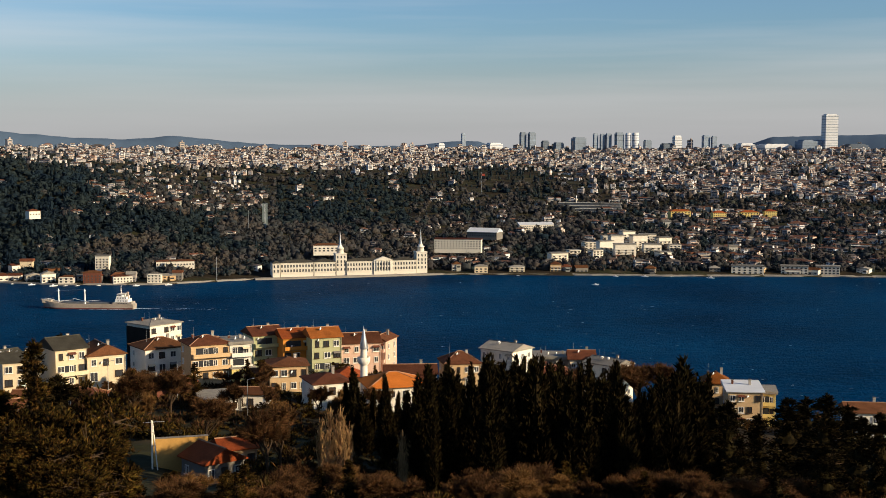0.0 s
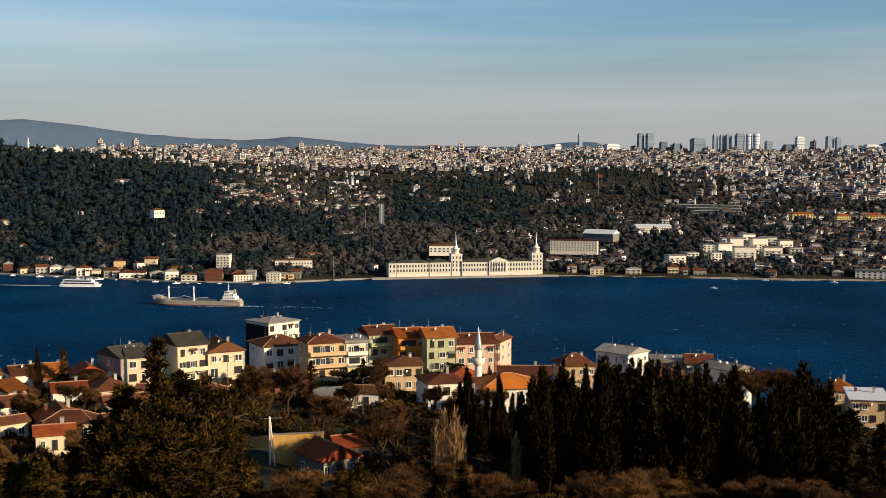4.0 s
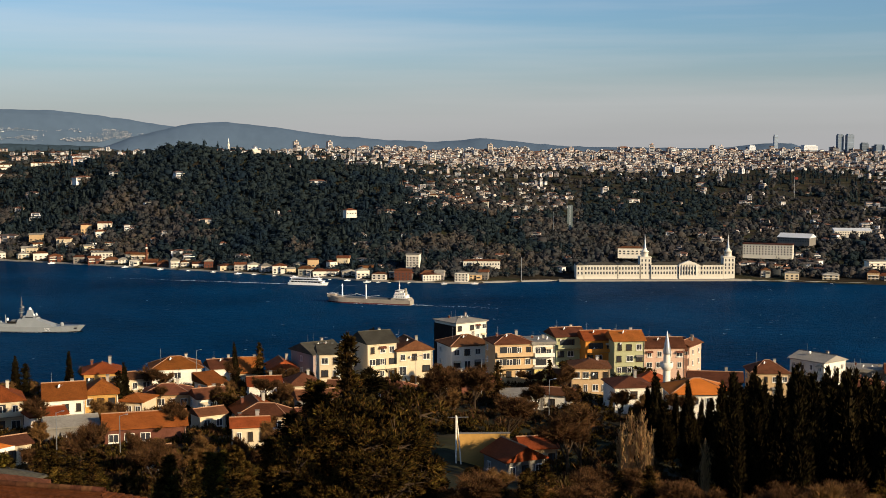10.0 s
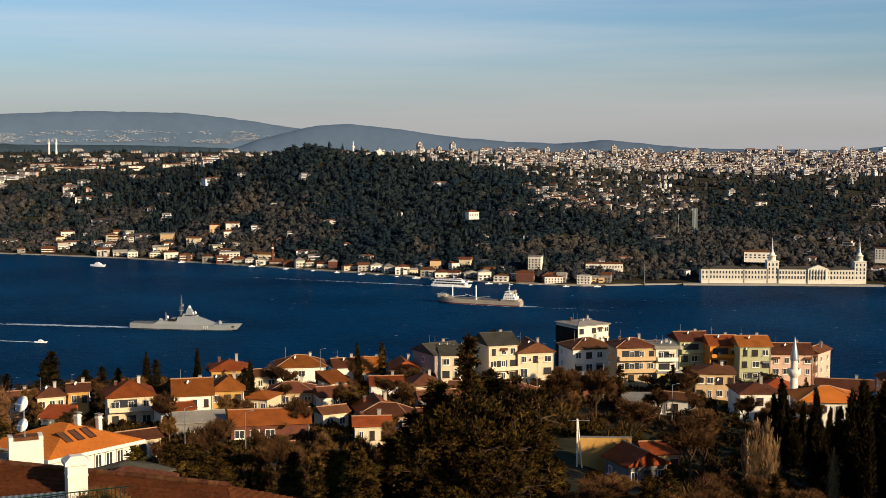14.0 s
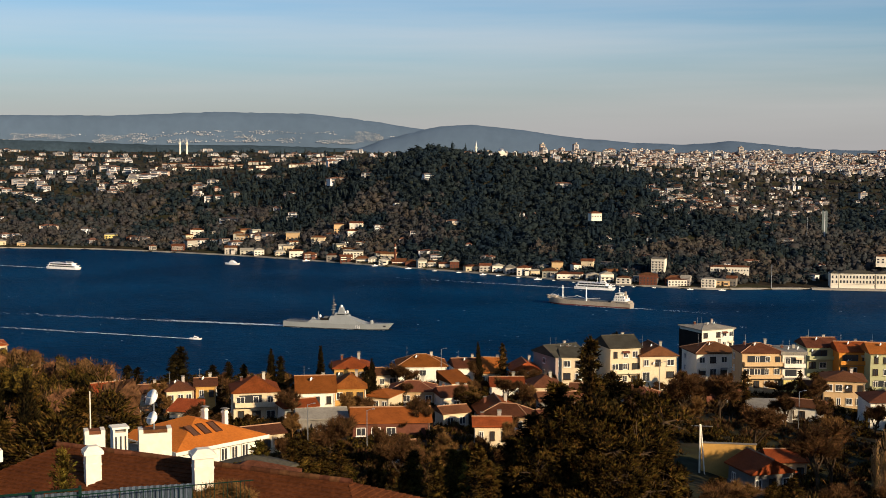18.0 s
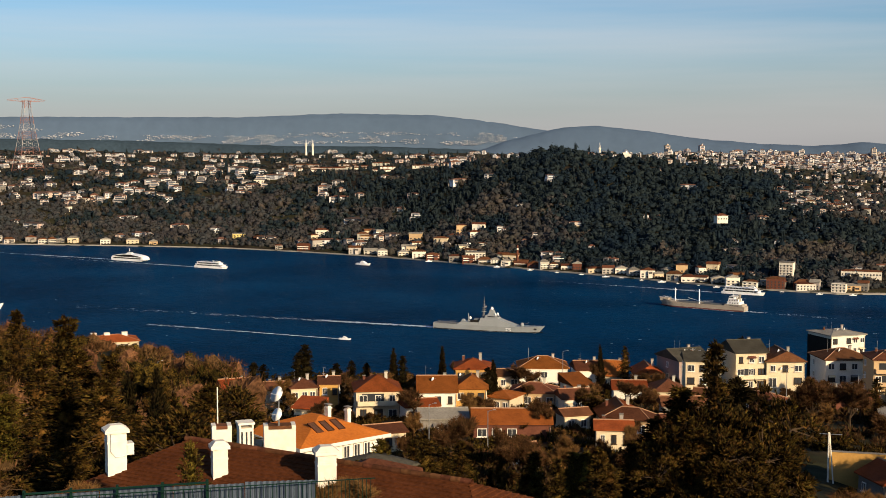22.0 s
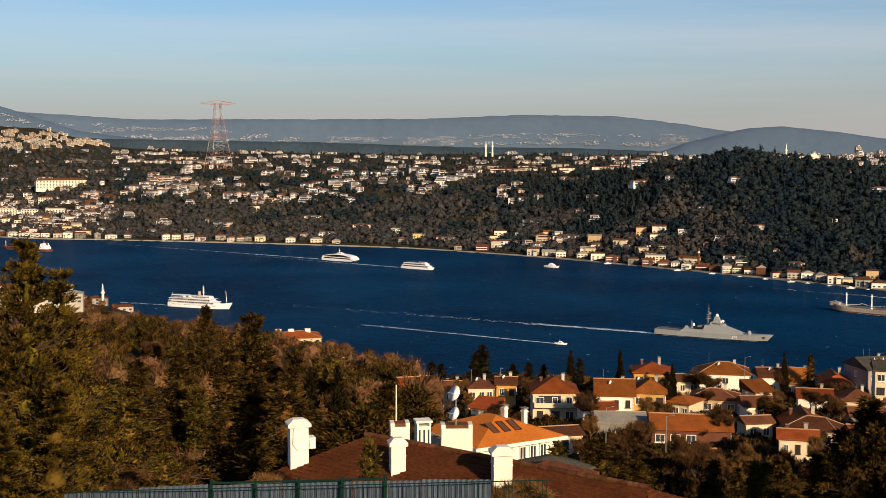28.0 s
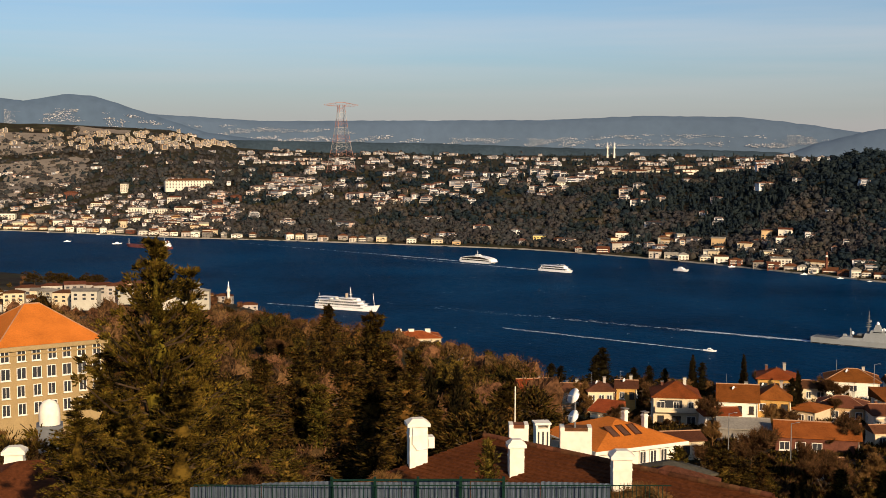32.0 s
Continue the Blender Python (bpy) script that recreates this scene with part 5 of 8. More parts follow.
    if rows > 1 and rng.random() < .6:
        dish(t, w * rng.uniform(-.4, .4), -dp / 2 - .3, h - rng.uniform(.6, 3), .4)
    part("downpipe", tube("downpipe", [(w / 2 - .15, -dp / 2 - .1, -1), (w / 2 - .15, -dp / 2 - .1, h - .2)], [.06, .06], "concrete", 5), t)
    for k in range(aerial):
        part("aerial", tube("aerial", [(-w * .3 + k * 1.5, 0, h + rh * .4), (-w * .3 + k * 1.5, 0, h + rh + 2.2)], [.035, .03], "metal", 5), t)
        dish(t, -w * .1 + k * 2.2, -dp * .2, h + rh * .6)
    return t


def near_houses():
    house(18.71, 285, 7.7, 103.0, 1.5, 8, "gable", "cream", "slate", 6, 3, 3, label="cream rendered house with a low mossy roof")
    t = house(12.95, 372, 11.2, 97.8, 1.0, 11, "hip", "white", "sheet", 36, 4, 2, 0, label="white apartment house with a low grey roof", aerial=2)
    # a thin black sheet covers the left side wall
    part("side_wall", boxes("side_wall", [(-5.78, 0, -2, .3, 11.1, 97.0 - height(12.95, 372) + 2)], "matt_black"), t, "black side wall")
    for x in (-1.2, 0.3):
        part("water_tank", tube("water_tank", [(x, -.9, 11.2), (x, .9, 11.2)], [.45, .45], "dishes", 10), t)
    house(16.9, 295, 7.4, 103.7, 2.2, 10, "gable", "cream", "slate", 22, 3, 3, 0, (5.9,), "cream three-storey flats with a dark mossy roof")
    house(15.29, 297, 8.8, 101.7, 2.3, 9, "gable_front", "cream", "clay_old", 16, 2, 2, label="cream house with a dark red gabled roof", aerial=1)
    house(12.74, 312, 11.4, 100.4, 2.0, 10, "hip", "white", "clay_old", 22, 3, 2, label="white house under a long rusty tiled roof", aerial=1)
    house(10.75, 300, 9.4, 102.8, 1.6, 9, "hip", "peach", "clay_old", 16, 3, 3, 2, (2.9, 5.8), "peach three-storey flats with long balconies", aerial=1)
    house(9.37, 302, 5.2, 102.5, 0.5, 9, "flat", "white", "sheet", 14, 2, 1, 1, (2.9, 5.8), "narrow white flats over a yellow ground floor", aerial=2)
    house(9.3, 301, 5.3, 96.9, 0.2, 9, "flat", "yellow", "sheet", 14, 2, 1, 1, (), "bright yellow ground floor of narrow flats", False, base=92)
    house(8.19, 322, 7.8, 101.4, 1.7, 9, "gable", "sage", "clay_old", 18, 3, 2, 0, (2.9,), "grey-cream terraced house with a loggia", aerial=1)
    house(6.85, 318, 7.2, 101.2, 1.8, 9, "gable", "orange", "clay", 15, 3, 2, 0, (2.9,), "orange-painted terraced house with a tiled roof", aerial=1)
    house(5.51, 314, 7.6, 101.8, 1.9, 9, "gable", "sage", "clay", 15, 2, 3, 1, (8.6,), "pale green terraced house in three storeys", aerial=1)
    house(3.9, 330, 10.5, 97.7, 2.1, 9, "gable", "pink", "clay_old", 12, 4, 2, label="pale pink house with a red tiled roof", aerial=1)
    house(2.75, 335, 4.8, 97.5, 1.2, 9, "gable_front", "pink", "clay_old", -20, 2, 3, 2, (2.9, 5.8), label="pink and white narrow house with balconies")
    house(2.30, 262, 11.6, 99.2, 2.2, 10, "hip", "white", "clay_new", 14, 3, 1, 2, label="white hall under a bright orange tiled roof", stack=False, over=0.9)
    house(1.5, 296, 12, 95.6, 1.6, 8, "gable", "brick", "clay_old", 3, 3, 1, label="low house with a broad rusty tiled roof")
    house(5.35, 252, 7.7, 102.0, 1.3, 9, "hip", "white", "clay_old", 16, 2, 2, 0, label="white two-storey house with a brown hipped roof")
    house(7.10, 282, 8.5, 100.4, 1.3, 9, "hip", "peach", "clay_old", 5, 3, 2, label="peach house with a brown tiled roof")
    house(8.2, 285, 6.5, 97.3, 1.3, 7, "gable", "brick", "clay_old", -8, 2, 1, label="low outbuilding with a dark tiled roof", stack=False)
    house(10.15, 245, 7.8, 99.6, 0.5, 6, "shed", "concrete", "sheet", 6, 3, 1, label="open garden shed with a pale sheet roof", stack=False, name="shed")
    house(8.6, 248, 6.0, 98.6, 0.8, 6, "gable", "white", "clay_old", -12, 2, 1, label="low white outbuilding with a worn roof", stack=False, name="shed")
    house(10.5, 187, 6.6, 102.9, 1.9, 7, "gable_front", "concrete", "clay", 30, 2, 1, base=100.2, label="small grey cottage with a rusty tiled roof", stack=False)
    house(9.5, 196, 5.5, 102.6, 1.2, 6, "gable", "peach", "clay", 14, 2, 1, base=100.0, label="low cottage wing with an orange tiled roof", stack=False)
    # far side of the slope, beyond the dark cypresses
    house(-0.76, 330, 9.4, 92.1, 2.6, 9, "hip", "peach", "clay_old", 12, 3, 2, label="house with a red tiled roof behind cypresses", aerial=1)
    house(-2.9, 333, 10.5, 95.2, 1.5, 9, "gable", "white", "sheet", -36, 3, 3, 3, label="white house with a low pale grey roof", aerial=1, over=.5)
    house(-5.03, 345, 12.0, 91.1, 0.6, 9, "flat", "concrete", "sheet", 0, 4, 2, label="plain grey flats with a flat sheet roof", aerial=2)
    house(-4.9, 316, 9.3, 92.2, 1.6, 8, "hip", "brick", "clay_old", 10, 3, 2, label="red-brown house with a hipped tiled roof")
    house(-6.3, 342, 7.0, 91.6, 1.8, 8, "gable", "concrete", "clay_old", 4, 2, 2, label="grey house with a brown tiled roof", aerial=1)
    house(-7.55, 335, 10.5, 91.4, 1.3, 7.5, "gable", "white", "sheet", -38, 3, 3, 2, label="tall white house with a low pale roof", aerial=2)
    house(-13.49, 310, 8.3, 90.3, 0.9, 10, "shed", "peach", "tower_pale", 8, 3, 3, 2, label="peach four-storey flats with a pale sheet roof")
    house(-14.5, 318, 4.2, 88.6, 0.5, 8, "flat", "yellow", "sheet", 4, 2, 3, 1, (2.9, 5.8), label="yellow flats with stacked balconies", stack=False)
    house(-12.31, 325, 6.6, 89.2, 2.4, 8, "hip", "peach", "clay", 6, 2, 2, label="house with an orange tiled roof", aerial=1)
    house(-18.7, 300, 9.5, 88.8, 1.6, 8, "gable", "white", "clay_old", 12, 3, 2, label="white house with a pale sheet lean-to", stack=True)
    # hamlet in the middle
    house(33.40, 252, 8.9, 101.4, 2.5, 9, "hip", "cream", "clay", 4, 2, 2, 2, (2.75,), "house with a deep balcony and orange hipped roof")
    house(30.65, 255, 7.6, 100.5, 2.6, 9, "gable", "white", "clay", 2, 3, 2, 0, label="white house joined to an ochre one", aerial=1)
    house(29.07, 257, 6.2, 100.9, 2.2, 9, "hip", "ochre", "clay", 0, 2, 2, 2, label="ochre two-storey house with an orange tiled roof")
    house(29.0, 272, 7.4, 102.4, 1.7, 8, "hip", "ochre", "clay", 0, 3, 2, label="ochre back house with a low tiled roof")
    house(25.82, 305, 11.7, 97.0, 2.2, 9, "hip", "white", "clay", 4, 2, 2, 2, label="large cream-white house with an orange hipped roof", aerial=1)
    house(23.74, 315, 7.3, 95.0, 1.7, 8, "gable", "white", "clay_old", 12, 2, 2, label="white house with a brown tiled roof", aerial=1)
    house(22.57, 312, 5.6, 93.9, 3.2, 8, "gable", "cream", "clay", -6, 2, 1, label="cream cottage with a steep orange roof")
    house(21.13, 305, 6.6, 96.1, 2.0, 8, "gable_front", "white", "clay", 8, 2, 2, label="white house with an orange gable")
    house(19.5, 305, 8.6, 99.8, 2.0, 11, "gable", "mauve", "slate", 30, 2, 3, 3, label="mauve-grey rendered house with a dark roof", aerial=2)
    house(27.23, 222, 13.7, 100.1, 2.0, 7, "gable", "brick", "clay", 3, 4, 1, label="long low house under a rusty tiled roof")
    house(22.33, 235, 7.8, 98.7, 2.3, 8, "gable_front", "cream", "clay", 10, 2, 1, label="cream cottage with an orange gabled roof")
    house(26.55, 190, 2.6, 103.4, 1.0, 4, "gable", "white", "clay_old", 20, 1, 1, 1, label="tiny white garden house with a tiled roof", stack=False, name="garden_house")
    house(30.39, 226, 8.5, 99.3, 1.2, 7, "gable", "concrete", "sheet", 5, 3, 1, label="grey shed with a weathered sheet roof", stack=False, name="shed")
    house(35.56, 270, 4.2, 99.6, 1.0, 7, "gable", "ochre", "clay_old", 0, 2, 1, label="small ochre house among pines", aerial=1)
    house(36.80, 268, 5.6, 99.2, 1.4, 7, "hip", "cream", "clay_old", 8, 2, 1, label="low cream cottage among pines", aerial=1)
    house(26.19, 268, 9.5, 97.2, 1.6, 7, "hip", "peach", "clay_old", -4, 3, 1, label="low cottage with a dark red tiled roof")
    house(24.4, 262, 6.0, 96.6, 1.5, 7, "gable", "white", "clay_old", 14, 2, 1, label="small white cottage with a mossy tiled roof")
    house(20.19, 275, 6.6, 97.0, 2.0, 8, "hip", "cream", "clay_old", 10, 2, 1, label="cream cottage with a red hipped roof")
    house(21.91, 278, 7.0, 95.4, 1.4, 7, "gable", "white", "clay", 4, 3, 1, label="white cottage with a tiled lean-to")
    house(18.3, 262, 6.0, 97.5, 1.3, 7, "gable", "brick", "clay_old", -10, 2, 1, label="low brick house behind the cedars", stack=False)
    house(39.76, 255, 6.6, 100.8, 2.4, 7, "gable", "ochre", "clay", 14, 2, 2, label="small ochre house with an orange roof")
    house(38.0, 275, 4.3, 97.5, 1.2, 7, "gable", "cream", "clay_old", 0, 2, 1, label="cream cottage half hidden by trees")
    t = house(45.18, 450, 17.5, 83.0, 1.7, 12, base=80.2, roof="hip", wall="cream", tile="clay", turn=6, cols=5, rows=1, label="villa with an orange roof above the strait", stack=False)
    for x in (-6, -1.5, 4.5):
        part("chimney_block", boxes("chimney_block", [(x, 0, 3.4, 1.9, 1.2, 1.9), (x, 0, 5.25, 2.1, 1.4, .2)], "white"), t)
    # low sheds and lean-tos between the houses
    rng = random.Random(64)
    for k in range(44):
        b, d = (rng.uniform(19, 37), rng.uniform(205, 292)) if k < 27 else (rng.uniform(2.5, 17), rng.uniform(232, 298))
        if any(abs(b - q[0]) * d * .0175 < q[2] * .6 + 2.5 and abs(d - q[1] - 4) < 11 for q in HOUSES):
            continue
        w, tile = rng.uniform(4, 8.5), rng.choice(("clay", "clay_old", "clay_old", "sheet", "clay_old"))
        house(b, d, w, height(b, d) + rng.uniform(2.4, 3.6), rng.uniform(.8, 1.7), rng.uniform(4, 7), rng.choice(("gable", "hip", "gable", "shed")), rng.choice(("white", "cream", "concrete", "brick", "peach")), tile, rng.uniform(-30, 30), 2, 1, 0,
              label="low outbuilding with a grey sheet roof" if tile == "sheet" else "low outbuilding with a worn tiled roof", stack=rng.random() < .3, name="shed")
    # the large stone building
    t = house(62.05, 210, 17.5, 118.9, 5.6, 17, "hip", "stone", "clay_new", 20, 6, 4, 5, label="large beige stone building with a bright orange roof", stack=False, over=0.25, name="building")
    part("cornice", boxes("cornice", [(0, 0, 118.9 - height(62.05, 210) - .5, 18.6, 18.1, .7), (0, 0, 118.9 - height(62.05, 210) - 1.3, 17.9, 17.4, .25)], "stone"), t)
    # houses on the point
    for b, d, w, z, h, m, words in ((62.6, 1150, 30, 19, 9, "cream", "cream"), (61.2, 1240, 19, 16, 8, "house", "pale"), (59.6, 1250, 20, 14, 9, "house", "pale"), (58.9, 1275, 16, 12, 8, "house", "pale"), (58.1, 1285, 16, 11, 9, "cream", "cream"),
                                    (59.9, 1100, 22, 19, 7, "cream", "cream"), (57.2, 1275, 15, 9, 8, "house", "pale"), (56.4, 1270, 14, 7, 8, "cream", "cream"), (55.3, 1255, 13, 5, 7, "house", "pale"), (53.8, 1235, 17, 4, 7, "house", "pale"), (52.7, 1195, 16, 2, 5, "house", "pale"), (63.4, 1010, 22, 26, 9, "house", "pale"), (62.0, 1060, 18, 24, 9, "house", "pale"), (60.8, 1150, 16, 18, 9, "cream", "cream"), (60.2, 1200, 15, 15, 10, "house", "pale"), (58.6, 1200, 18, 14, 8, "peach", "peach"), (57.7, 1230, 15, 11, 9, "house", "pale"), (56.9, 1200, 16, 11, 8, "cream", "cream"), (55.9, 1215, 14, 8, 9, "house", "pale"), (61.6, 1000, 20, 26, 7, "peach", "peach"), (64.3, 1120, 26, 20, 10, "house", "pale"), (54.5, 1240, 10, 4, 8, "peach", "peach")):
        far_house(b, d, w, 11, h - 1, -6 + 9 * math.sin(d), m, "sheet" if w > 25 else "clay_old", "flat" if w > 21 else "hip", 1 if w > 21 else 2.2, words + " house on the wooded point by the water", z, "houses on the point")
    rng = random.Random(9)
    for k in range(16):
        b = 54.6 + 8.6 * (k + rng.uniform(.1, .9)) / 16
        d = rng.uniform(960, 1120)
        top = EYE + d * math.tan(radians(-6.3 + .5 * rng.random()))
        h = rng.uniform(5, 8)
        m = rng.choice(("house", "house", "cream", "peach"))
        far_house(b, d, rng.uniform(13, 20), 11, h, rng.uniform(-20, 10), m, rng.choice(("clay_old", "clay_old", "sheet")), rng.choice(("hip", "gable", "hip")), 2.0, {"house": "pale"}.get(m, m) + " house on the wooded point by the water", top - h, "houses on the point")
    minaret(53.6, 1225, 3, 22, 1.3, "white minaret on the wooded point")


# ---- small mosque, walls, poles ----
def near_bits():
    minaret(3.62, 285, 90, EYE + 285 * math.tan(radians(-8.2)) - 90, .9, "white minaret with a grey cap between the houses")
    house(4.35, 290, 5.6, 96.2, 1.7, 7, "hip", "cream", "clay", 0, 2, 1, label="small mosque with a red tiled roof", stack=False, name="mosque")
    t = thing("garden_wall", spot(11.9, 195, 4, 102.2), "ochre plastered garden wall above the lane", "wall")
    part("wall_face", boxes("wall_face", [(0, 0, -4, 8.2, .4, 7.0)], "ochre"), t)
    part("coping", boxes("coping", [(0, 0, 3.0, 8.4, .6, .15)], "concrete"), t)
    t = thing("goal_pole", spot(13.16, 192, 0), "white twin steel pole with a stay", "pole")
    part("post", tube("post", [(0, 0, -1), (0, 0, 7.6)], [.14, .12], "white"), t)
    part("post", tube("post", [(.85, 0, -1), (.1, 0, 7.5)], [.1, .1], "white"), t)
    part("crossbar", tube("crossbar", [(-1.8, 0, 7.3), (1.9, 0, 7.35)], [.06, .05], "metal"), t)
    for b, d, h in ((43.2, 320, 9), (31.0, 215, 7), (24.9, 300, 9), (12.0, 262, 8), (8.9, 240, 7), (15.0, 280, 8), (33.8, 150, 6), (28.3, 210, 6.5), (19.0, 300, 10)):
        t = thing("street_lamp", spot(b, d), "thin grey street lamp pole", "lamp post", "street poles")
        part("pole", tube("pole", [(0, 0, -1), (0, 0, h)], [.09, .06], "metal", 6), t)
        part("arm", tube("arm", [(0, 0, h - .1), (.9, -.3, h + .25)], [.05, .04], "metal", 5), t)
        part("lamp_head", boxes("lamp_head", [(1.1, -.35, h + .2, .5, .2, .12)], "metal"), t)
    t = thing("lane", spot(41.0, 120), "pale concrete lane with a low kerb", "lane")
    part("slab", boxes("slab", [(0, 0, -1.6, 7, 3.5, 2.3)], "concrete"), t)
    part("kerb", boxes("kerb", [(0, -1.9, -1.6, 7, .25, 2.9)], "white"), t)


# ---- the brown-roofed house close below, with its white chimneys ----
def white_chimney(b, d, base, top, w, label, cap="pyramid", turn=10):
    t = thing("chimney", spot(b, d, turn, base), label, "chimney", "white roof chimneys")
    h = top - base
    part("shaft", boxes("shaft", [(0, 0, -1.6, w, w * .9, h + 1.25), (0, 0, h - .85, w * 1.06, w * .96, .08)], "white"), t)
    part("collar", boxes("collar", [(0, 0, h - .36, w * 1.28, w * 1.18, .16)], "white"), t)
    a = w * .62
    z = h - .2
    me = mesh_of("cap", [(-a, -a * .92, z), (a, -a * .92, z), (a, a * .92, z), (-a, a * .92, z), (-a * .5, -a * .45, z + .2), (a * .5, -a * .45, z + .2), (a * .5, a * .45, z + .2), (-a * .5, a * .45, z + .2)],
                 [(0, 1, 5, 4), (1, 2, 6, 5), (2, 3, 7, 6), (3, 0, 4, 7), (4, 5, 6, 7), (3, 2, 1, 0)], [M["white"]])
    part("cap", me, t)
    return t


def tiled_slope(w0, w1, run, rise, mat, parent, m, n=26):
    """A tiled roof plane in overlapping courses, w0 wide at the eaves and w1 at the ridge, up along local +y."""
    for k in range(n):
        a, c = (w0 + (w1 - w0) * k / n) / 2, (w0 + (w1 - w0) * (k + 1) / n) / 2
        y0, y1, z0, z1 = run * k / n, run * (k + 1) / n, rise * k / n + .05, rise * (k + 1) / n
        part("tile_course", mesh_of("tile_course", [(-a, y0, z0), (a, y0, z0), (c, y1, z1), (-c, y1, z1), (-a, y0, z0 - .06), (a, y0, z0 - .06)], [(0, 1, 2, 3), (4, 5, 1, 0)], [M[mat]]), parent, "", m)


def brown_house():
    b, d = 36.0, 57.2
    g = height(b, d)
    t = thing("house", spot(b, d, -36, g), "low house with a broad dark brown tiled roof", "house")
    zr, ze = 135.85 - g, 133.0 - g   # ridge and eaves
    part("wall", boxes("wall", [(0, 0, -6, 25, 12.4, ze + 6.05)], "white"), t)
    tiled_slope(26.4, 15.6, 6.9, zr - ze, "brown_tile", t, pose(0, -6.9, ze))
    tiled_slope(26.4, 15.6, 6.9, zr - ze, "brown_tile", t, pose(0, 6.9, ze, 0, 0, 180))
    tiled_slope(13.8, .1, 5.4, zr - ze, "brown_tile", t, pose(-13.2, 0, ze, 0, 0, -90))
    tiled_slope(13.8, .1, 5.4, zr - ze, "brown_tile", t, pose(13.2, 0, ze, 0, 0, 90))
    for k in range(32):
        part("ridge_tile", tube("ridge_tile", [(-.25, 0, 0), (.27, 0, .02)], [.15, .13], "clay_old", 7), t, m=pose(-7.8 + k * .5, 0, zr + .03))
    part("gutter", tube("gutter", [(-13.2, -7.0, ze), (13.2, -7.0, ze)], [.09, .09], "metal", 6), t)
    # lower hipped wing
    g2 = height(33.5, 72)
    t2 = thing("house_wing", spot(33.5, 72, -20, g2), "lower wing with a weathered tiled roof", "house")
    part("wall", boxes("wall", [(0, 0, -4, 3.6, 3.4, 131.2 - g2 + 4)], "white"), t2)
    part("roof", roof_mesh("hip", 3.6, 3.4, .9, "clay_old", .45), t2, m=pose(0, 0, 131.3 - g2))
    c = white_chimney(45.08, 61.5, 134.7, 136.9, .89, "white chimney with an air conditioner on its side")
    part("air_conditioner", boxes("air_conditioner", [(.62, -.1, .75, .34, .62, .55), (.62, -.44, .82, .26, .05, .4)], "frame"), c)
    part("cable", tube("cable", [(-.3, -.42, 2.0), (-.33, -.43, 1.0), (-.1, -.44, .7), (.4, -.42, .72)], [.025] * 4, "metal", 5), c)
    white_chimney(40.54, 58.3, 135.1, 136.62, .68, "slim white chimney on the brown roof")
    white_chimney(35.74, 55.3, 135.3, 136.95, .83, "white chimney at the roof's edge")
    white_chimney(62.88, 66.5, 133.0, 135.1, .9, "white chimney of a house beside the conifer", turn=-10)
    # the stucco blocks behind the ridge
    for b, d, w, z0, z1, lab in ((40.44, 66, 1.0, 134, 135.5, "white parapet block with notched corners"), (37.83, 64.5, 1.6, 134.3, 135.75, "broad white parapet block with a dark top")):
        q = thing("chimney", spot(b, d, 4, z0), lab, "chimney", "white roof chimneys")
        part("shaft", boxes("shaft", [(0, 0, -.6, w, .9, z1 - z0 + .6), (-w / 2 + .1, 0, z1 - z0, .22, .9, .2), (w / 2 - .1, 0, z1 - z0, .22, .9, .2)], "white"), q)
        part("dark_top", boxes("dark_top", [(0, 0, z1 - z0 + .02, w * .8, .8, .16)], "clay_old"), q)
    q = thing("chimney", spot(39.38, 72, 12, 132.6), "white louvred chimney on the orange roof", "chimney", "white roof chimneys")
    part("shaft", boxes("shaft", [(0, 0, -2, .8, .8, 3.6)], "white"), q)
    for k in range(3):
        part("slot", boxes("slot", [(-.26 + k * .26, -.41, .2, .09, .04, 1.2)], "dark"), q)
    part("cap", boxes("cap", [(0, 0, 1.8, .95, .95, .12), (-.36, 0, 1.6, .1, .8, .22), (.36, 0, 1.6, .1, .8, .22)], "white"), q)
    m = thing("dish_mast", spot(37.86, 64.2, 0, 135.6), "steel mast with two white satellite dishes", "satellite dish")
    part("pole", tube("pole", [(0, 0, -.8), (0, 0, 2.2)], [.05, .04], "metal"), m)
    for z, r in ((1.9, .42), (.85, .36)):
        dd = part("satellite_dish", lathe("satellite_dish", [(0.02, 0), (r * .5, .04), (r * .85, .14), (r, .22), (r * .98, .25), (r * .8, .17), (0.02, .06)], "dishes", 18), m, m=pose(.06, -.12, z, 0, 62, 215))
        part("feed_arm", tube("feed_arm", [(0, 0, 0.05), (0.1, 0, .6)], [.02, .02], "metal", 5), dd)
    m = thing("aerial_mast", spot(40.6, 66.3, 0, 134), "thin white aerial mast on the roof", "mast")
    part("pole", tube("pole", [(0, 0, -1), (0, 0, 3.6)], [.045, .03], "white"), m)


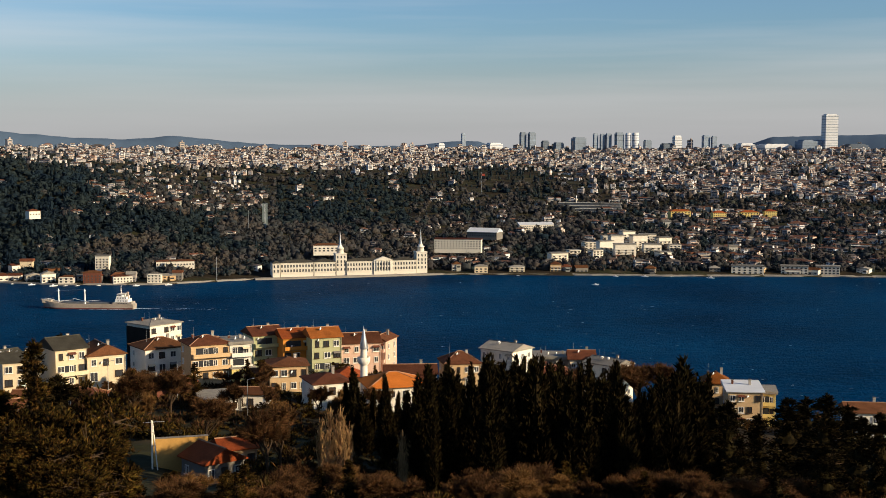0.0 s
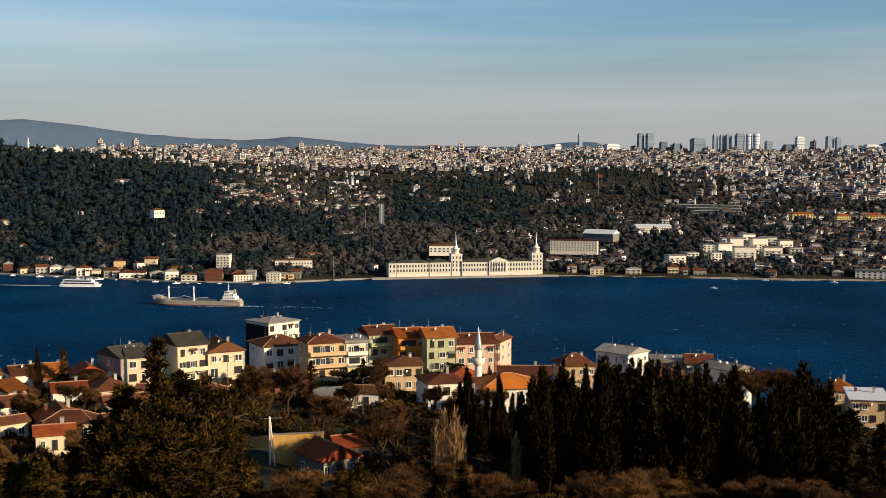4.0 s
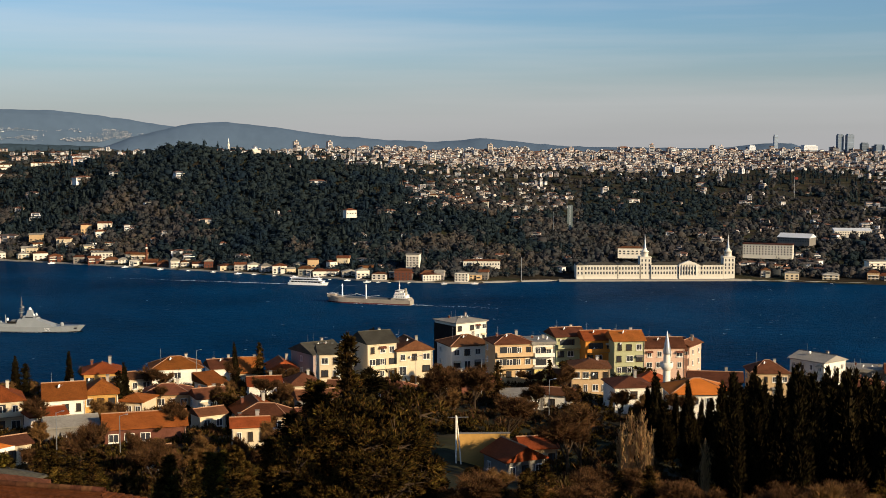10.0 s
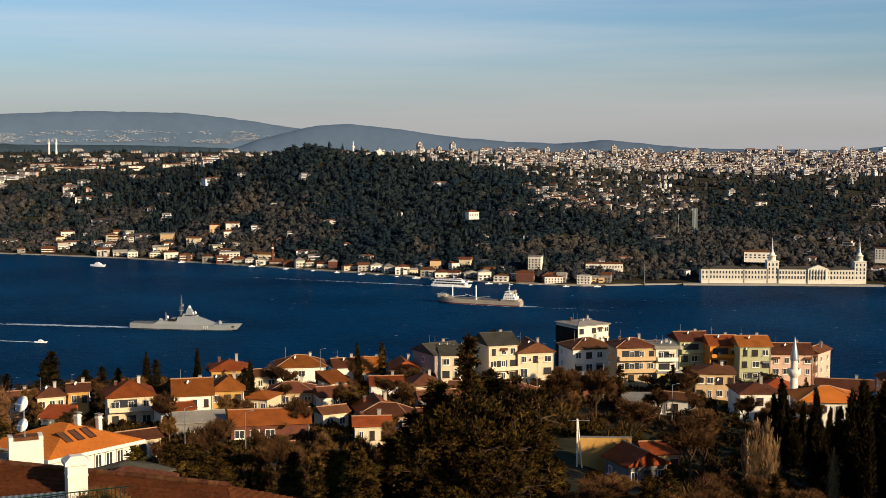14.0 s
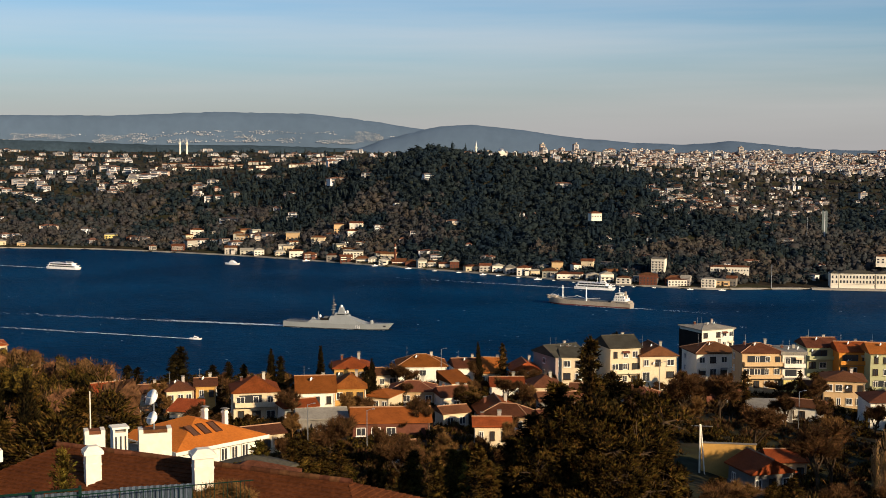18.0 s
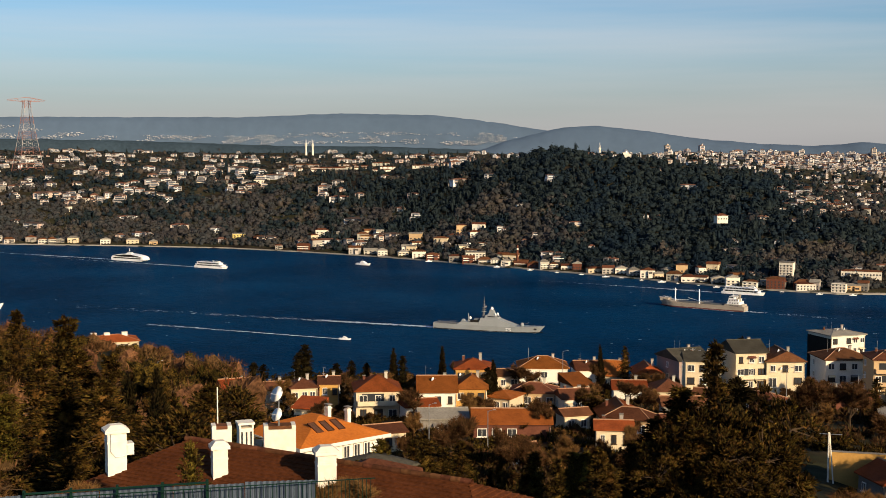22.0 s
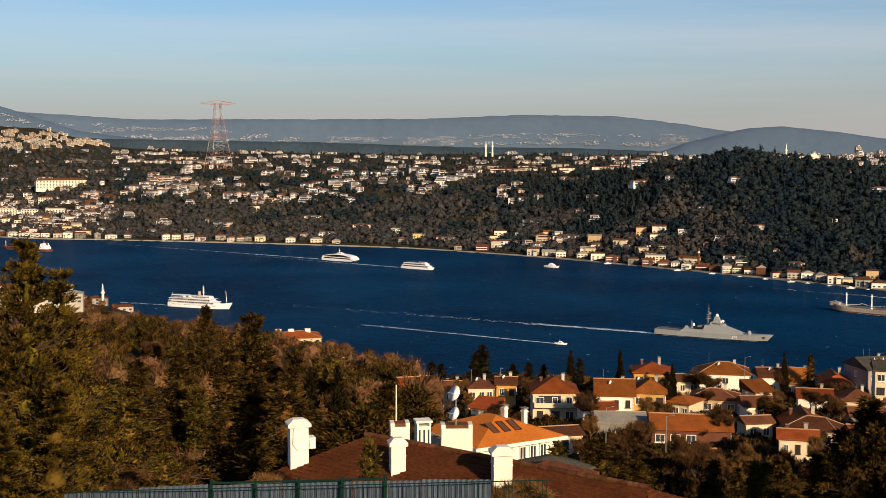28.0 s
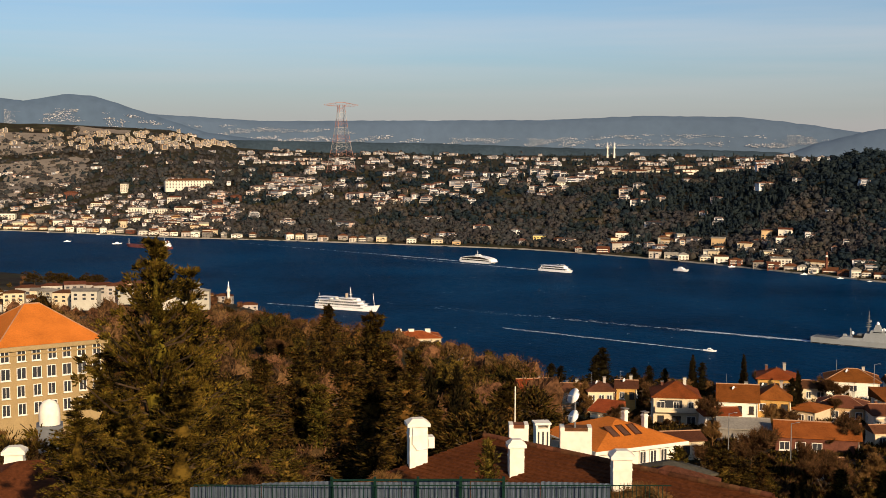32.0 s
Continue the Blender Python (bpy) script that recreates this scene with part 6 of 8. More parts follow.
def orange_villa():
    b, d = 36.2, 122
    g = height(b, d)
    t = thing("villa", spot(b, d, -56, g), "white villa with an orange tiled roof and skylights", "house")
    e = 122.4 - g
    part("wall", boxes("wall", [(0, 0, -3, 8.8, 8.8, e + 3.1)], "white"), t)
    part("roof", roof_mesh("hip", 8.8, 8.8, 1.75, "clay_new", .8, .22), t, m=pose(0, 0, e + .2))
    part("fascia", boxes("fascia", [(0, -5.22, e - .14, 10.5, .08, .34), (5.22, 0, e - .14, .08, 10.5, .34)], "white"), t)
    sl = math.degrees(math.atan2(1.75, 4.6))
    for k in range(3):
        s = part("skylight", boxes("skylight", [(0, 0, 0, .6, 1.6, .14)], "tile_glass"), t, m=pose(2.5, -1.7 + k * 1.25, e + 1.13, sl, 0, 90))
        part("skylight_frame", boxes("skylight_frame", [(-.34, 0, 0, .1, 1.7, .18), (.34, 0, 0, .1, 1.7, .18), (0, .85, 0, .78, .1, .18), (0, -.85, 0, .78, .1, .18)], "clay_old"), s)
    for x, y in ((-1.0, 2.2), (1.2, 3.0)):
        chimney(t, x, y, e + 1.3, 1.0, .5, "white")
    for k in range(3):
        window_at(t, 4.46, .5 + k * 1.2, e - 1.7, .8, 1.3, 90)
    for k in range(2):
        window_at(t, -2 + k * 3, -4.46, e - 2.1, 1.1, 1.4)
    g = height(33.9, 108)
    t = thing("house_wing", spot(33.7, 108, -50, g), "dark grey lean-to roof beside the villa", "house")
    part("wall", boxes("wall", [(0, 0, -2, 4.6, 5.4, 122.8 - g + 2)], "white"), t)
    part("roof", roof_mesh("hip", 4.6, 5.4, .8, "slate", .6), t, m=pose(0, 0, 122.9 - g))
    g = height(61.6, 64)
    t = thing("house", spot(62.2, 64, 0, g), "low brown-roofed house beside the conifer", "house")
    part("wall", boxes("wall", [(0, 0, -3, 8, 7, 133.2 - g + 3)], "brick"), t)
    part("roof", roof_mesh("hip", 8, 7, 1.6, "brown_tile", .6), t, m=pose(0, 0, 133.3 - g))
    t = thing("dome_tank", spot(61.4, 100, 0, 128.8), "white domed roof lantern with a square base", "dome")
    part("base", boxes("base", [(0, 0, -9, 1.7, 1.7, 9.2), (0, 0, .1, 1.95, 1.95, .2)], "deckgrey"), t, "grey rendered base")
    part("dome", lathe("dome", [(.8, .3), (.8, 1.2), (.7, 1.75), (.42, 2.1), (.02, 2.25)], "white", 16), t)


def mesh_fence():
    """Blue-grey corrugated sheeting with a green mesh fence before its middle, at the garden's edge."""
    t = thing("fence", pose(0, 0, 0), "green wire fence before blue-grey corrugated sheeting", "fence")
    top, d = 142.66, 28.0

    def run(b0, b1):
        a, c = place(b0, d, 0), place(b1, d, 0)
        u = (c - a).normalized()
        return a, u, (c - a).length, math.degrees(math.atan2(u.y, u.x))
    for s in range(6):
        b0 = 55.4 - s * 3.2
        a, u, L, turn = run(b0, b0 - 3.17)
        vs, fs, m = [], [], 24
        for i in range(m + 1):
            for z in (139.6, top - .10 + .03 * (s % 2)):
                vs.append((L * i / m, .10 + .02 * (1 if i % 2 else -1), z))
        for i in range(m):
            fs.append((2 * i, 2 * i + 2, 2 * i + 3, 2 * i + 1))
        part("sheet", mesh_of("sheet", vs, fs, [M["corrugated"]]), t, m=pose(a.x, a.y, 0, 0, 0, turn))
    a, u, L, turn = run(49.0, 41.1)
    for i in range(5):
        part("post", boxes("post", [(0, 0, 139.4, .06, .06, top + .05 - 139.4)], "wire"), t, m=pose(a.x + u.x * i * L / 4, a.y + u.y * i * L / 4, 0, 0, 0, turn))
    for z in (top - .03, top - .6, top - 1.2):
        part("rail", boxes("rail", [(L / 2, -.05, z, L, .035, .04)], "wire"), t, m=pose(a.x, a.y, 0, 0, 0, turn))
    a, u, L, turn = run(55.2, 33.5)
    for i in range(0, 110):
        part("wire", boxes("wire", [(0, -.04, 0, .012, .012, 1.7)], "wire"), t, m=pose(a.x + u.x * i * L / 110, a.y + u.y * i * L / 110, top - 1.72, 0, 0, turn))
    part("top_wire", boxes("top_wire", [(L / 2, -.04, top - .03, L, .02, .02)], "wire"), t, m=pose(a.x, a.y, 0, 0, 0, turn))


near_houses()
near_bits()
brown_house()
orange_villa()
mesh_fence()


# ---- near trees ----
def tufts(points, ways, length, width, rng, blades=3, jitter=0.5):
    """Needle sprays: at each point a few narrow triangles that fan out along its way."""
    vs, ts = [], []
    for p, w in zip(points, ways):
        for k in range(blades):
            q = (w + Vector((rng.uniform(-1, 1), rng.uniform(-1, 1), rng.uniform(-1, 1))) * jitter).normalized()
            s = q.orthogonal().normalized()
            s.rotate(Matrix.Rotation(rng.uniform(0, 6.3), 3, q))
            a = length * rng.uniform(.6, 1.25)
            n = len(vs)
            vs += [tuple(p - s * width * .5), tuple(p + s * width * .5), tuple(p + q * a)]
            ts.append((n, n + 1, n + 2))
    return np.array(vs), np.array(ts)


def tree_thing(name, trunk, crown, label, category, lab_crown=""):
    t = thing(name, pose(0, 0, 0), label, category, name.replace("_", " ") + "s")
    part("trunk", trunk, t)
    part("crown", crown, t, lab_crown)
    return t


def cypress_tree(seed, r=.11):
    """A narrow dark evergreen of upright plumes, one unit high."""
    rng = random.Random(seed)
    pts, ways = [], []
    plumes = [(0, 0, 1.0, r * .42)]
    for k in range(15):
        a, q = rng.uniform(0, 6.283), rng.uniform(.45, .98)
        plumes.append((r * .62 * math.cos(a), r * .62 * math.sin(a), q * (.97 if q > .8 else .9), r * rng.uniform(.26, .5)))
    for x, y, top, w in plumes:
        z0 = rng.uniform(.02, .12) if top > .75 else rng.uniform(.02, .3)
        for k in range(130):
            q = rng.random() ** .85
            z = z0 + (top - z0) * q
            pull = 1 - .75 * q ** 2
            a = rng.uniform(0, 6.283)
            R = w * (min(1, q / .15) ** .6) * max(0.02, 1 - q) ** .5 * rng.uniform(.6, 1.1)
            pts.append(Vector((x * pull + R * math.cos(a), y * pull + R * math.sin(a), z)))
            ways.append(Vector((math.cos(a) * .5 + x * 2, math.sin(a) * .5 + y * 2, 1)))
    v, f = tufts(pts, ways, .05, .02, rng, 3, .4)
    core = tube_np([Vector((0, 0, z)) for z in (.05, .15, .4, .7, .92)], [r * .35, r * .55, r * .5, r * .28, .01], 7)
    v, f = join_np([(v, f), core])
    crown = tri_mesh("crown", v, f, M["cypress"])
    trunk = tube("trunk", [(0, 0, -.05), (0, 0, .5)], [.018, .008], "bark", 6)
    return tree_thing("cypress_tree", trunk, crown, "tall dark green cypress with a narrow crown", "tree")


def conifer_tree(seed, name="cedar_tree", spread=.27, tiers=26, dense=14, mat="needles", label="broad dark cedar with layered branches", size=.04, lift=0.0, shape=.75, low=.10, blade=.62, core=.42):
    """A layered evergreen, one unit high: limbs in tiers, each with separate clumps of needle sprays."""
    rng = random.Random(seed)
    bits, pts, ways = [], [], []
    for k in range(tiers):
        z = low + (.96 - low) * (k / (tiers - 1)) ** .9
        R = spread * (1 - z) ** shape * rng.uniform(.55, 1.15) + .012
        for i in range(rng.randint(4, 6)):
            a = rng.uniform(0, 6.283)
            L = R * rng.uniform(.4, 1.25)
            droop = rng.uniform(-.12, .2) * L + (.2 * L if z > .75 else 0) + lift * L
            s, e = Vector((0, 0, z)), Vector((L * math.cos(a), L * math.sin(a), z + droop))
            mid = s.lerp(e, .55) - Vector((0, 0, .10 * L * (1 if lift else -.5)))
            bits.append(tube_np([s, mid, e], [.006 * (1.2 - z), .004, .0015], 3))
            n = max(2, round(L / spread * 4.4))
            for c in range(n):
                q = .28 + .72 * (c + rng.uniform(.3, 1)) / n
                p = s.lerp(mid, q / .55) if q < .55 else mid.lerp(e, min(1, (q - .55) / .45))
                side = Vector((-math.sin(a), math.cos(a), 0)) * rng.uniform(-1, 1) * L * .36 * (1.15 - q)
                p = p + side
                r = size * rng.uniform(.6, 1.15) * min(1, .4 + 2.4 * (1 - z))
                out = Vector((math.cos(a), math.sin(a), .35 + lift)) + side.normalized() * .5 if side.length > 1e-6 else Vector((math.cos(a), math.sin(a), .4))
                for j in range(dense):
                    w = Vector((rng.gauss(0, 1), rng.gauss(0, 1), rng.gauss(0, .55)))
                    pts.append(p + w * r * .55)
                    ways.append(out + w * .45)
    for k in range(40):
        pts.append(Vector((rng.uniform(-.006, .006), rng.uniform(-.006, .006), .88 + .115 * k / 40)))
        ways.append(Vector((rng.uniform(-.7, .7), rng.uniform(-.7, .7), 1)))
    zs = [low + (.9 - low) * k / 13 for k in range(14)]
    inner = tube_np([Vector((0, 0, z)) for z in zs], [core * spread * (1 - z) ** shape * (.7 + .6 * (k % 2)) for k, z in enumerate(zs)], 11)
    for w in inner[0]:
        w[:2] *= 1 + .5 * noise.noise(Vector(w) * 9 + Vector((seed, 0, 0)))
    v, f = join_np([tufts(pts, ways, size * blade, size * blade * .36, rng, 4, .5), inner])
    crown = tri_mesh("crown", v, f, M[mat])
    bits.append(tube_np([Vector((0, 0, -.04)), Vector((.004, 0, .4)), Vector((0, 0, .98))], [.017, .012, .002], 7))
    v, f = join_np(bits)
    return tree_thing(name, tri_mesh("trunk", v, f, M["bark"]), crown, label, "tree")


def round_pine(seed):
    """A dense round-headed evergreen, one unit high: many small clumps with gaps between."""
    rng = random.Random(seed)
    pts, ways, ends = [], [], []
    heads = [(Vector((rng.uniform(-.26, .26), rng.uniform(-.26, .26), rng.uniform(.36, .8))), rng.uniform(.12, .22)) for k in range(9)]
    for c, r in heads:
        for k in range(13):
            w = Vector((rng.gauss(0, 1), rng.gauss(0, 1), rng.gauss(.25, .8))).normalized()
            p = c + Vector((w.x, w.y, w.z * .8)) * r * rng.uniform(.8, 1.25)
            ends.append((c, p))
            q = rng.uniform(.026, .052)
            for j in range(34):
                u = Vector((rng.gauss(0, 1), rng.gauss(0, 1), rng.gauss(0, .7)))
                pts.append(p + u * q * .6)
                ways.append(w + u * .6 + Vector((0, 0, .4)))
    v, f = tufts(pts, ways, .038, .015, rng, 4, .7)
    zmax = v[:, 2].max()
    crown = tri_mesh("crown", v / zmax, f, M["needles"])
    bits = [tube_np([Vector((0, 0, -.05)), Vector((.02, .01, .3)), Vector((0, 0, .6))], [.035, .025, .015], 7)]
    bits += [tube_np([Vector((.01, 0, .33)), c], [.014, .006], 5) for c, r in heads] + [tube_np([c, p], [.006, .002], 3) for c, p in ends]
    v, f = join_np(bits)
    return tree_thing("stone_pine", tri_mesh("trunk", v / zmax, f, M["bark"]), crown, "round-headed dark green pine", "tree")


def bare_tree(seed, name="bare_tree", up=.45, mat="twig", label="leafless winter tree with fine brown twigs", spread=1.0, levels=4):
    """A leafless tree, one unit high."""
    rng = random.Random(seed)
    bits, tw_p, tw_w = [], [], []

    def grow(p, w, L, r, lev):
        e = p + w * L
        mid = p.lerp(e, .5) + Vector((rng.uniform(-1, 1), rng.uniform(-1, 1), 0)) * L * .06
        bits.append(tube_np([p, mid, e], [r, r * .8, r * .6], 5 if lev < 2 else 3))
        if lev >= levels - 1:
            for k in range(44):
                tw_p.append(p.lerp(e, rng.uniform(.2, 1)))
                tw_w.append(w + Vector((rng.uniform(-1, 1), rng.uniform(-1, 1), rng.uniform(-.2, 1))) * .7 * spread)
            return
        for k in range(rng.randint(4, 5) if lev < 2 else 4):
            q = (w + Vector((rng.uniform(-1, 1) * spread, rng.uniform(-1, 1) * spread, rng.uniform(0, up * 1.2)))).normalized()
            grow(p.lerp(e, rng.uniform(.45, 1)), q, L * rng.uniform(.55, .8), r * .55, lev + 1)
    grow(Vector((0, 0, -.03)), Vector((rng.uniform(-.1, .1), 0, 1)).normalized(), .25, .014, 0)
    wood = join_np(bits)
    tw = tufts(tw_p, tw_w, .075, .0042, rng, 3, 1.0)
    zmax = max(tw[0][:, 2].max(), wood[0][:, 2].max())
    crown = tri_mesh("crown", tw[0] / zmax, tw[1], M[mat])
    t = thing(name, pose(0, 0, 0), label, "tree", name.replace("_", " ") + "s")
    part("trunk", tri_mesh("trunk", wood[0] / zmax, wood[1], M[mat if mat == "straw" else "bark"]), t)
    part("crown", crown, t, "fine bare twigs")
    return t


def poplar_tree(seed):
    """A bare upright poplar, one unit high."""
    rng = random.Random(seed)
    bits, pts, ways = [tube_np([Vector((0, 0, -.04)), Vector((0, 0, .96))], [.016, .002], 6)], [], []
    for k in range(90):
        z = rng.uniform(.05, .8)
        a = rng.uniform(0, 6.283)
        L = rng.uniform(.14, .30) * (1.05 - z * .7)
        s = Vector((0, 0, z))
        e = s + Vector((math.cos(a) * .34, math.sin(a) * .34, 1)).normalized() * L
        bits.append(tube_np([s, s.lerp(e, .5) + Vector((math.cos(a), math.sin(a), 0)) * .015, e], [.005, .004, .001], 3))
        for j in range(5):
            pts.append(s.lerp(e, rng.uniform(.2, 1)) + Vector((rng.uniform(-.02, .02), rng.uniform(-.02, .02), 0)))
            ways.append(Vector((math.cos(a) * .25, math.sin(a) * .25, 1)))
    wood = join_np(bits)
    tw = tufts(pts, ways, .07, .0032, rng, 2, .25)
    t = thing("poplar_tree", pose(0, 0, 0), "bare upright poplar with pale straw-brown twigs", "tree", "poplars")
    part("trunk", tri_mesh("trunk", wood[0], wood[1], M["reed"]), t)
    part("crown", tri_mesh("crown", tw[0], tw[1], M["reed"]), t, "fine bare twigs")
    return t


STOCK = {}


def plant(kind, b, d, tip=None, tall=None, wide=1.0, turn=None, rng=random.Random(77)):
    """Sets a tree of a kind on the ground; its tip comes up to an elevation in degrees, or it is so tall."""
    g = height(b, d)
    h = tall if tall else EYE + d * math.tan(radians(tip)) - g
    h = max(h, 2.0)
    pool = STOCK[kind]
    k = rng.randrange(len(pool))
    v = place(b, d)
    a = rng.uniform(0, 360) if turn is None else turn
    m = pose(v.x, v.y, v.z - .1, rng.uniform(-2, 2), rng.uniform(-2, 2), a)
    t, used = pool[k]
    if not used:
        pool[k] = (t, True)
        t.matrix_world = m @ Matrix.Diagonal((h * wide, h * wide, h, 1))
    else:
        c = copy_thing(t, m)
        c.scale = (h * wide, h * wide, h)


def near_trees():
    rng = random.Random(31)
    STOCK["cypress"] = [(cypress_tree(k, .085 + .012 * k), False) for k in range(5)]
    STOCK["cedar"] = [(conifer_tree(k), False) for k in range(10, 14)]
    STOCK["pine"] = [(conifer_tree(k, "pine_tree", .22, 20, 12, "needles", label="dark green pine with an uneven crown", size=.045), False) for k in range(20, 23)]
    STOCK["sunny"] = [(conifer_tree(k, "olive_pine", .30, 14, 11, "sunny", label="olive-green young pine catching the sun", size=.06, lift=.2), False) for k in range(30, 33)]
    STOCK["dark"] = [(conifer_tree(k, "dark_pine", .25, 20, 14, "cypress", label="tall pine with a dark uneven crown", size=.045), False) for k in range(24, 27)]
    STOCK["stone"] = [(round_pine(k), False) for k in range(40, 44)]
    STOCK["bare"] = [(bare_tree(k), False) for k in range(50, 55)]
    STOCK["pale"] = [(bare_tree(k, "pale_bare_tree", .6, "straw", "leafless shrubby tree with pale tan twigs", .8), False) for k in range(60, 63)]
    STOCK["poplar"] = [(poplar_tree(k), False) for k in range(70, 73)]
    # dark grove
    for k in range(105):
        b = 1.0 - 13.2 * (k + rng.random()) / 105
        d = rng.uniform(150, 245)
        plant("cypress", b, d, -9.6 - 2.2 * rng.random() - (.5 if b < -8 else 0), wide=rng.uniform(.85, 1.2))
    for b, d, tip in ((-10.9, 200, -9.5), (-11.6, 205, -10.2), (-11.2, 195, -10.0), (0.6, 225, -10.0), (-.2, 215, -10.0), (-1.9, 200, -9.5), (-3.5, 210, -9.6), (-4.8, 220, -9.9), (-7.9, 215, -10.2), (4.1, 215, -10.9), (3.6, 205, -11.2), (2.6, 200, -11.0), (1.6, 205, -11.1), (5.2, 220, -11.6)):
        plant("cypress", b, d, tip, wide=rng.uniform(1.0, 1.35))
    for b, d, tip in ((-12.8, 190, -11.3), (-14.2, 160, -11.8), (-15.3, 130, -11.0), (-16.2, 150, -11.0), (-16.9, 125, -10.7), (-17.9, 135, -11.2), (-18.6, 120, -11.6), (-19.4, 110, -11.4), (-13.5, 140, -12.8), (-20.5, 130, -11.2), (-17.2, 105, -12.9), (-15.0, 100, -13.8)):
        plant("dark", b, d, tip, wide=rng.uniform(1.0, 1.3))
    plant("stone", -2.3, 300, -9.6, wide=.9)
    for b, d, tip, w in ((2.65, 218, -10.4, 1.1), (2.05, 222, -11.2, 1.2), (4.1, 222, -10.1, 1.5), (4.45, 224, -10.7, 1.3), (3.2, 226, -11.0, 1.2)):
        plant("cypress", b, d, tip, wide=w)
    # the cedars in the middle
    for b, d, tip, w in ((18.2, 112, -8.35, .6), (19.4, 118, -10.4, 1.2), (17.3, 114, -9.9, 1.1), (20.8, 112, -11.8, 1.2), (18.8, 98, -12.2, 1.2), (12.6, 110, -14.4, .9), (21.8, 104, -12.9, 1.1)):
        plant(rng.choice(("cedar", "dark")), b, d, tip, wide=w * 1.2)
    for b, d, tip, w in ((15.9, 112, -10.2, .85), (17.2, 110, -10.8, .95), (16.3, 106, -11.2, 1.0), (18.8, 106, -11.3, 1.0), (20.0, 104, -12.2, 1.0), (16.6, 98, -12.3, 1.1), (18.2, 98, -12.2, 1.1), (19.6, 96, -13.2, 1.1), (16.4, 92, -13.4, 1.1), (17.9, 91, -13.6, 1.2), (20.9, 98, -13.5, 1.0), (14.7, 108, -13.6, .8)):
        plant("stone", b, d, tip, wide=w)
    for b, d, tip in ((11.2, 250, -9.7), (8.85, 265, -9.6), (8.6, 262, -10.2), (13.9, 262, -9.9), (6.1, 240, -11.3), (22.9, 255, -10.7), (12.2, 120, -14.3)):
        plant("pine", b, d, tip, wide=1.15)
    plant("stone", 23.3, 245, -10.75, wide=1.25)
    plant("cypress", 23.15, 300, -8.75, wide=.75)
    plant("cedar", 22.05, 310, -8.75, wide=.8)
    for b, d, tip in ((16.95, 360, -8.2), (28.3, 262, -9.8), (28.05, 265, -9.5), (32.2, 300, -9.3), (32.6, 300, -9.0), (30.4, 330, -8.9), (37.0, 300, -9.1), (36.6, 300, -8.75), (35.2, 280, -9.6), (34.5, 300, -9.5), (33.9, 310, -9.6), (38.6, 290, -9.6), (38.9, 285, -9.5)):
        plant(rng.choice(("dark", "dark", "cypress")), b, d, tip, wide=1.2)
    for b in np.arange(32.5, 38, .5):
        plant("stone", b, 340, -9.9 + rng.uniform(-.15, .1), wide=1.0)
    # low pines below the hamlet
    for k in range(34):
        b = rng.uniform(22.5, 35.5)
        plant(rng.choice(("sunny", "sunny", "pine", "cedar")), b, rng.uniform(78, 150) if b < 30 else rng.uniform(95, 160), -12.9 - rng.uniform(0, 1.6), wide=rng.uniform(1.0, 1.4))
    # bare trees among the houses
    for k in range(135):
        b = rng.uniform(3, 40)
        d = rng.uniform(165, 300)
        if 2.5 < b < 14.5 and d < 215:
            continue
        plant(rng.choice(("bare", "bare", "pale")), b, d, tall=rng.uniform(3.5, 8), wide=rng.uniform(.8, 1.2))
    # trees that stand before the houses' lower walls
    for b, d, w, g, h in HOUSES:
        if not 170 < d < 340 or (9 < b < 14.5 and d < 215):
            continue
        for k in range(2 if h > 4 else 1):
            bb = b + math.degrees(rng.uniform(-.6, .6) * w / d)
            dd = d - rng.uniform(4, 16)
            top = g + h * rng.uniform(.3, .62)
            plant(rng.choice(("bare", "bare", "pale", "pine", "stone")), bb, dd, tall=max(2.5, top - height(bb, dd)), wide=rng.uniform(1.0, 1.5))
    for b, d, h in ((8.0, 180, 11), (7.4, 185, 10), (14.0, 240, 10), (13.2, 245, 9), (12.3, 240, 10), (10.8, 210, 10), (29.6, 190, 9), (-8.9, 320, 12), (-9.5, 330, 12), (-10.2, 330, 10), (-5.9, 300, 9)):
        plant("bare", b, d, tall=h, wide=1.1)
    for b, d, tip, w in ((5.25, 170, -11.6, 1.2), (4.7, 170, -11.5, 1.15), (5.6, 172, -12.1, 1.0), (4.35, 171, -12.3, 1.0), (1.85, 160, -12.7, 1.1), (1.6, 162, -13.0, 1.0)):
        plant("poplar", b, d, tip, wide=w)
    # brown belt in front of the grove
    for k in range(90):
        b = rng.uniform(-20, 13)
        plant(rng.choice(("bare", "pale", "bare", "pine")), b, rng.uniform(95, 150), -14.1 - rng.uniform(0, 1.2), wide=rng.uniform(1.1, 1.6))
    # the wooded slope
    for k in range(170):
        b = rng.uniform(39.5, 65)
        d = rng.uniform(150, 470)
        crest = lerp(b, (38, 44, 48, 53, 57, 65), (-9.9, -8.6, -7.8, -7.15, -6.95, -6.9))
        h = rng.uniform(5, 9)
        g = height(b, d)
        top = math.degrees(math.atan2(g + h - EYE, d))
        if top > crest:
            h = max(3.0, EYE + d * math.tan(radians(crest)) - g)
        plant(rng.choice(("bare", "bare", "bare", "bare", "stone", "cedar", "pine")), b, d, tall=h, wide=rng.uniform(1.0, 1.4))
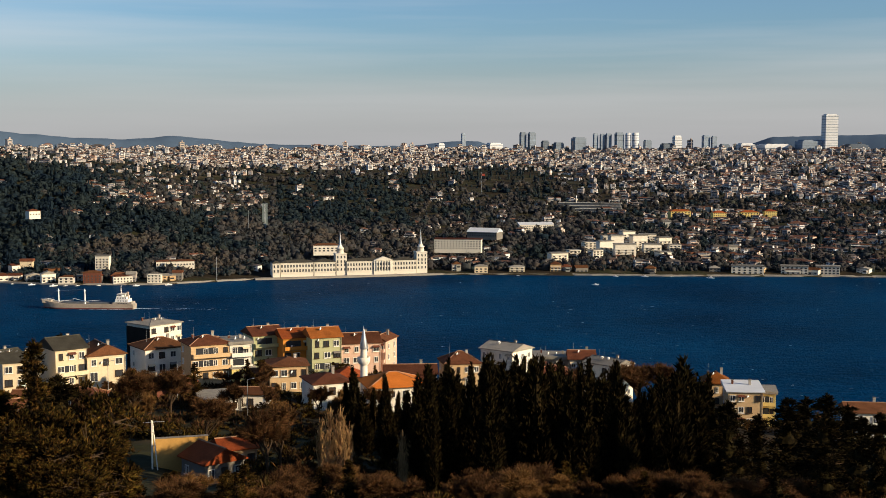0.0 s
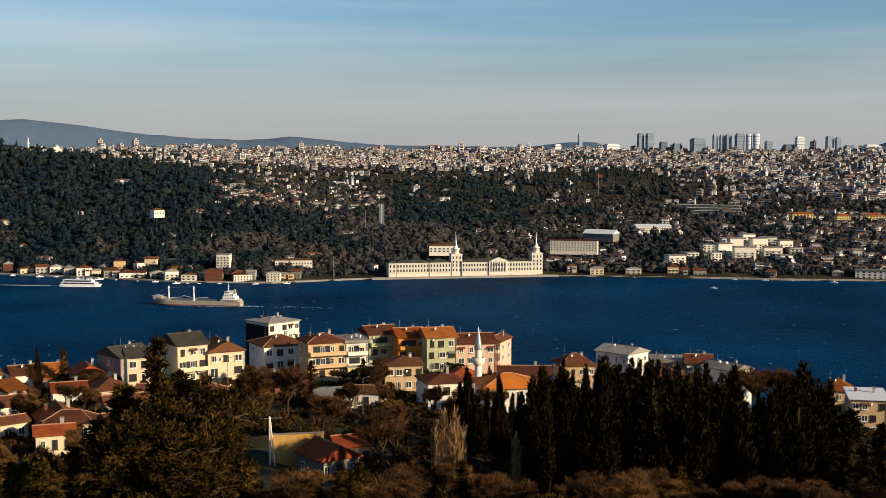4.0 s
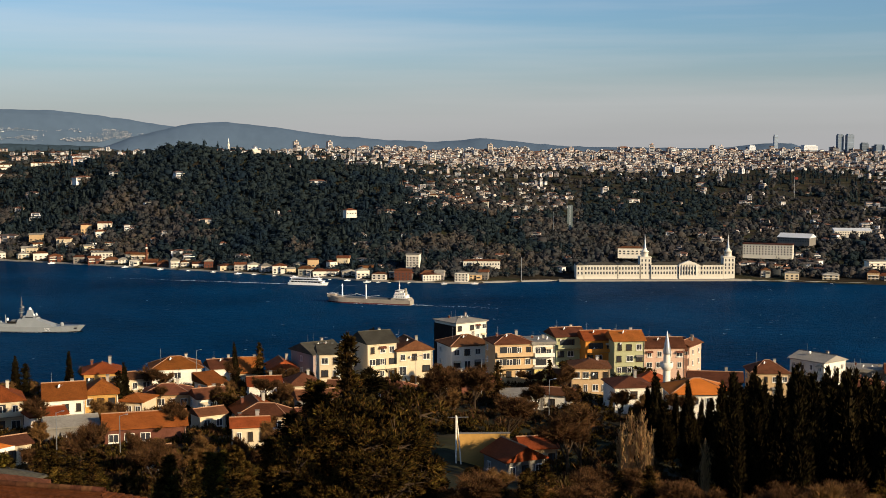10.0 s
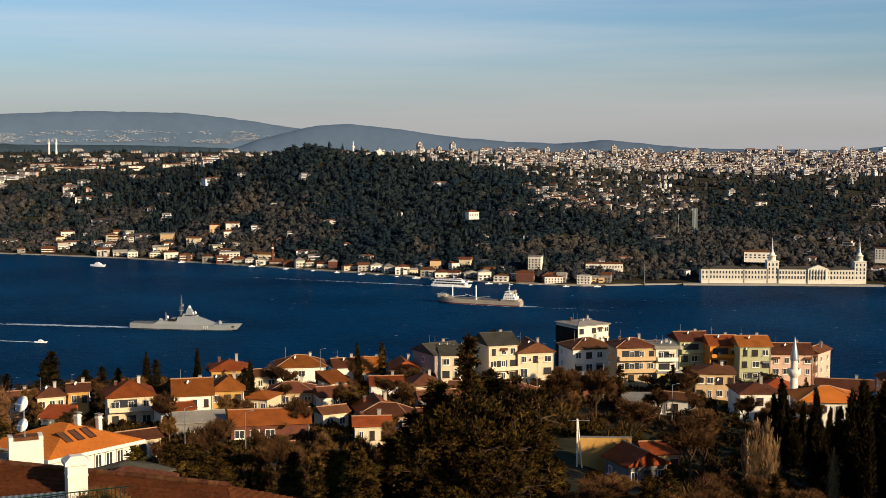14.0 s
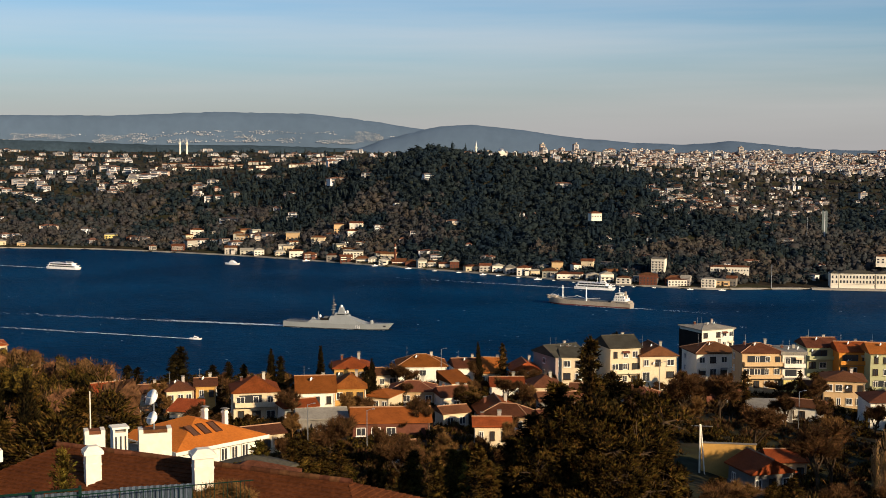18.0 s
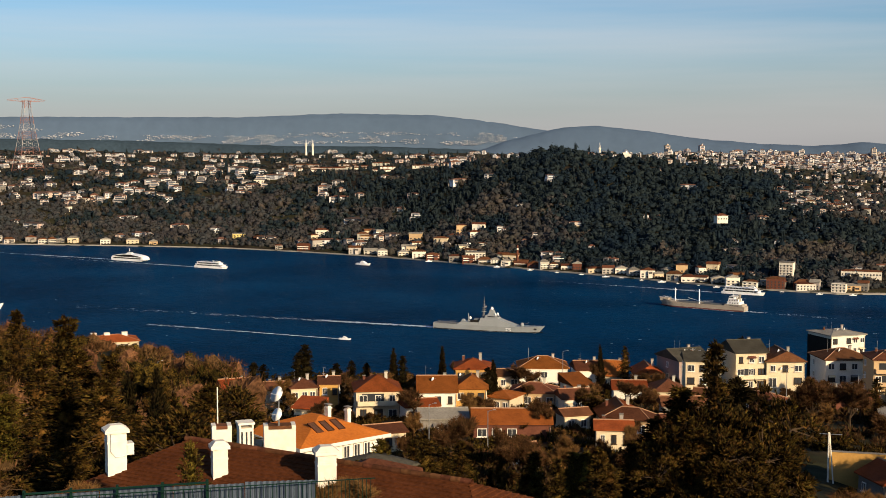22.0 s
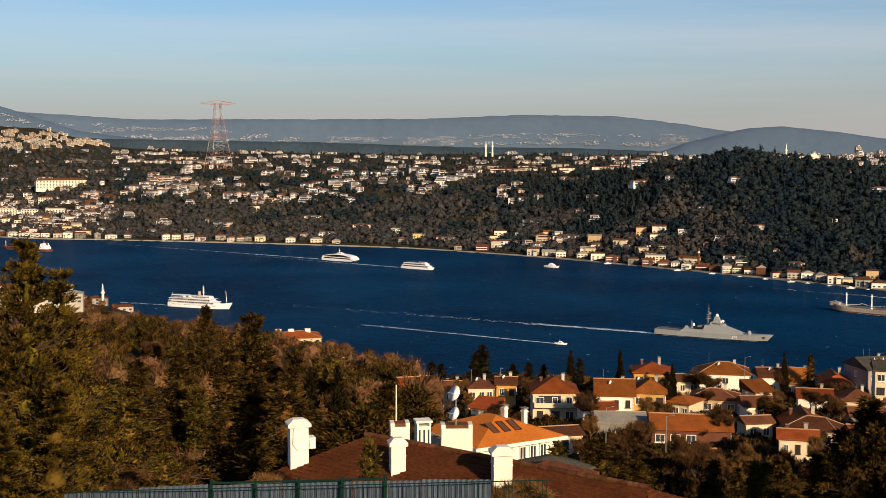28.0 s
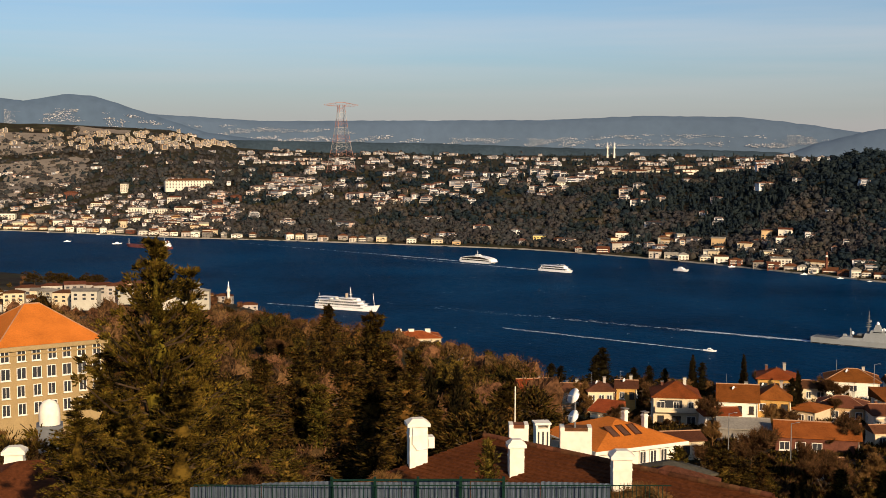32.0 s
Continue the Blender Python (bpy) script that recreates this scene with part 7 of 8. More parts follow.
    for k in range(60):
        b = rng.uniform(40.5, 57)
        if 48.5 < b and rng.random() < .5:
            plant("pale", b, rng.uniform(130, 190), tall=rng.uniform(3, 5), wide=rng.uniform(.8, 1.1))
            continue
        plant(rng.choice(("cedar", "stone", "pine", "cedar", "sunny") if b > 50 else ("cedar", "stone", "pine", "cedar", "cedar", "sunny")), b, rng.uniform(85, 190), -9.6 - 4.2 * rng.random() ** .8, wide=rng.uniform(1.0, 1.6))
    for b, d, tip, w in ((47.3, 185, -7.25, 1.0), (46.5, 175, -8.6, 1.1), (49.2, 300, -6.9, 1.0), (43.3, 150, -9.8, .5), (44.5, 155, -9.9, .5), (50.5, 160, -8.8, 1.1), (52.2, 150, -9.2, 1.1), (45.4, 170, -8.9, 1.0), (48.3, 165, -8.6, 1.1)):
        plant("cedar" if w > .6 else "cypress", b, d, tip, wide=w * (1 if w > .6 else 2))
    for b in (59.3, 59.9, 60.6, 61.1, 61.9):
        plant("stone", b, 1330, tall=17, wide=1.4)
    for b in np.arange(48, 63, .35):
        plant(rng.choice(("bare", "stone", "bare")), b, near_shore(b) * rng.uniform(.6, .85), tall=rng.uniform(8, 11), wide=1.5)
    plant("sunny", 41.75, 51, -12.9, wide=.75)
    for b, d, tip, w in ((61.3, 92, -11.7, 1.2), (62.4, 88, -12.3, 1.2), (60.6, 90, -12.2, 1.1)):
        plant("stone", b, d, tip, wide=w)
    for k in range(16):
        plant(rng.choice(("bare", "sunny", "pine", "dark")), rng.uniform(46, 64), rng.uniform(70, 95), -12.6 - rng.uniform(0, 2.0), wide=rng.uniform(1.1, 1.5))
    for b, d in ((46.5, 31), (47.4, 32), (44.2, 29.2), (35.9, 29), (48.8, 33), (50.5, 34), (34.6, 30)):
        plant("pale", b, d, -14.7, wide=1.2)
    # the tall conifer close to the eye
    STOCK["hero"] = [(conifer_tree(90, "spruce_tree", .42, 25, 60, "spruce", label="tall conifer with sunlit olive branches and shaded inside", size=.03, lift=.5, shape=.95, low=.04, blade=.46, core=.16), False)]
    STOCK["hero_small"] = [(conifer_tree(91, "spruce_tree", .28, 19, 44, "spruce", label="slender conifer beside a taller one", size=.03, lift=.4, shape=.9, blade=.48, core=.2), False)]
    plant("hero", 56.85, 46, -3.62, wide=.92, turn=20)
    plant("hero_small", 55.2, 47, -4.95, wide=.95, turn=70)
    plant("hero_small", 59.0, 46, -8.6, wide=1.5, turn=130)
    plant("hero_small", 60.2, 44, -10.6, wide=1.5, turn=190)
    plant("hero_small", 55.9, 43, -9.5, wide=1.4, turn=250)
    plant("hero_small", 58.0, 42, -11.0, wide=1.6, turn=310)


def brown_wood():
    """The leafless wood of the slope by the point, and of the steep bank behind the brow."""
    rng = random.Random(18)
    bases = []
    for s in range(5):
        r2 = random.Random(s + 40)
        pts, ways = [], []
        for k in range(220):
            w = Vector((r2.gauss(0, 1), r2.gauss(0, 1), r2.gauss(.4, 1))).normalized()
            q = r2.uniform(.5, .88) * (1 + .25 * noise.noise(w * 1.7 + Vector((s * 5, 0, 0))))
            pts.append(Vector((w.x * q, w.y * q, w.z * q + .9)))
            ways.append(w + Vector((0, 0, .45)))
        crown = tufts(pts, ways, .24, .03, r2, 2, .8)
        stem = tube_np([Vector((0, 0, -.2)), Vector((.05, 0, .6)), Vector((0, 0, 1.2))], [.07, .05, .02], 4)
        inner = blob(s + 60, n=2)
        bases.append(join_np([crown, stem, (inner[0] * (.6, .6, .58) + (0, 0, .9), inner[1])]))
    rows, dark = [], []
    while len(rows) + len(dark) < 1750:
        b = rng.uniform(39.5, 67)
        d = 140 + 420 * rng.random()
        if rng.random() < .22:
            d = rng.uniform(500, max(510, near_shore(b) - 40))
        if rng.random() < .13:
            b, d = rng.uniform(46, 57), rng.uniform(100, 160)
        if rng.random() < .18:
            b, d = rng.uniform(-20, 40), rng.uniform(322, 480)
        v = place(b, d)
        crest = lerp(b, (-20, 30, 38, 44, 48, 53, 57, 65), (-11.5, -10.2, -9.9, -8.6, -7.8, -7.1, -6.95, -6.95)) + rng.uniform(-.25, .2)
        s = (2.0 + 5.2 * rng.random() ** 1.5) * min(1, d / 240)
        limit = EYE + d * math.tan(radians(crest)) - v.z
        if d < 520 and 1.8 * s > limit:
            s = limit / 1.8
        if s < .8:
            continue
        row = (rng.randrange(5), v.x, v.y, v.z, rng.uniform(0, 6.3), s, s, s * rng.uniform(.85, 1.1))
        (dark if noise.noise(v / 28) + rng.uniform(-.12, .12) > .16 else rows).append(row)
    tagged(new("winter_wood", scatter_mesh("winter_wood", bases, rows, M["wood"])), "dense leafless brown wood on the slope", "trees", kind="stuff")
    tagged(new("evergreen_wood", scatter_mesh("evergreen_wood", bases, dark, M["needles"])), "dark evergreen shrubs in the wood", "trees", kind="stuff")


def undergrowth():
    """Brown and olive scrub over the near slopes."""
    rng = random.Random(8)
    bases = []
    for s in range(6):
        r2 = random.Random(s)
        pts, ways = [], []
        for k in range(26):
            w = Vector((r2.gauss(0, 1), r2.gauss(0, 1), abs(r2.gauss(0, 1)))).normalized()
            pts.append(Vector((w.x * .55, w.y * .55, w.z * .45)))
            ways.append(w + Vector((0, 0, .5)))
        bases.append(tufts(pts, ways, .6, .28 if s < 3 else .12, r2, 2, .6))
    brown, olive = [], []
    for k in range(13500):
        b = rng.uniform(-21, 66)
        d = 32 + 330 * rng.random() ** 1.15
        if k >= 10000:
            b, d = rng.uniform(2, 36), rng.uniform(150, 310)
        if 9.5 < b < 14 and 120 < d < 215 or 31 < b < 46 and d < 82 or 60 < b and d < 75:
            continue
        v = place(b, d)
        s = rng.uniform(.7, 2.0) * min(1, d / 110)
        row = (rng.randrange(6), v.x, v.y, v.z - .15, rng.uniform(0, 6.3), s, s, s * rng.uniform(.6, 1.1))
        (olive if noise.noise(v / 30) + rng.uniform(-.3, .3) > .12 else brown).append(row)
    tagged(new("scrub", scatter_mesh("scrub", bases, brown, M["scrub"])), "brown winter scrub and dry grass on the slope", "scrub", kind="stuff")
    tagged(new("bushes", scatter_mesh("bushes", bases, olive, M["needles"])), "dark olive bushes on the slope", "bushes", kind="stuff")


near_trees()
brown_wood()
undergrowth()


# ---- ships and boats; each heads along its local +x, the waterline at z = 0 ----
def hull_mesh(name, L, B, deck, mat, sheer=0.25, rake=0.08, draft=1.5, stern=0.8, full=0.55):
    """A lofted hull: deck height, sheer at the bow as a share of it, bow rake as a share of the length."""
    n = 22
    vs, fs = [], []
    for i in range(n + 1):
        q = i / n
        x = -L / 2 + L * q
        taper = 1 - max(0, (q - full) / (1 - full)) ** 2.2
        taper *= stern + (1 - stern) * min(1, q / .15)
        z = deck * (1 + sheer * max(0, (q - .55) / .45) ** 2 + .08 * max(0, (.15 - q) / .15))
        for s in (-1, 1):
            wl = max(.02, taper)
            up = max(.05, taper ** .6)
            pull = rake * L * max(0, (q - .75) / .25) ** 2
            vs += [(x - pull * 1.0, s * B / 2 * wl * .6, -draft), (x - pull * .8, s * B / 2 * wl, 0), (x, s * B / 2 * up, z)]
    for i in range(n):
        a, b = i * 6, i * 6 + 6
        fs += [(a + 1, a, b, b + 1), (a + 2, a + 1, b + 1, b + 2), (a + 3, a + 4, b + 4, b + 3), (a + 4, a + 5, b + 5, b + 4), (a + 5, a + 2, b + 2, b + 5)]
    fs += [(0, 1, 4, 3), (1, 2, 5, 4), (n * 6 + 1, n * 6, n * 6 + 3, n * 6 + 4), (n * 6 + 2, n * 6 + 1, n * 6 + 4, n * 6 + 5)]
    return mesh_of(name, vs, fs, [M[mat]])


def wedge(name, x0, x1, w, z0, z1, f, r, side, mat):
    """A house with sloping front, back and sides."""
    a, c = w / 2, w / 2 - side
    vs = [(x0, -a, z0), (x1, -a, z0), (x1, a, z0), (x0, a, z0), (x0 + r, -c, z1), (x1 - f, -c, z1), (x1 - f, c, z1), (x0 + r, c, z1)]
    return mesh_of(name, vs, [(0, 1, 5, 4), (1, 2, 6, 5), (2, 3, 7, 6), (3, 0, 4, 7), (4, 5, 6, 7), (3, 2, 1, 0)], [M[mat]])


def wake(t, x, length, w0, w1, seed=1, dense=1.0):
    """Foam astern: broken flecks lying just above the water, one piece that follows the ship."""
    rng = random.Random(seed)
    vs, fs = [], []
    for k in range(int(length * 2.6 * dense)):
        q = rng.random() ** 2.4
        w = w0 + (w1 - w0) * q
        px, py = x - q * length, rng.gauss(0, .32) * w
        a, b = rng.uniform(1.0, 3.6), rng.uniform(.2, .6) * (1 - .5 * q)
        n = len(vs)
        z = .22 + .02 * rng.random()
        vs += [(px - a, py, z), (px, py - b, z), (px + a, py + rng.uniform(-.2, .2), z), (px, py + b, z)]
        fs.append((n, n + 1, n + 2, n + 3))
    part("wake", mesh_of("wake", vs, fs, [M["foam"]]), t, "white broken foam")["kind"] = "stuff"


def bow_wave(t, L, B, seed=3):
    rng = random.Random(seed)
    vs, fs = [], []
    for s in (-1, 1):
        for k in range(60):
            q = rng.random() ** 1.5
            x = L * .42 - q * L * .85
            y = s * (B * .5 * (1 - max(0, (x / L - .05)) * 1.5) + .4 + q * 1.2)
            a, b = rng.uniform(.8, 2.2), rng.uniform(.25, .7)
            n = len(vs)
            vs += [(x - a, y, .2), (x, y - b, .25), (x + a, y, .3), (x, y + b, .2)]
            fs.append((n, n + 1, n + 2, n + 3))
    part("bow_wave", mesh_of("bow_wave", vs, fs, [M["foam"]]), t, "white foam along the hull")["kind"] = "stuff"


def letters(t, text, x, y, z, size, mat, turn, name="number"):
    cu = bpy.data.curves.new(name, "FONT")
    cu.body, cu.size, cu.extrude, cu.align_x = text, size, .02, "CENTER"
    tmp = bpy.data.objects.new(name, cu)
    scene.collection.objects.link(tmp)
    me = bpy.data.meshes.new_from_object(tmp.evaluated_get(bpy.context.evaluated_depsgraph_get()))
    bpy.data.objects.remove(tmp)
    me.materials.clear()
    me.materials.append(M[mat])
    part(name, me, t, m=pose(x, y, z, 84, 0, turn))


def warship():
    t = thing("warship", pose(0, 0, 0), "grey naval patrol ship with a tall mast and white number", "ship")
    L, B = 96, 14
    part("hull", hull_mesh("hull", L, B, 4.6, "grey", .3, .07, 2, .9, .5), t)
    part("boot_topping", hull_mesh("boot_topping", L * .985, B * 1.01, .7, "matt_black", .1, .06, 1, .9, .5), t, "black waterline band")
    part("stern_deck", boxes("stern_deck", [(-38, 0, 4.75, 19, 11, .2)], "deckgrey"), t)
    part("midship_house", wedge("midship_house", -27, -4, 12.6, 4.6, 6.9, .5, 3.5, .9, "grey"), t)
    part("forward_house", wedge("forward_house", -8, 25, 13.0, 4.6, 10.6, 17, 1.5, 2.4, "grey"), t)
    part("bridge", wedge("bridge", -3, 9, 8.6, 10.5, 13.2, 2.5, .8, .8, "grey"), t)
    part("bridge_windows", boxes("bridge_windows", [(7.6, 0, 11.7, .8, 7.0, .7), (3, -4.0, 11.7, 6.5, .3, .7), (3, 4.0, 11.7, 6.5, .3, .7)], "dark"), t)
    part("dark_recess", boxes("dark_recess", [(-11.5, -5.4, 7.1, 6.5, 1.2, 1.6), (-11.5, 5.4, 7.1, 6.5, 1.2, 1.6)], "matt_black"), t)
    part("radar_tower", wedge("radar_tower", -.5, 5.2, 5.2, 13.0, 17.6, 1.6, 1.2, 1.2, "grey"), t, "pale radar tower")
    part("radome", lathe("radome", [(1.0, 17.4), (1.25, 18.3), (1.0, 19.2), (.4, 19.7), (.02, 19.8)], "dishes", 12), t, m=pose(2.2, 0, 0))
    for x, y in ((6.2, -2.4), (6.2, 2.4), (7.6, 0)):
        part("radome", lathe("radome", [(.5, 13), (.7, 13.9), (.55, 14.6), (.02, 15)], "dishes", 10), t, m=pose(x, y, 0))
    part("mast", tube("mast", [(-5.5, 0, 10), (-4.9, 0, 17), (-4.7, 0, 28)], [1.3, .6, .12], "deckgrey", 6), t)
    for z, w in ((17, 4.6), (18.6, 5.6), (21, 3.0), (23.5, 1.6)):
        part("yard", boxes("yard", [(-4.8, 0, z, 2.2 if z < 20 else 1.2, w, .45)], "deckgrey"), t)
    part("mast_platform", boxes("mast_platform", [(-4.9, 0, 15.4, 3.4, 3.4, .4), (-3.6, 0, 19.2, 1.4, 1.4, 1.2)], "grey"), t)
    part("aft_mast", tube("aft_mast", [(-18.4, 0, 6.7), (-18.7, 0, 13.6)], [.8, .2], "grey", 6), t)
    part("aft_radar", lathe("aft_radar", [(.9, 8.6), (1.1, 9.6), (.8, 10.6), (.1, 11)], "dishes", 10), t, m=pose(-17, 0, 0))
    part("aft_gun", wedge("aft_gun", -24.5, -21.5, 2.6, 6.8, 8.4, .8, .4, .4, "grey"), t)
    part("funnel", wedge("funnel", -14, -8.5, 6.0, 6.9, 9.6, .8, 1.2, .8, "deckgrey"), t)
    part("gun_turret", lathe("gun_turret", [(1.7, 5.0), (1.7, 6.0), (1.2, 7.6), (.3, 8.0)], "grey", 10), t, m=pose(28.5, 0, 0))
    part("gun_barrel", tube("gun_barrel", [(29.5, 0, 6.9), (33.5, 0, 7.4)], [.2, .14], "deckgrey", 6), t)
    part("anchor_recess", boxes("anchor_recess", [(40.5, -2.6, 2.9, 2.4, .8, 1.1)], "dark"), t)
    part("guard_rail", boxes("guard_rail", [(-37, -5.9, 5.6, 20, .06, .08), (-37, 5.9, 5.6, 20, .06, .08)] + [(-46 + 3 * k, y, 4.8, .06, .06, .85) for k in range(7) for y in (-5.9, 5.9)], "metal"), t)
    letters(t, "375", 18.5, -7.0, 1.3, 3.4, "boat", -3)
    bow_wave(t, L, B)
    wake(t, -49, 120, 5, 9, 5, 2.6)
    wake(t, -120, 300, 5, 14, 15, .3)
    return t


def cargo_ship():
    t = thing("cargo_ship", pose(0, 0, 0), "old buff-coloured coaster with two derrick masts", "ship")
    L, B = 88, 13
    part("hull", hull_mesh("hull", L, B, 4.3, "hull_buff", .95, .06, 2, .75, .72), t)
    part("boot_topping", hull_mesh("boot_topping", L * .985, B * 1.01, 1.2, "maroon", .1, .05, 1, .75, .72), t, "dull red waterline band")
    part("forecastle", wedge("forecastle", 32.5, 41.5, 8.2, 5.4, 8.0, .8, .4, .6, "hull_buff"), t)
    part("foredeck_rail", boxes("foredeck_rail", [(37, 3.6, 8.8, 9, .08, .1), (37, -3.6, 8.8, 9, .08, .1)] + [(33 + 2 * k, y, 7.9, .08, .08, .95) for k in range(5) for y in (-3.6, 3.6)], "boat"), t)
    for x, w in ((13, 21), (-12, 18)):
        part("hatch", boxes("hatch", [(x, 0, 4.2, w, 8, 1.5), (x, 0, 5.7, w + .4, 8.4, .2)], "deckgrey"), t)
    part("poop", wedge("poop", -43, -25, 12, 4.2, 6.6, .3, .8, .4, "hull_buff"), t)
    part("superstructure", boxes("superstructure", [(-33.5, 0, 6.5, 12, 10.5, 2.6), (-33, 0, 9.1, 9.5, 9.6, 2.5), (-31.5, 0, 11.6, 5.5, 9, 2.3)], "boat"), t)
    for z in (6.5, 9.0, 11.5, 13.9):
        part("deck_edge", boxes("deck_edge", [(-33.4, 0, z, 14.5 - (z - 6.5) * .9, 11.6 - (z - 6.5) * .25, .2)], "frame"), t)
    part("bridge_glass", boxes("bridge_glass", [(-28.8, 0, 12.5, .2, 8, .9), (-31, 4.45, 12.5, 4, .2, .9), (-31, -4.45, 12.5, 4, .2, .9)], "dark"), t)
    for z, x in ((5.0, -34), (7.3, -33.5), (9.9, -33)):
        for k in range(4):
            part("porthole", boxes("porthole", [(x - 4 + k * 2.4, y * (6.05 if z < 6 else 5.25 if z < 8 else 4.8), z, 1.0, .3, .9) for y in (-1, 1)], "dark"), t)
    part("funnel", lathe("funnel", [(1.3, 9), (1.2, 14.5), (1.3, 14.6), (1.3, 15.6), (.7, 15.6)], "hull_buff", 10), t, m=pose(-37.5, 0, 0))
    part("radar_mast", tube("radar_mast", [(-31.5, 0, 13.8), (-31.5, 0, 22)], [.3, .12], "boat", 6), t)
    part("radar_yard", boxes("radar_yard", [(-31.5, 0, 18, .3, 4, .3), (-31.3, 0, 16.4, .5, 2.4, .3)], "boat"), t)
    for x in (27, 2.5):
        m = part("derrick_mast", tube("derrick_mast", [(x, 0, 4), (x, 0, 18)], [.8, .5], "boat", 8), t)
        part("boom", tube("boom", [(x - .5, 1, 6.6), (x - 15, 2, 8.0)], [.28, .2], "boat", 6), m)
        part("boom", tube("boom", [(x + .5, -1, 6.6), (x + 12, -2, 9.0)], [.28, .2], "boat", 6), m)
        part("crosstree", boxes("crosstree", [(x, 0, 16, .6, 4, .4)], "boat"), m)
        part("stay", tube("stay", [(x, 0, 17.6), (x + (14 if x > 9 else 24), 0, 8 if x > 9 else 16)], [.07, .07], "metal", 4), m)
    part("bulwark", boxes("bulwark", [(0, 6.2, 4.2, 58, .15, .8), (0, -6.2, 4.2, 58, .15, .8)], "hull_buff"), t)
    bow_wave(t, L, B, 4)
    wake(t, -44, 90, 4, 10, 6, .35)
    return t


def ferry(label, L, B, decks, mast=6, seed=2, wk=200):
    """A passenger boat with long window bands on each deck."""
    t = thing("ferry", pose(0, 0, 0), label, "ferry")
    part("hull", hull_mesh("hull", L, B, 2.4, "boat", .4, .05, 1, .85, .6), t)
    z = 2.3
    for k in range(decks):
        l = L * (.84 - .12 * k)
        x = -L * .04 - L * .02 * k
        part("deckhouse", wedge("deckhouse", x - l / 2, x + l / 2, B * (.92 - .08 * k), z, z + 2.4, 1.2, .3, .3, "boat"), t)
        for s in (-1, 1):
            part("window_band", boxes("window_band", [(x - l * .45 + l * .9 * (i + .5) / 9, s * B * (.455 - .04 * k), z + .75, l * .085, .4, 1.1) for i in range(9)], "matt_black"), t)
        part("deck_edge", boxes("deck_edge", [(x, 0, z + 2.35, l * 1.04, B * (.98 - .08 * k), .18)], "boat"), t)
        z += 2.5
    part("wheelhouse", wedge("wheelhouse", L * .12, L * .26, B * .5, z, z + 2.0, 1, .4, .4, "boat"), t)
    part("wheelhouse_glass", boxes("wheelhouse_glass", [(L * .19, 0, z + .9, L * .12, B * .5, .7)], "dark"), t)
    part("mast", tube("mast", [(L * .05, 0, z), (L * .04, 0, z + mast)], [.25, .1], "boat", 6), t)
    part("yard", boxes("yard", [(L * .045, 0, z + mast * .6, .3, 3, .2)], "boat"), t)
    part("rail", boxes("rail", [(-L * .18, s * B * .4, z + .9, L * .46, .06, .08) for s in (-1, 1)] + [(-L * .4 + L * .06 * i, s * B * .4, z, .06, .06, .9) for i in range(8) for s in (-1, 1)], "boat"), t)
    if wk:
        wake(t, -L / 2, wk * .35, 2, 5, seed, 2.2)
        wake(t, -L / 2 - wk * .2, wk, 3, 7, seed + 40, .5)
        bow_wave(t, L, B, seed + 9)
    return t


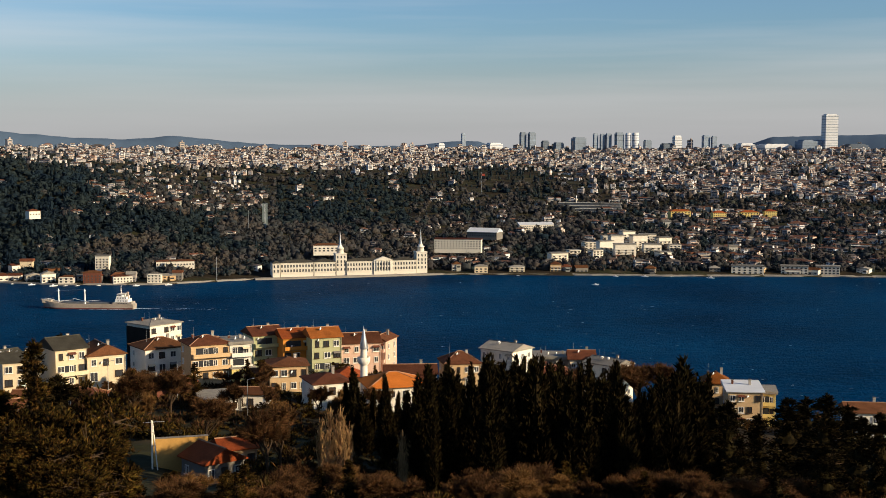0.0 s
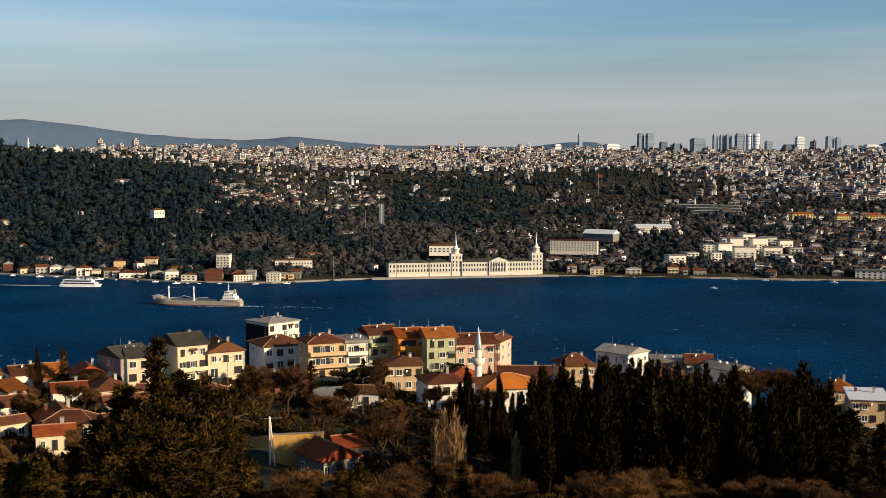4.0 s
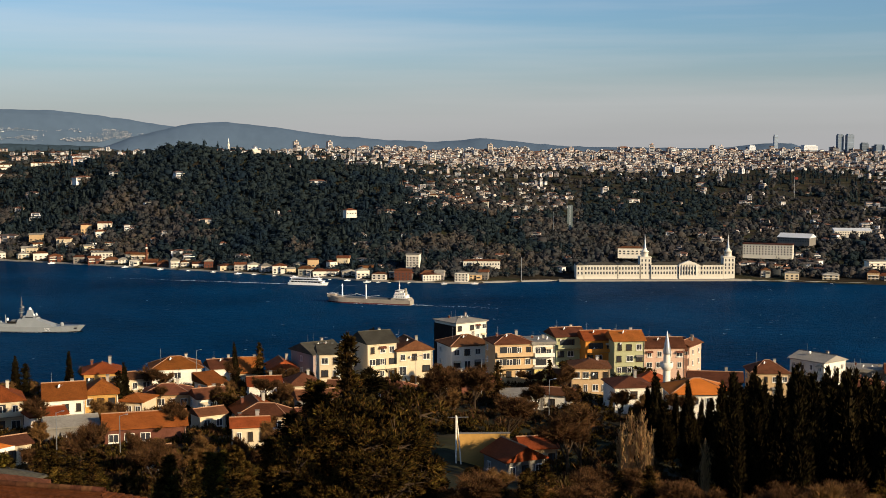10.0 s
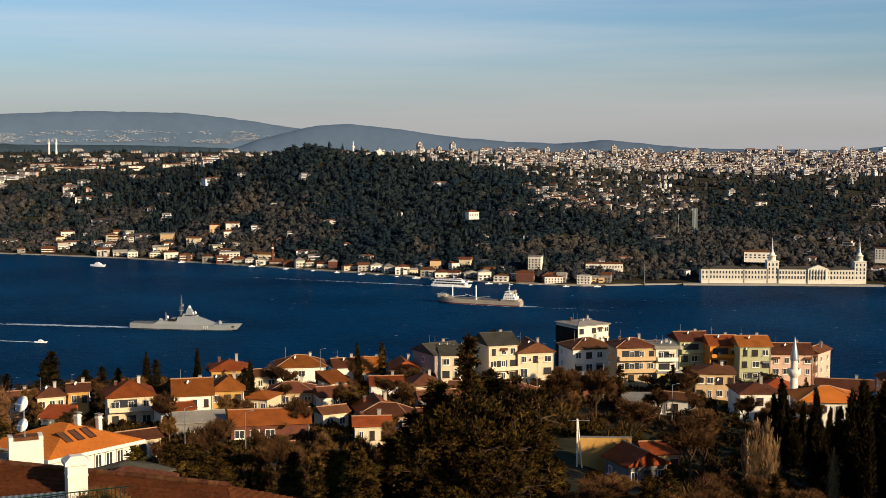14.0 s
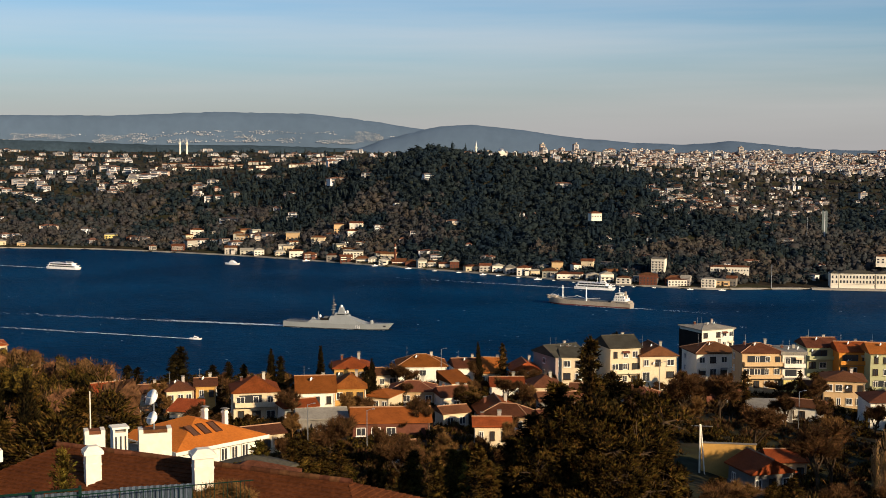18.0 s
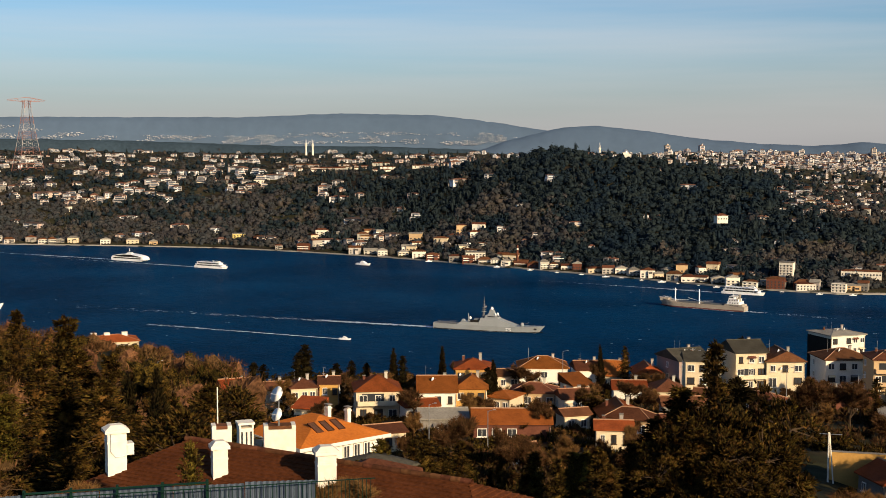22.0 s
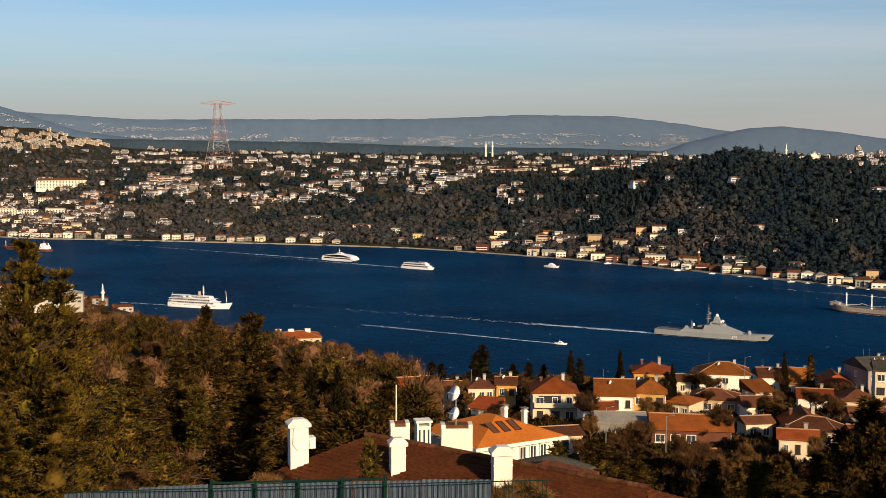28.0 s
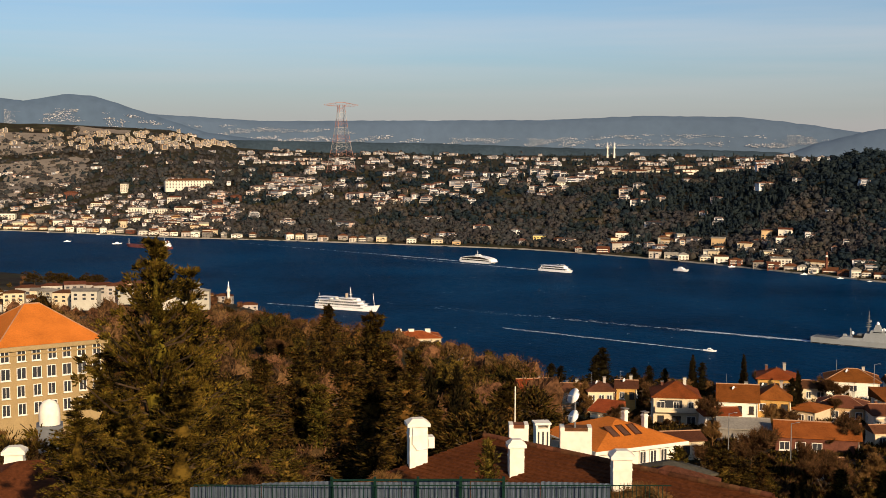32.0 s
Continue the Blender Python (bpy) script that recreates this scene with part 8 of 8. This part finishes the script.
def arched_ferry():
    """A double-ended catamaran under one long curved roof, with a dark band of glass below it."""
    t = thing("ferry", pose(0, 0, 0), "white streamlined catamaran ferry with a dark window arc", "ferry")
    L, B, n = 60.0, 14.0, 20

    def arch(z):
        return [(-L * .4 + L * .8 * i / n, z + 3.4 * math.sin(math.pi * (i + 1) / (n + 2)) ** .8) for i in range(n + 1)]

    def ribbon(name, low, high, half, mat, lab=""):
        """A curved slab between two lines, as wide as the boat's cabin."""
        vs, fs = [], []
        for (x0, z0), (x1, z1) in zip(low, high):
            vs += [(x0, -half, z0), (x1, -half, z1), (x1, half, z1), (x0, half, z0)]
        for i in range(len(low) - 1):
            fs += [(4 * i + a, 4 * i + 4 + a, 4 * i + 4 + (a + 1) % 4, 4 * i + (a + 1) % 4) for a in range(4)]
        fs += [(0, 1, 2, 3), (4 * len(low) - 1, 4 * len(low) - 2, 4 * len(low) - 3, 4 * len(low) - 4)]
        part(name, mesh_of(name, vs, fs, [M[mat]]), t, lab)
    for y in (-4.6, 4.6):
        part("hull", hull_mesh("hull", L * .94, 4.6, 2.2, "boat", .3, .06, 1, .7, .6), t, m=pose(0, y, 0))
    part("main_deck", boxes("main_deck", [(0, 0, 2.0, L * .94, B, .8), (0, 0, 2.8, L * .96, B * 1.01, .25)], "boat"), t)
    part("lower_glass", boxes("lower_glass", [(0, 0, 3.05, L * .8, B * .94, 1.5)], "matt_black"), t, "dark lower window band")
    part("belt", boxes("belt", [(0, 0, 4.5, L * .9, B * .98, .9)], "boat"), t)
    flat = [(x, 5.4) for x, z in arch(0)]
    ribbon("glass_arc", flat, arch(5.2), B * .44, "matt_black", "dark arched glazing")
    ribbon("roof", arch(5.2), arch(6.0), B * .48, "boat", "white curved roof")
    for x in (-L * .43, L * .43):
        part("end_screen", wedge("end_screen", x - 3, x + 3, B * .9, 2.8, 6.2, 1.5, 1.5, .6, "boat"), t)
    part("wheelhouse", wedge("wheelhouse", -4, 4, 6, 9.2, 11.2, 1.2, 1.2, .6, "boat"), t)
    part("wheelhouse_glass", boxes("wheelhouse_glass", [(0, 0, 10.1, 6.9, 5.6, .7)], "dark"), t)
    part("mast", tube("mast", [(-1, 0, 11), (-1, 0, 17)], [.25, .12], "boat", 6), t)
    part("radar_bar", boxes("radar_bar", [(-1, 0, 14, .5, 3.4, .3)], "boat"), t)
    wake(t, -L / 2, 150, 3, 7, 22, 2.2)
    wake(t, -L / 2 - 90, 380, 3, 9, 62, .6)
    bow_wave(t, L, B, 31)
    return t


def steamer():
    """A classic three-decked passenger steamer: raked bow, long open decks, funnel and two masts."""
    t = thing("ferry", pose(0, 0, 0), "white three-decked steamer with a funnel and tall mast", "ferry")
    L, B = 70.0, 12.0
    part("hull", hull_mesh("hull", L, B, 3.6, "boat", .75, .07, 1.2, .8, .62), t)
    part("rubbing_strake", boxes("rubbing_strake", [(-5, 0, 2.6, L * .7, B * 1.0, .3)], "deckgrey"), t)
    for k, (x0, x1, w) in enumerate(((-33, 18, 10.6), (-32, 14, 10.0), (-9, 9, 7.4))):
        z = 3.7 + 2.5 * k
        part("deckhouse", wedge("deckhouse", x0 + 1.5, x1, w, z, z + 2.2, 1.0, .4, .2, "boat"), t)
        n = max(4, int((x1 - x0) / 2.6))
        for s in (-1, 1):
            part("window_row", boxes("window_row", [(x0 + 2.4 + (x1 - x0 - 3.6) * (i + .5) / n, s * (w / 2 - .05), z + .55, 1.9, .25, 1.35) for i in range(n)], "dark"), t)
            part("rail", boxes("rail", [((x0 + x1) / 2, s * (w / 2 + .7), z + .85, x1 - x0 + 2, .08, .1), ((x0 + x1) / 2, s * (w / 2 + .7), z + .4, x1 - x0 + 2, .06, .06)] + [(x0 + (x1 - x0) * i / 12, s * (w / 2 + .7), z, .1, .1, 2.2) for i in range(13)], "boat"), t)
        part("deck_slab", boxes("deck_slab", [((x0 + x1) / 2, 0, z + 2.2, x1 - x0 + 3, w + 1.6, .22)], "boat"), t)
    part("wheelhouse", wedge("wheelhouse", 6, 12, 7, 8.9, 11.3, .8, .3, .3, "boat"), t)
    part("wheelhouse_glass", boxes("wheelhouse_glass", [(11.0, 0, 10.0, .8, 5.8, .9), (9, 0, 10.0, 4.2, 6.9, .9)], "dark"), t)
    part("funnel", lathe("funnel", [(1.6, 11), (1.45, 14.2), (1.5, 14.3), (1.5, 15.4), (.9, 15.4)], "hull_buff", 14), t, m=pose(-2, 0, 0))
    part("main_mast", tube("main_mast", [(3, 0, 11), (2.4, 0, 21.5)], [.45, .12], "boat", 6), t)
    for z, w in ((14.5, 4.2), (16.5, 3.2), (18.6, 2.0)):
        part("yard", boxes("yard", [(2.8, 0, z, .9, w, .3)], "boat"), t)
    part("fore_mast", tube("fore_mast", [(29, 0, 5), (27.6, 0, 17)], [.28, .12], "boat", 6), t)
    part("stern_mast", tube("stern_mast", [(-32, 0, 9), (-33, 0, 14)], [.18, .1], "boat", 6), t)
    part("awning", boxes("awning", [(-23, 0, 11.0, 17, 9.4, .16)] + [(-31 + 5.3 * i, s * 4.4, 8.8, .12, .12, 2.2) for i in range(4) for s in (-1, 1)], "boat"), t)
    for s in (-1, 1):
        for k in range(2):
            part("lifeboat", lathe("lifeboat", [(.05, -2.4), (.75, -1.6), (.95, 0), (.75, 1.6), (.05, 2.4)], "frame", 8), t, m=pose(-10 - k * 6.5, s * 4.2, 9.9, 0, 90, 0))
    bow_wave(t, L, B, 24)
    wake(t, -L / 2, 60, 3, 7, 25, 1.2)
    return t


def motor_boat(label, L, wk, seed):
    t = thing("motor_boat", pose(0, 0, 0), label, "boat")
    part("hull", hull_mesh("hull", L, L * .27, L * .085, "boat", .5, .1, .4, .85, .45), t)
    part("cabin", wedge("cabin", -L * .22, L * .2, L * .2, L * .08, L * .17, L * .12, L * .03, .15, "boat"), t)
    part("cabin_glass", boxes("cabin_glass", [(-L * .02, 0, L * .115, L * .26, L * .19, L * .03)], "dark"), t)
    part("flybridge", wedge("flybridge", -L * .16, L * .04, L * .15, L * .17, L * .215, L * .04, 0, .1, "boat"), t)
    part("mast", tube("mast", [(-L * .1, 0, L * .2), (-L * .12, 0, L * .3)], [.06, .04], "boat", 5), t)
    if wk:
        wake(t, -L / 2, wk, 1.2, 5, seed, 1.6)
    return t


def long_freighter():
    t = thing("freighter", pose(0, 0, 0), "long low maroon-hulled freighter with a white bridge aft", "ship")
    L, B = 100, 15
    part("hull", hull_mesh("hull", L, B, 3.4, "maroon", .6, .05, 2, .8, .75), t)
    part("superstructure", boxes("superstructure", [(-41, 0, 3.3, 12, 12, 3.4), (-41, 0, 6.7, 9, 11, 2.6), (-40, 0, 9.3, 6, 11, 2.4)], "boat"), t)
    part("bridge_glass", boxes("bridge_glass", [(-36.9, 0, 10.1, .3, 9, .9)], "dark"), t)
    part("funnel", lathe("funnel", [(1.5, 9), (1.3, 14), (.8, 14)], "maroon", 10), t, m=pose(-45, 0, 0))
    for x in (-20, 3, 26):
        part("hatch", boxes("hatch", [(x, 0, 3.2, 19, 10, 1.2), (x, 0, 4.4, 19.4, 10.4, .15)], "maroon"), t)
    part("mast", tube("mast", [(-39, 0, 11), (-39, 0, 18)], [.3, .15], "boat", 6), t)
    part("fore_mast", tube("fore_mast", [(43, 0, 4), (43, 0, 13)], [.35, .2], "boat", 6), t)
    bow_wave(t, L, B, 44)
    return t


WARSHIP, CARGO = warship(), cargo_ship()
FERRY_A = ferry("white two-decked passenger ferry near the far bank", 46, 9, 2, seed=21, wk=190)
FERRY_B = arched_ferry()
FERRY_C = ferry("white open-topped tour boat", 52, 9, 2, mast=3, seed=23, wk=240)
STEAMER = steamer()
YACHT = motor_boat("white motor yacht with a flybridge", 24, 0, 5)
SPEEDBOAT = motor_boat("small white speedboat with a long wake", 11, 190, 6)
FREIGHTER = long_freighter()
MOORED = [(b, far_shore(b) - 5 - 3 * math.sin(b * 40), 6 + 2.5 * math.sin(b * 91)) for b in (12.3, 13.7, 15.3, 16.2, 16.7, 18.1, 18.9, 19.8, 21.4, 22.3, 24.1, 25.2, 26.4, -7.8, -9.1, -10.3, -3.4, 57.1, 59.2, 61.3)]
for b, d, L in MOORED + [(-6.9, 1351, 8), (58.4, 2090, 16), (60.5, 2160, 12), (-12.0, 1440, 9), (17.2, 1392, 9), (27.9, 1612, 10), (20.5, 1452, 10), (23.0, 1500, 9), (31.0, 1690, 11)]:
    o = motor_boat("small white boat lying on the water", L, 0, 7)
    o.matrix_world = spot(b, d, 170 if b < 0 else 12, 0)


def flecks():
    """Small whitecaps over the strait."""
    rng = random.Random(12)
    vs, fs = [], []
    for k in range(420):
        b = rng.uniform(-20, 64)
        d = rng.uniform(max(760, near_shore(b) + 30), far_shore(b) - 40)
        p = place(b, d, .25)
        a, w = rng.uniform(.5, 2.2), rng.uniform(.2, .5)
        n = len(vs)
        vs += [(p.x - a, p.y, .25), (p.x, p.y - w, .25), (p.x + a, p.y, .25), (p.x, p.y + w, .25)]
        fs.append((n, n + 1, n + 2, n + 3))
    tagged(new("whitecaps", mesh_of("whitecaps", vs, fs, [M["foam"]])), "scattered small whitecaps on the blue water", "foam", kind="stuff")


flecks()


def motions():
    """Straight courses: place at 0 s, speed (x, y in metres a second), heading in degrees from +x."""
    for ob, x, y, vx, vy, turn in ((WARSHIP, -632.5, 900.4, 6.26, .93, 9.0), (CARGO, -325, 1149, -3.05, .3, 176.0), (FERRY_A, -527, 1291, 6.1, 0.0, -3.0), (FERRY_B, -1378, 1225, 7.2, 1.1, 1.0), (FERRY_C, -1197, 1203, 6.4, 1.0, 0.0),
                                   (STEAMER, -1173, 790, 8.8, .2, 15.0), (YACHT, -983, 1372, 3.0, -.5, -8.0), (SPEEDBOAT, -692, 803, 5.65, .6, 5.0), (FREIGHTER, -1508, 1085, -5.3, 0.0, 188.0)):
        walk(ob, [(t, pose(x + vx * t, y + vy * t, 0, 0, 0, turn)) for t in (0.0, 8.0, 16.0, 24.0, 32.0)])
motions()
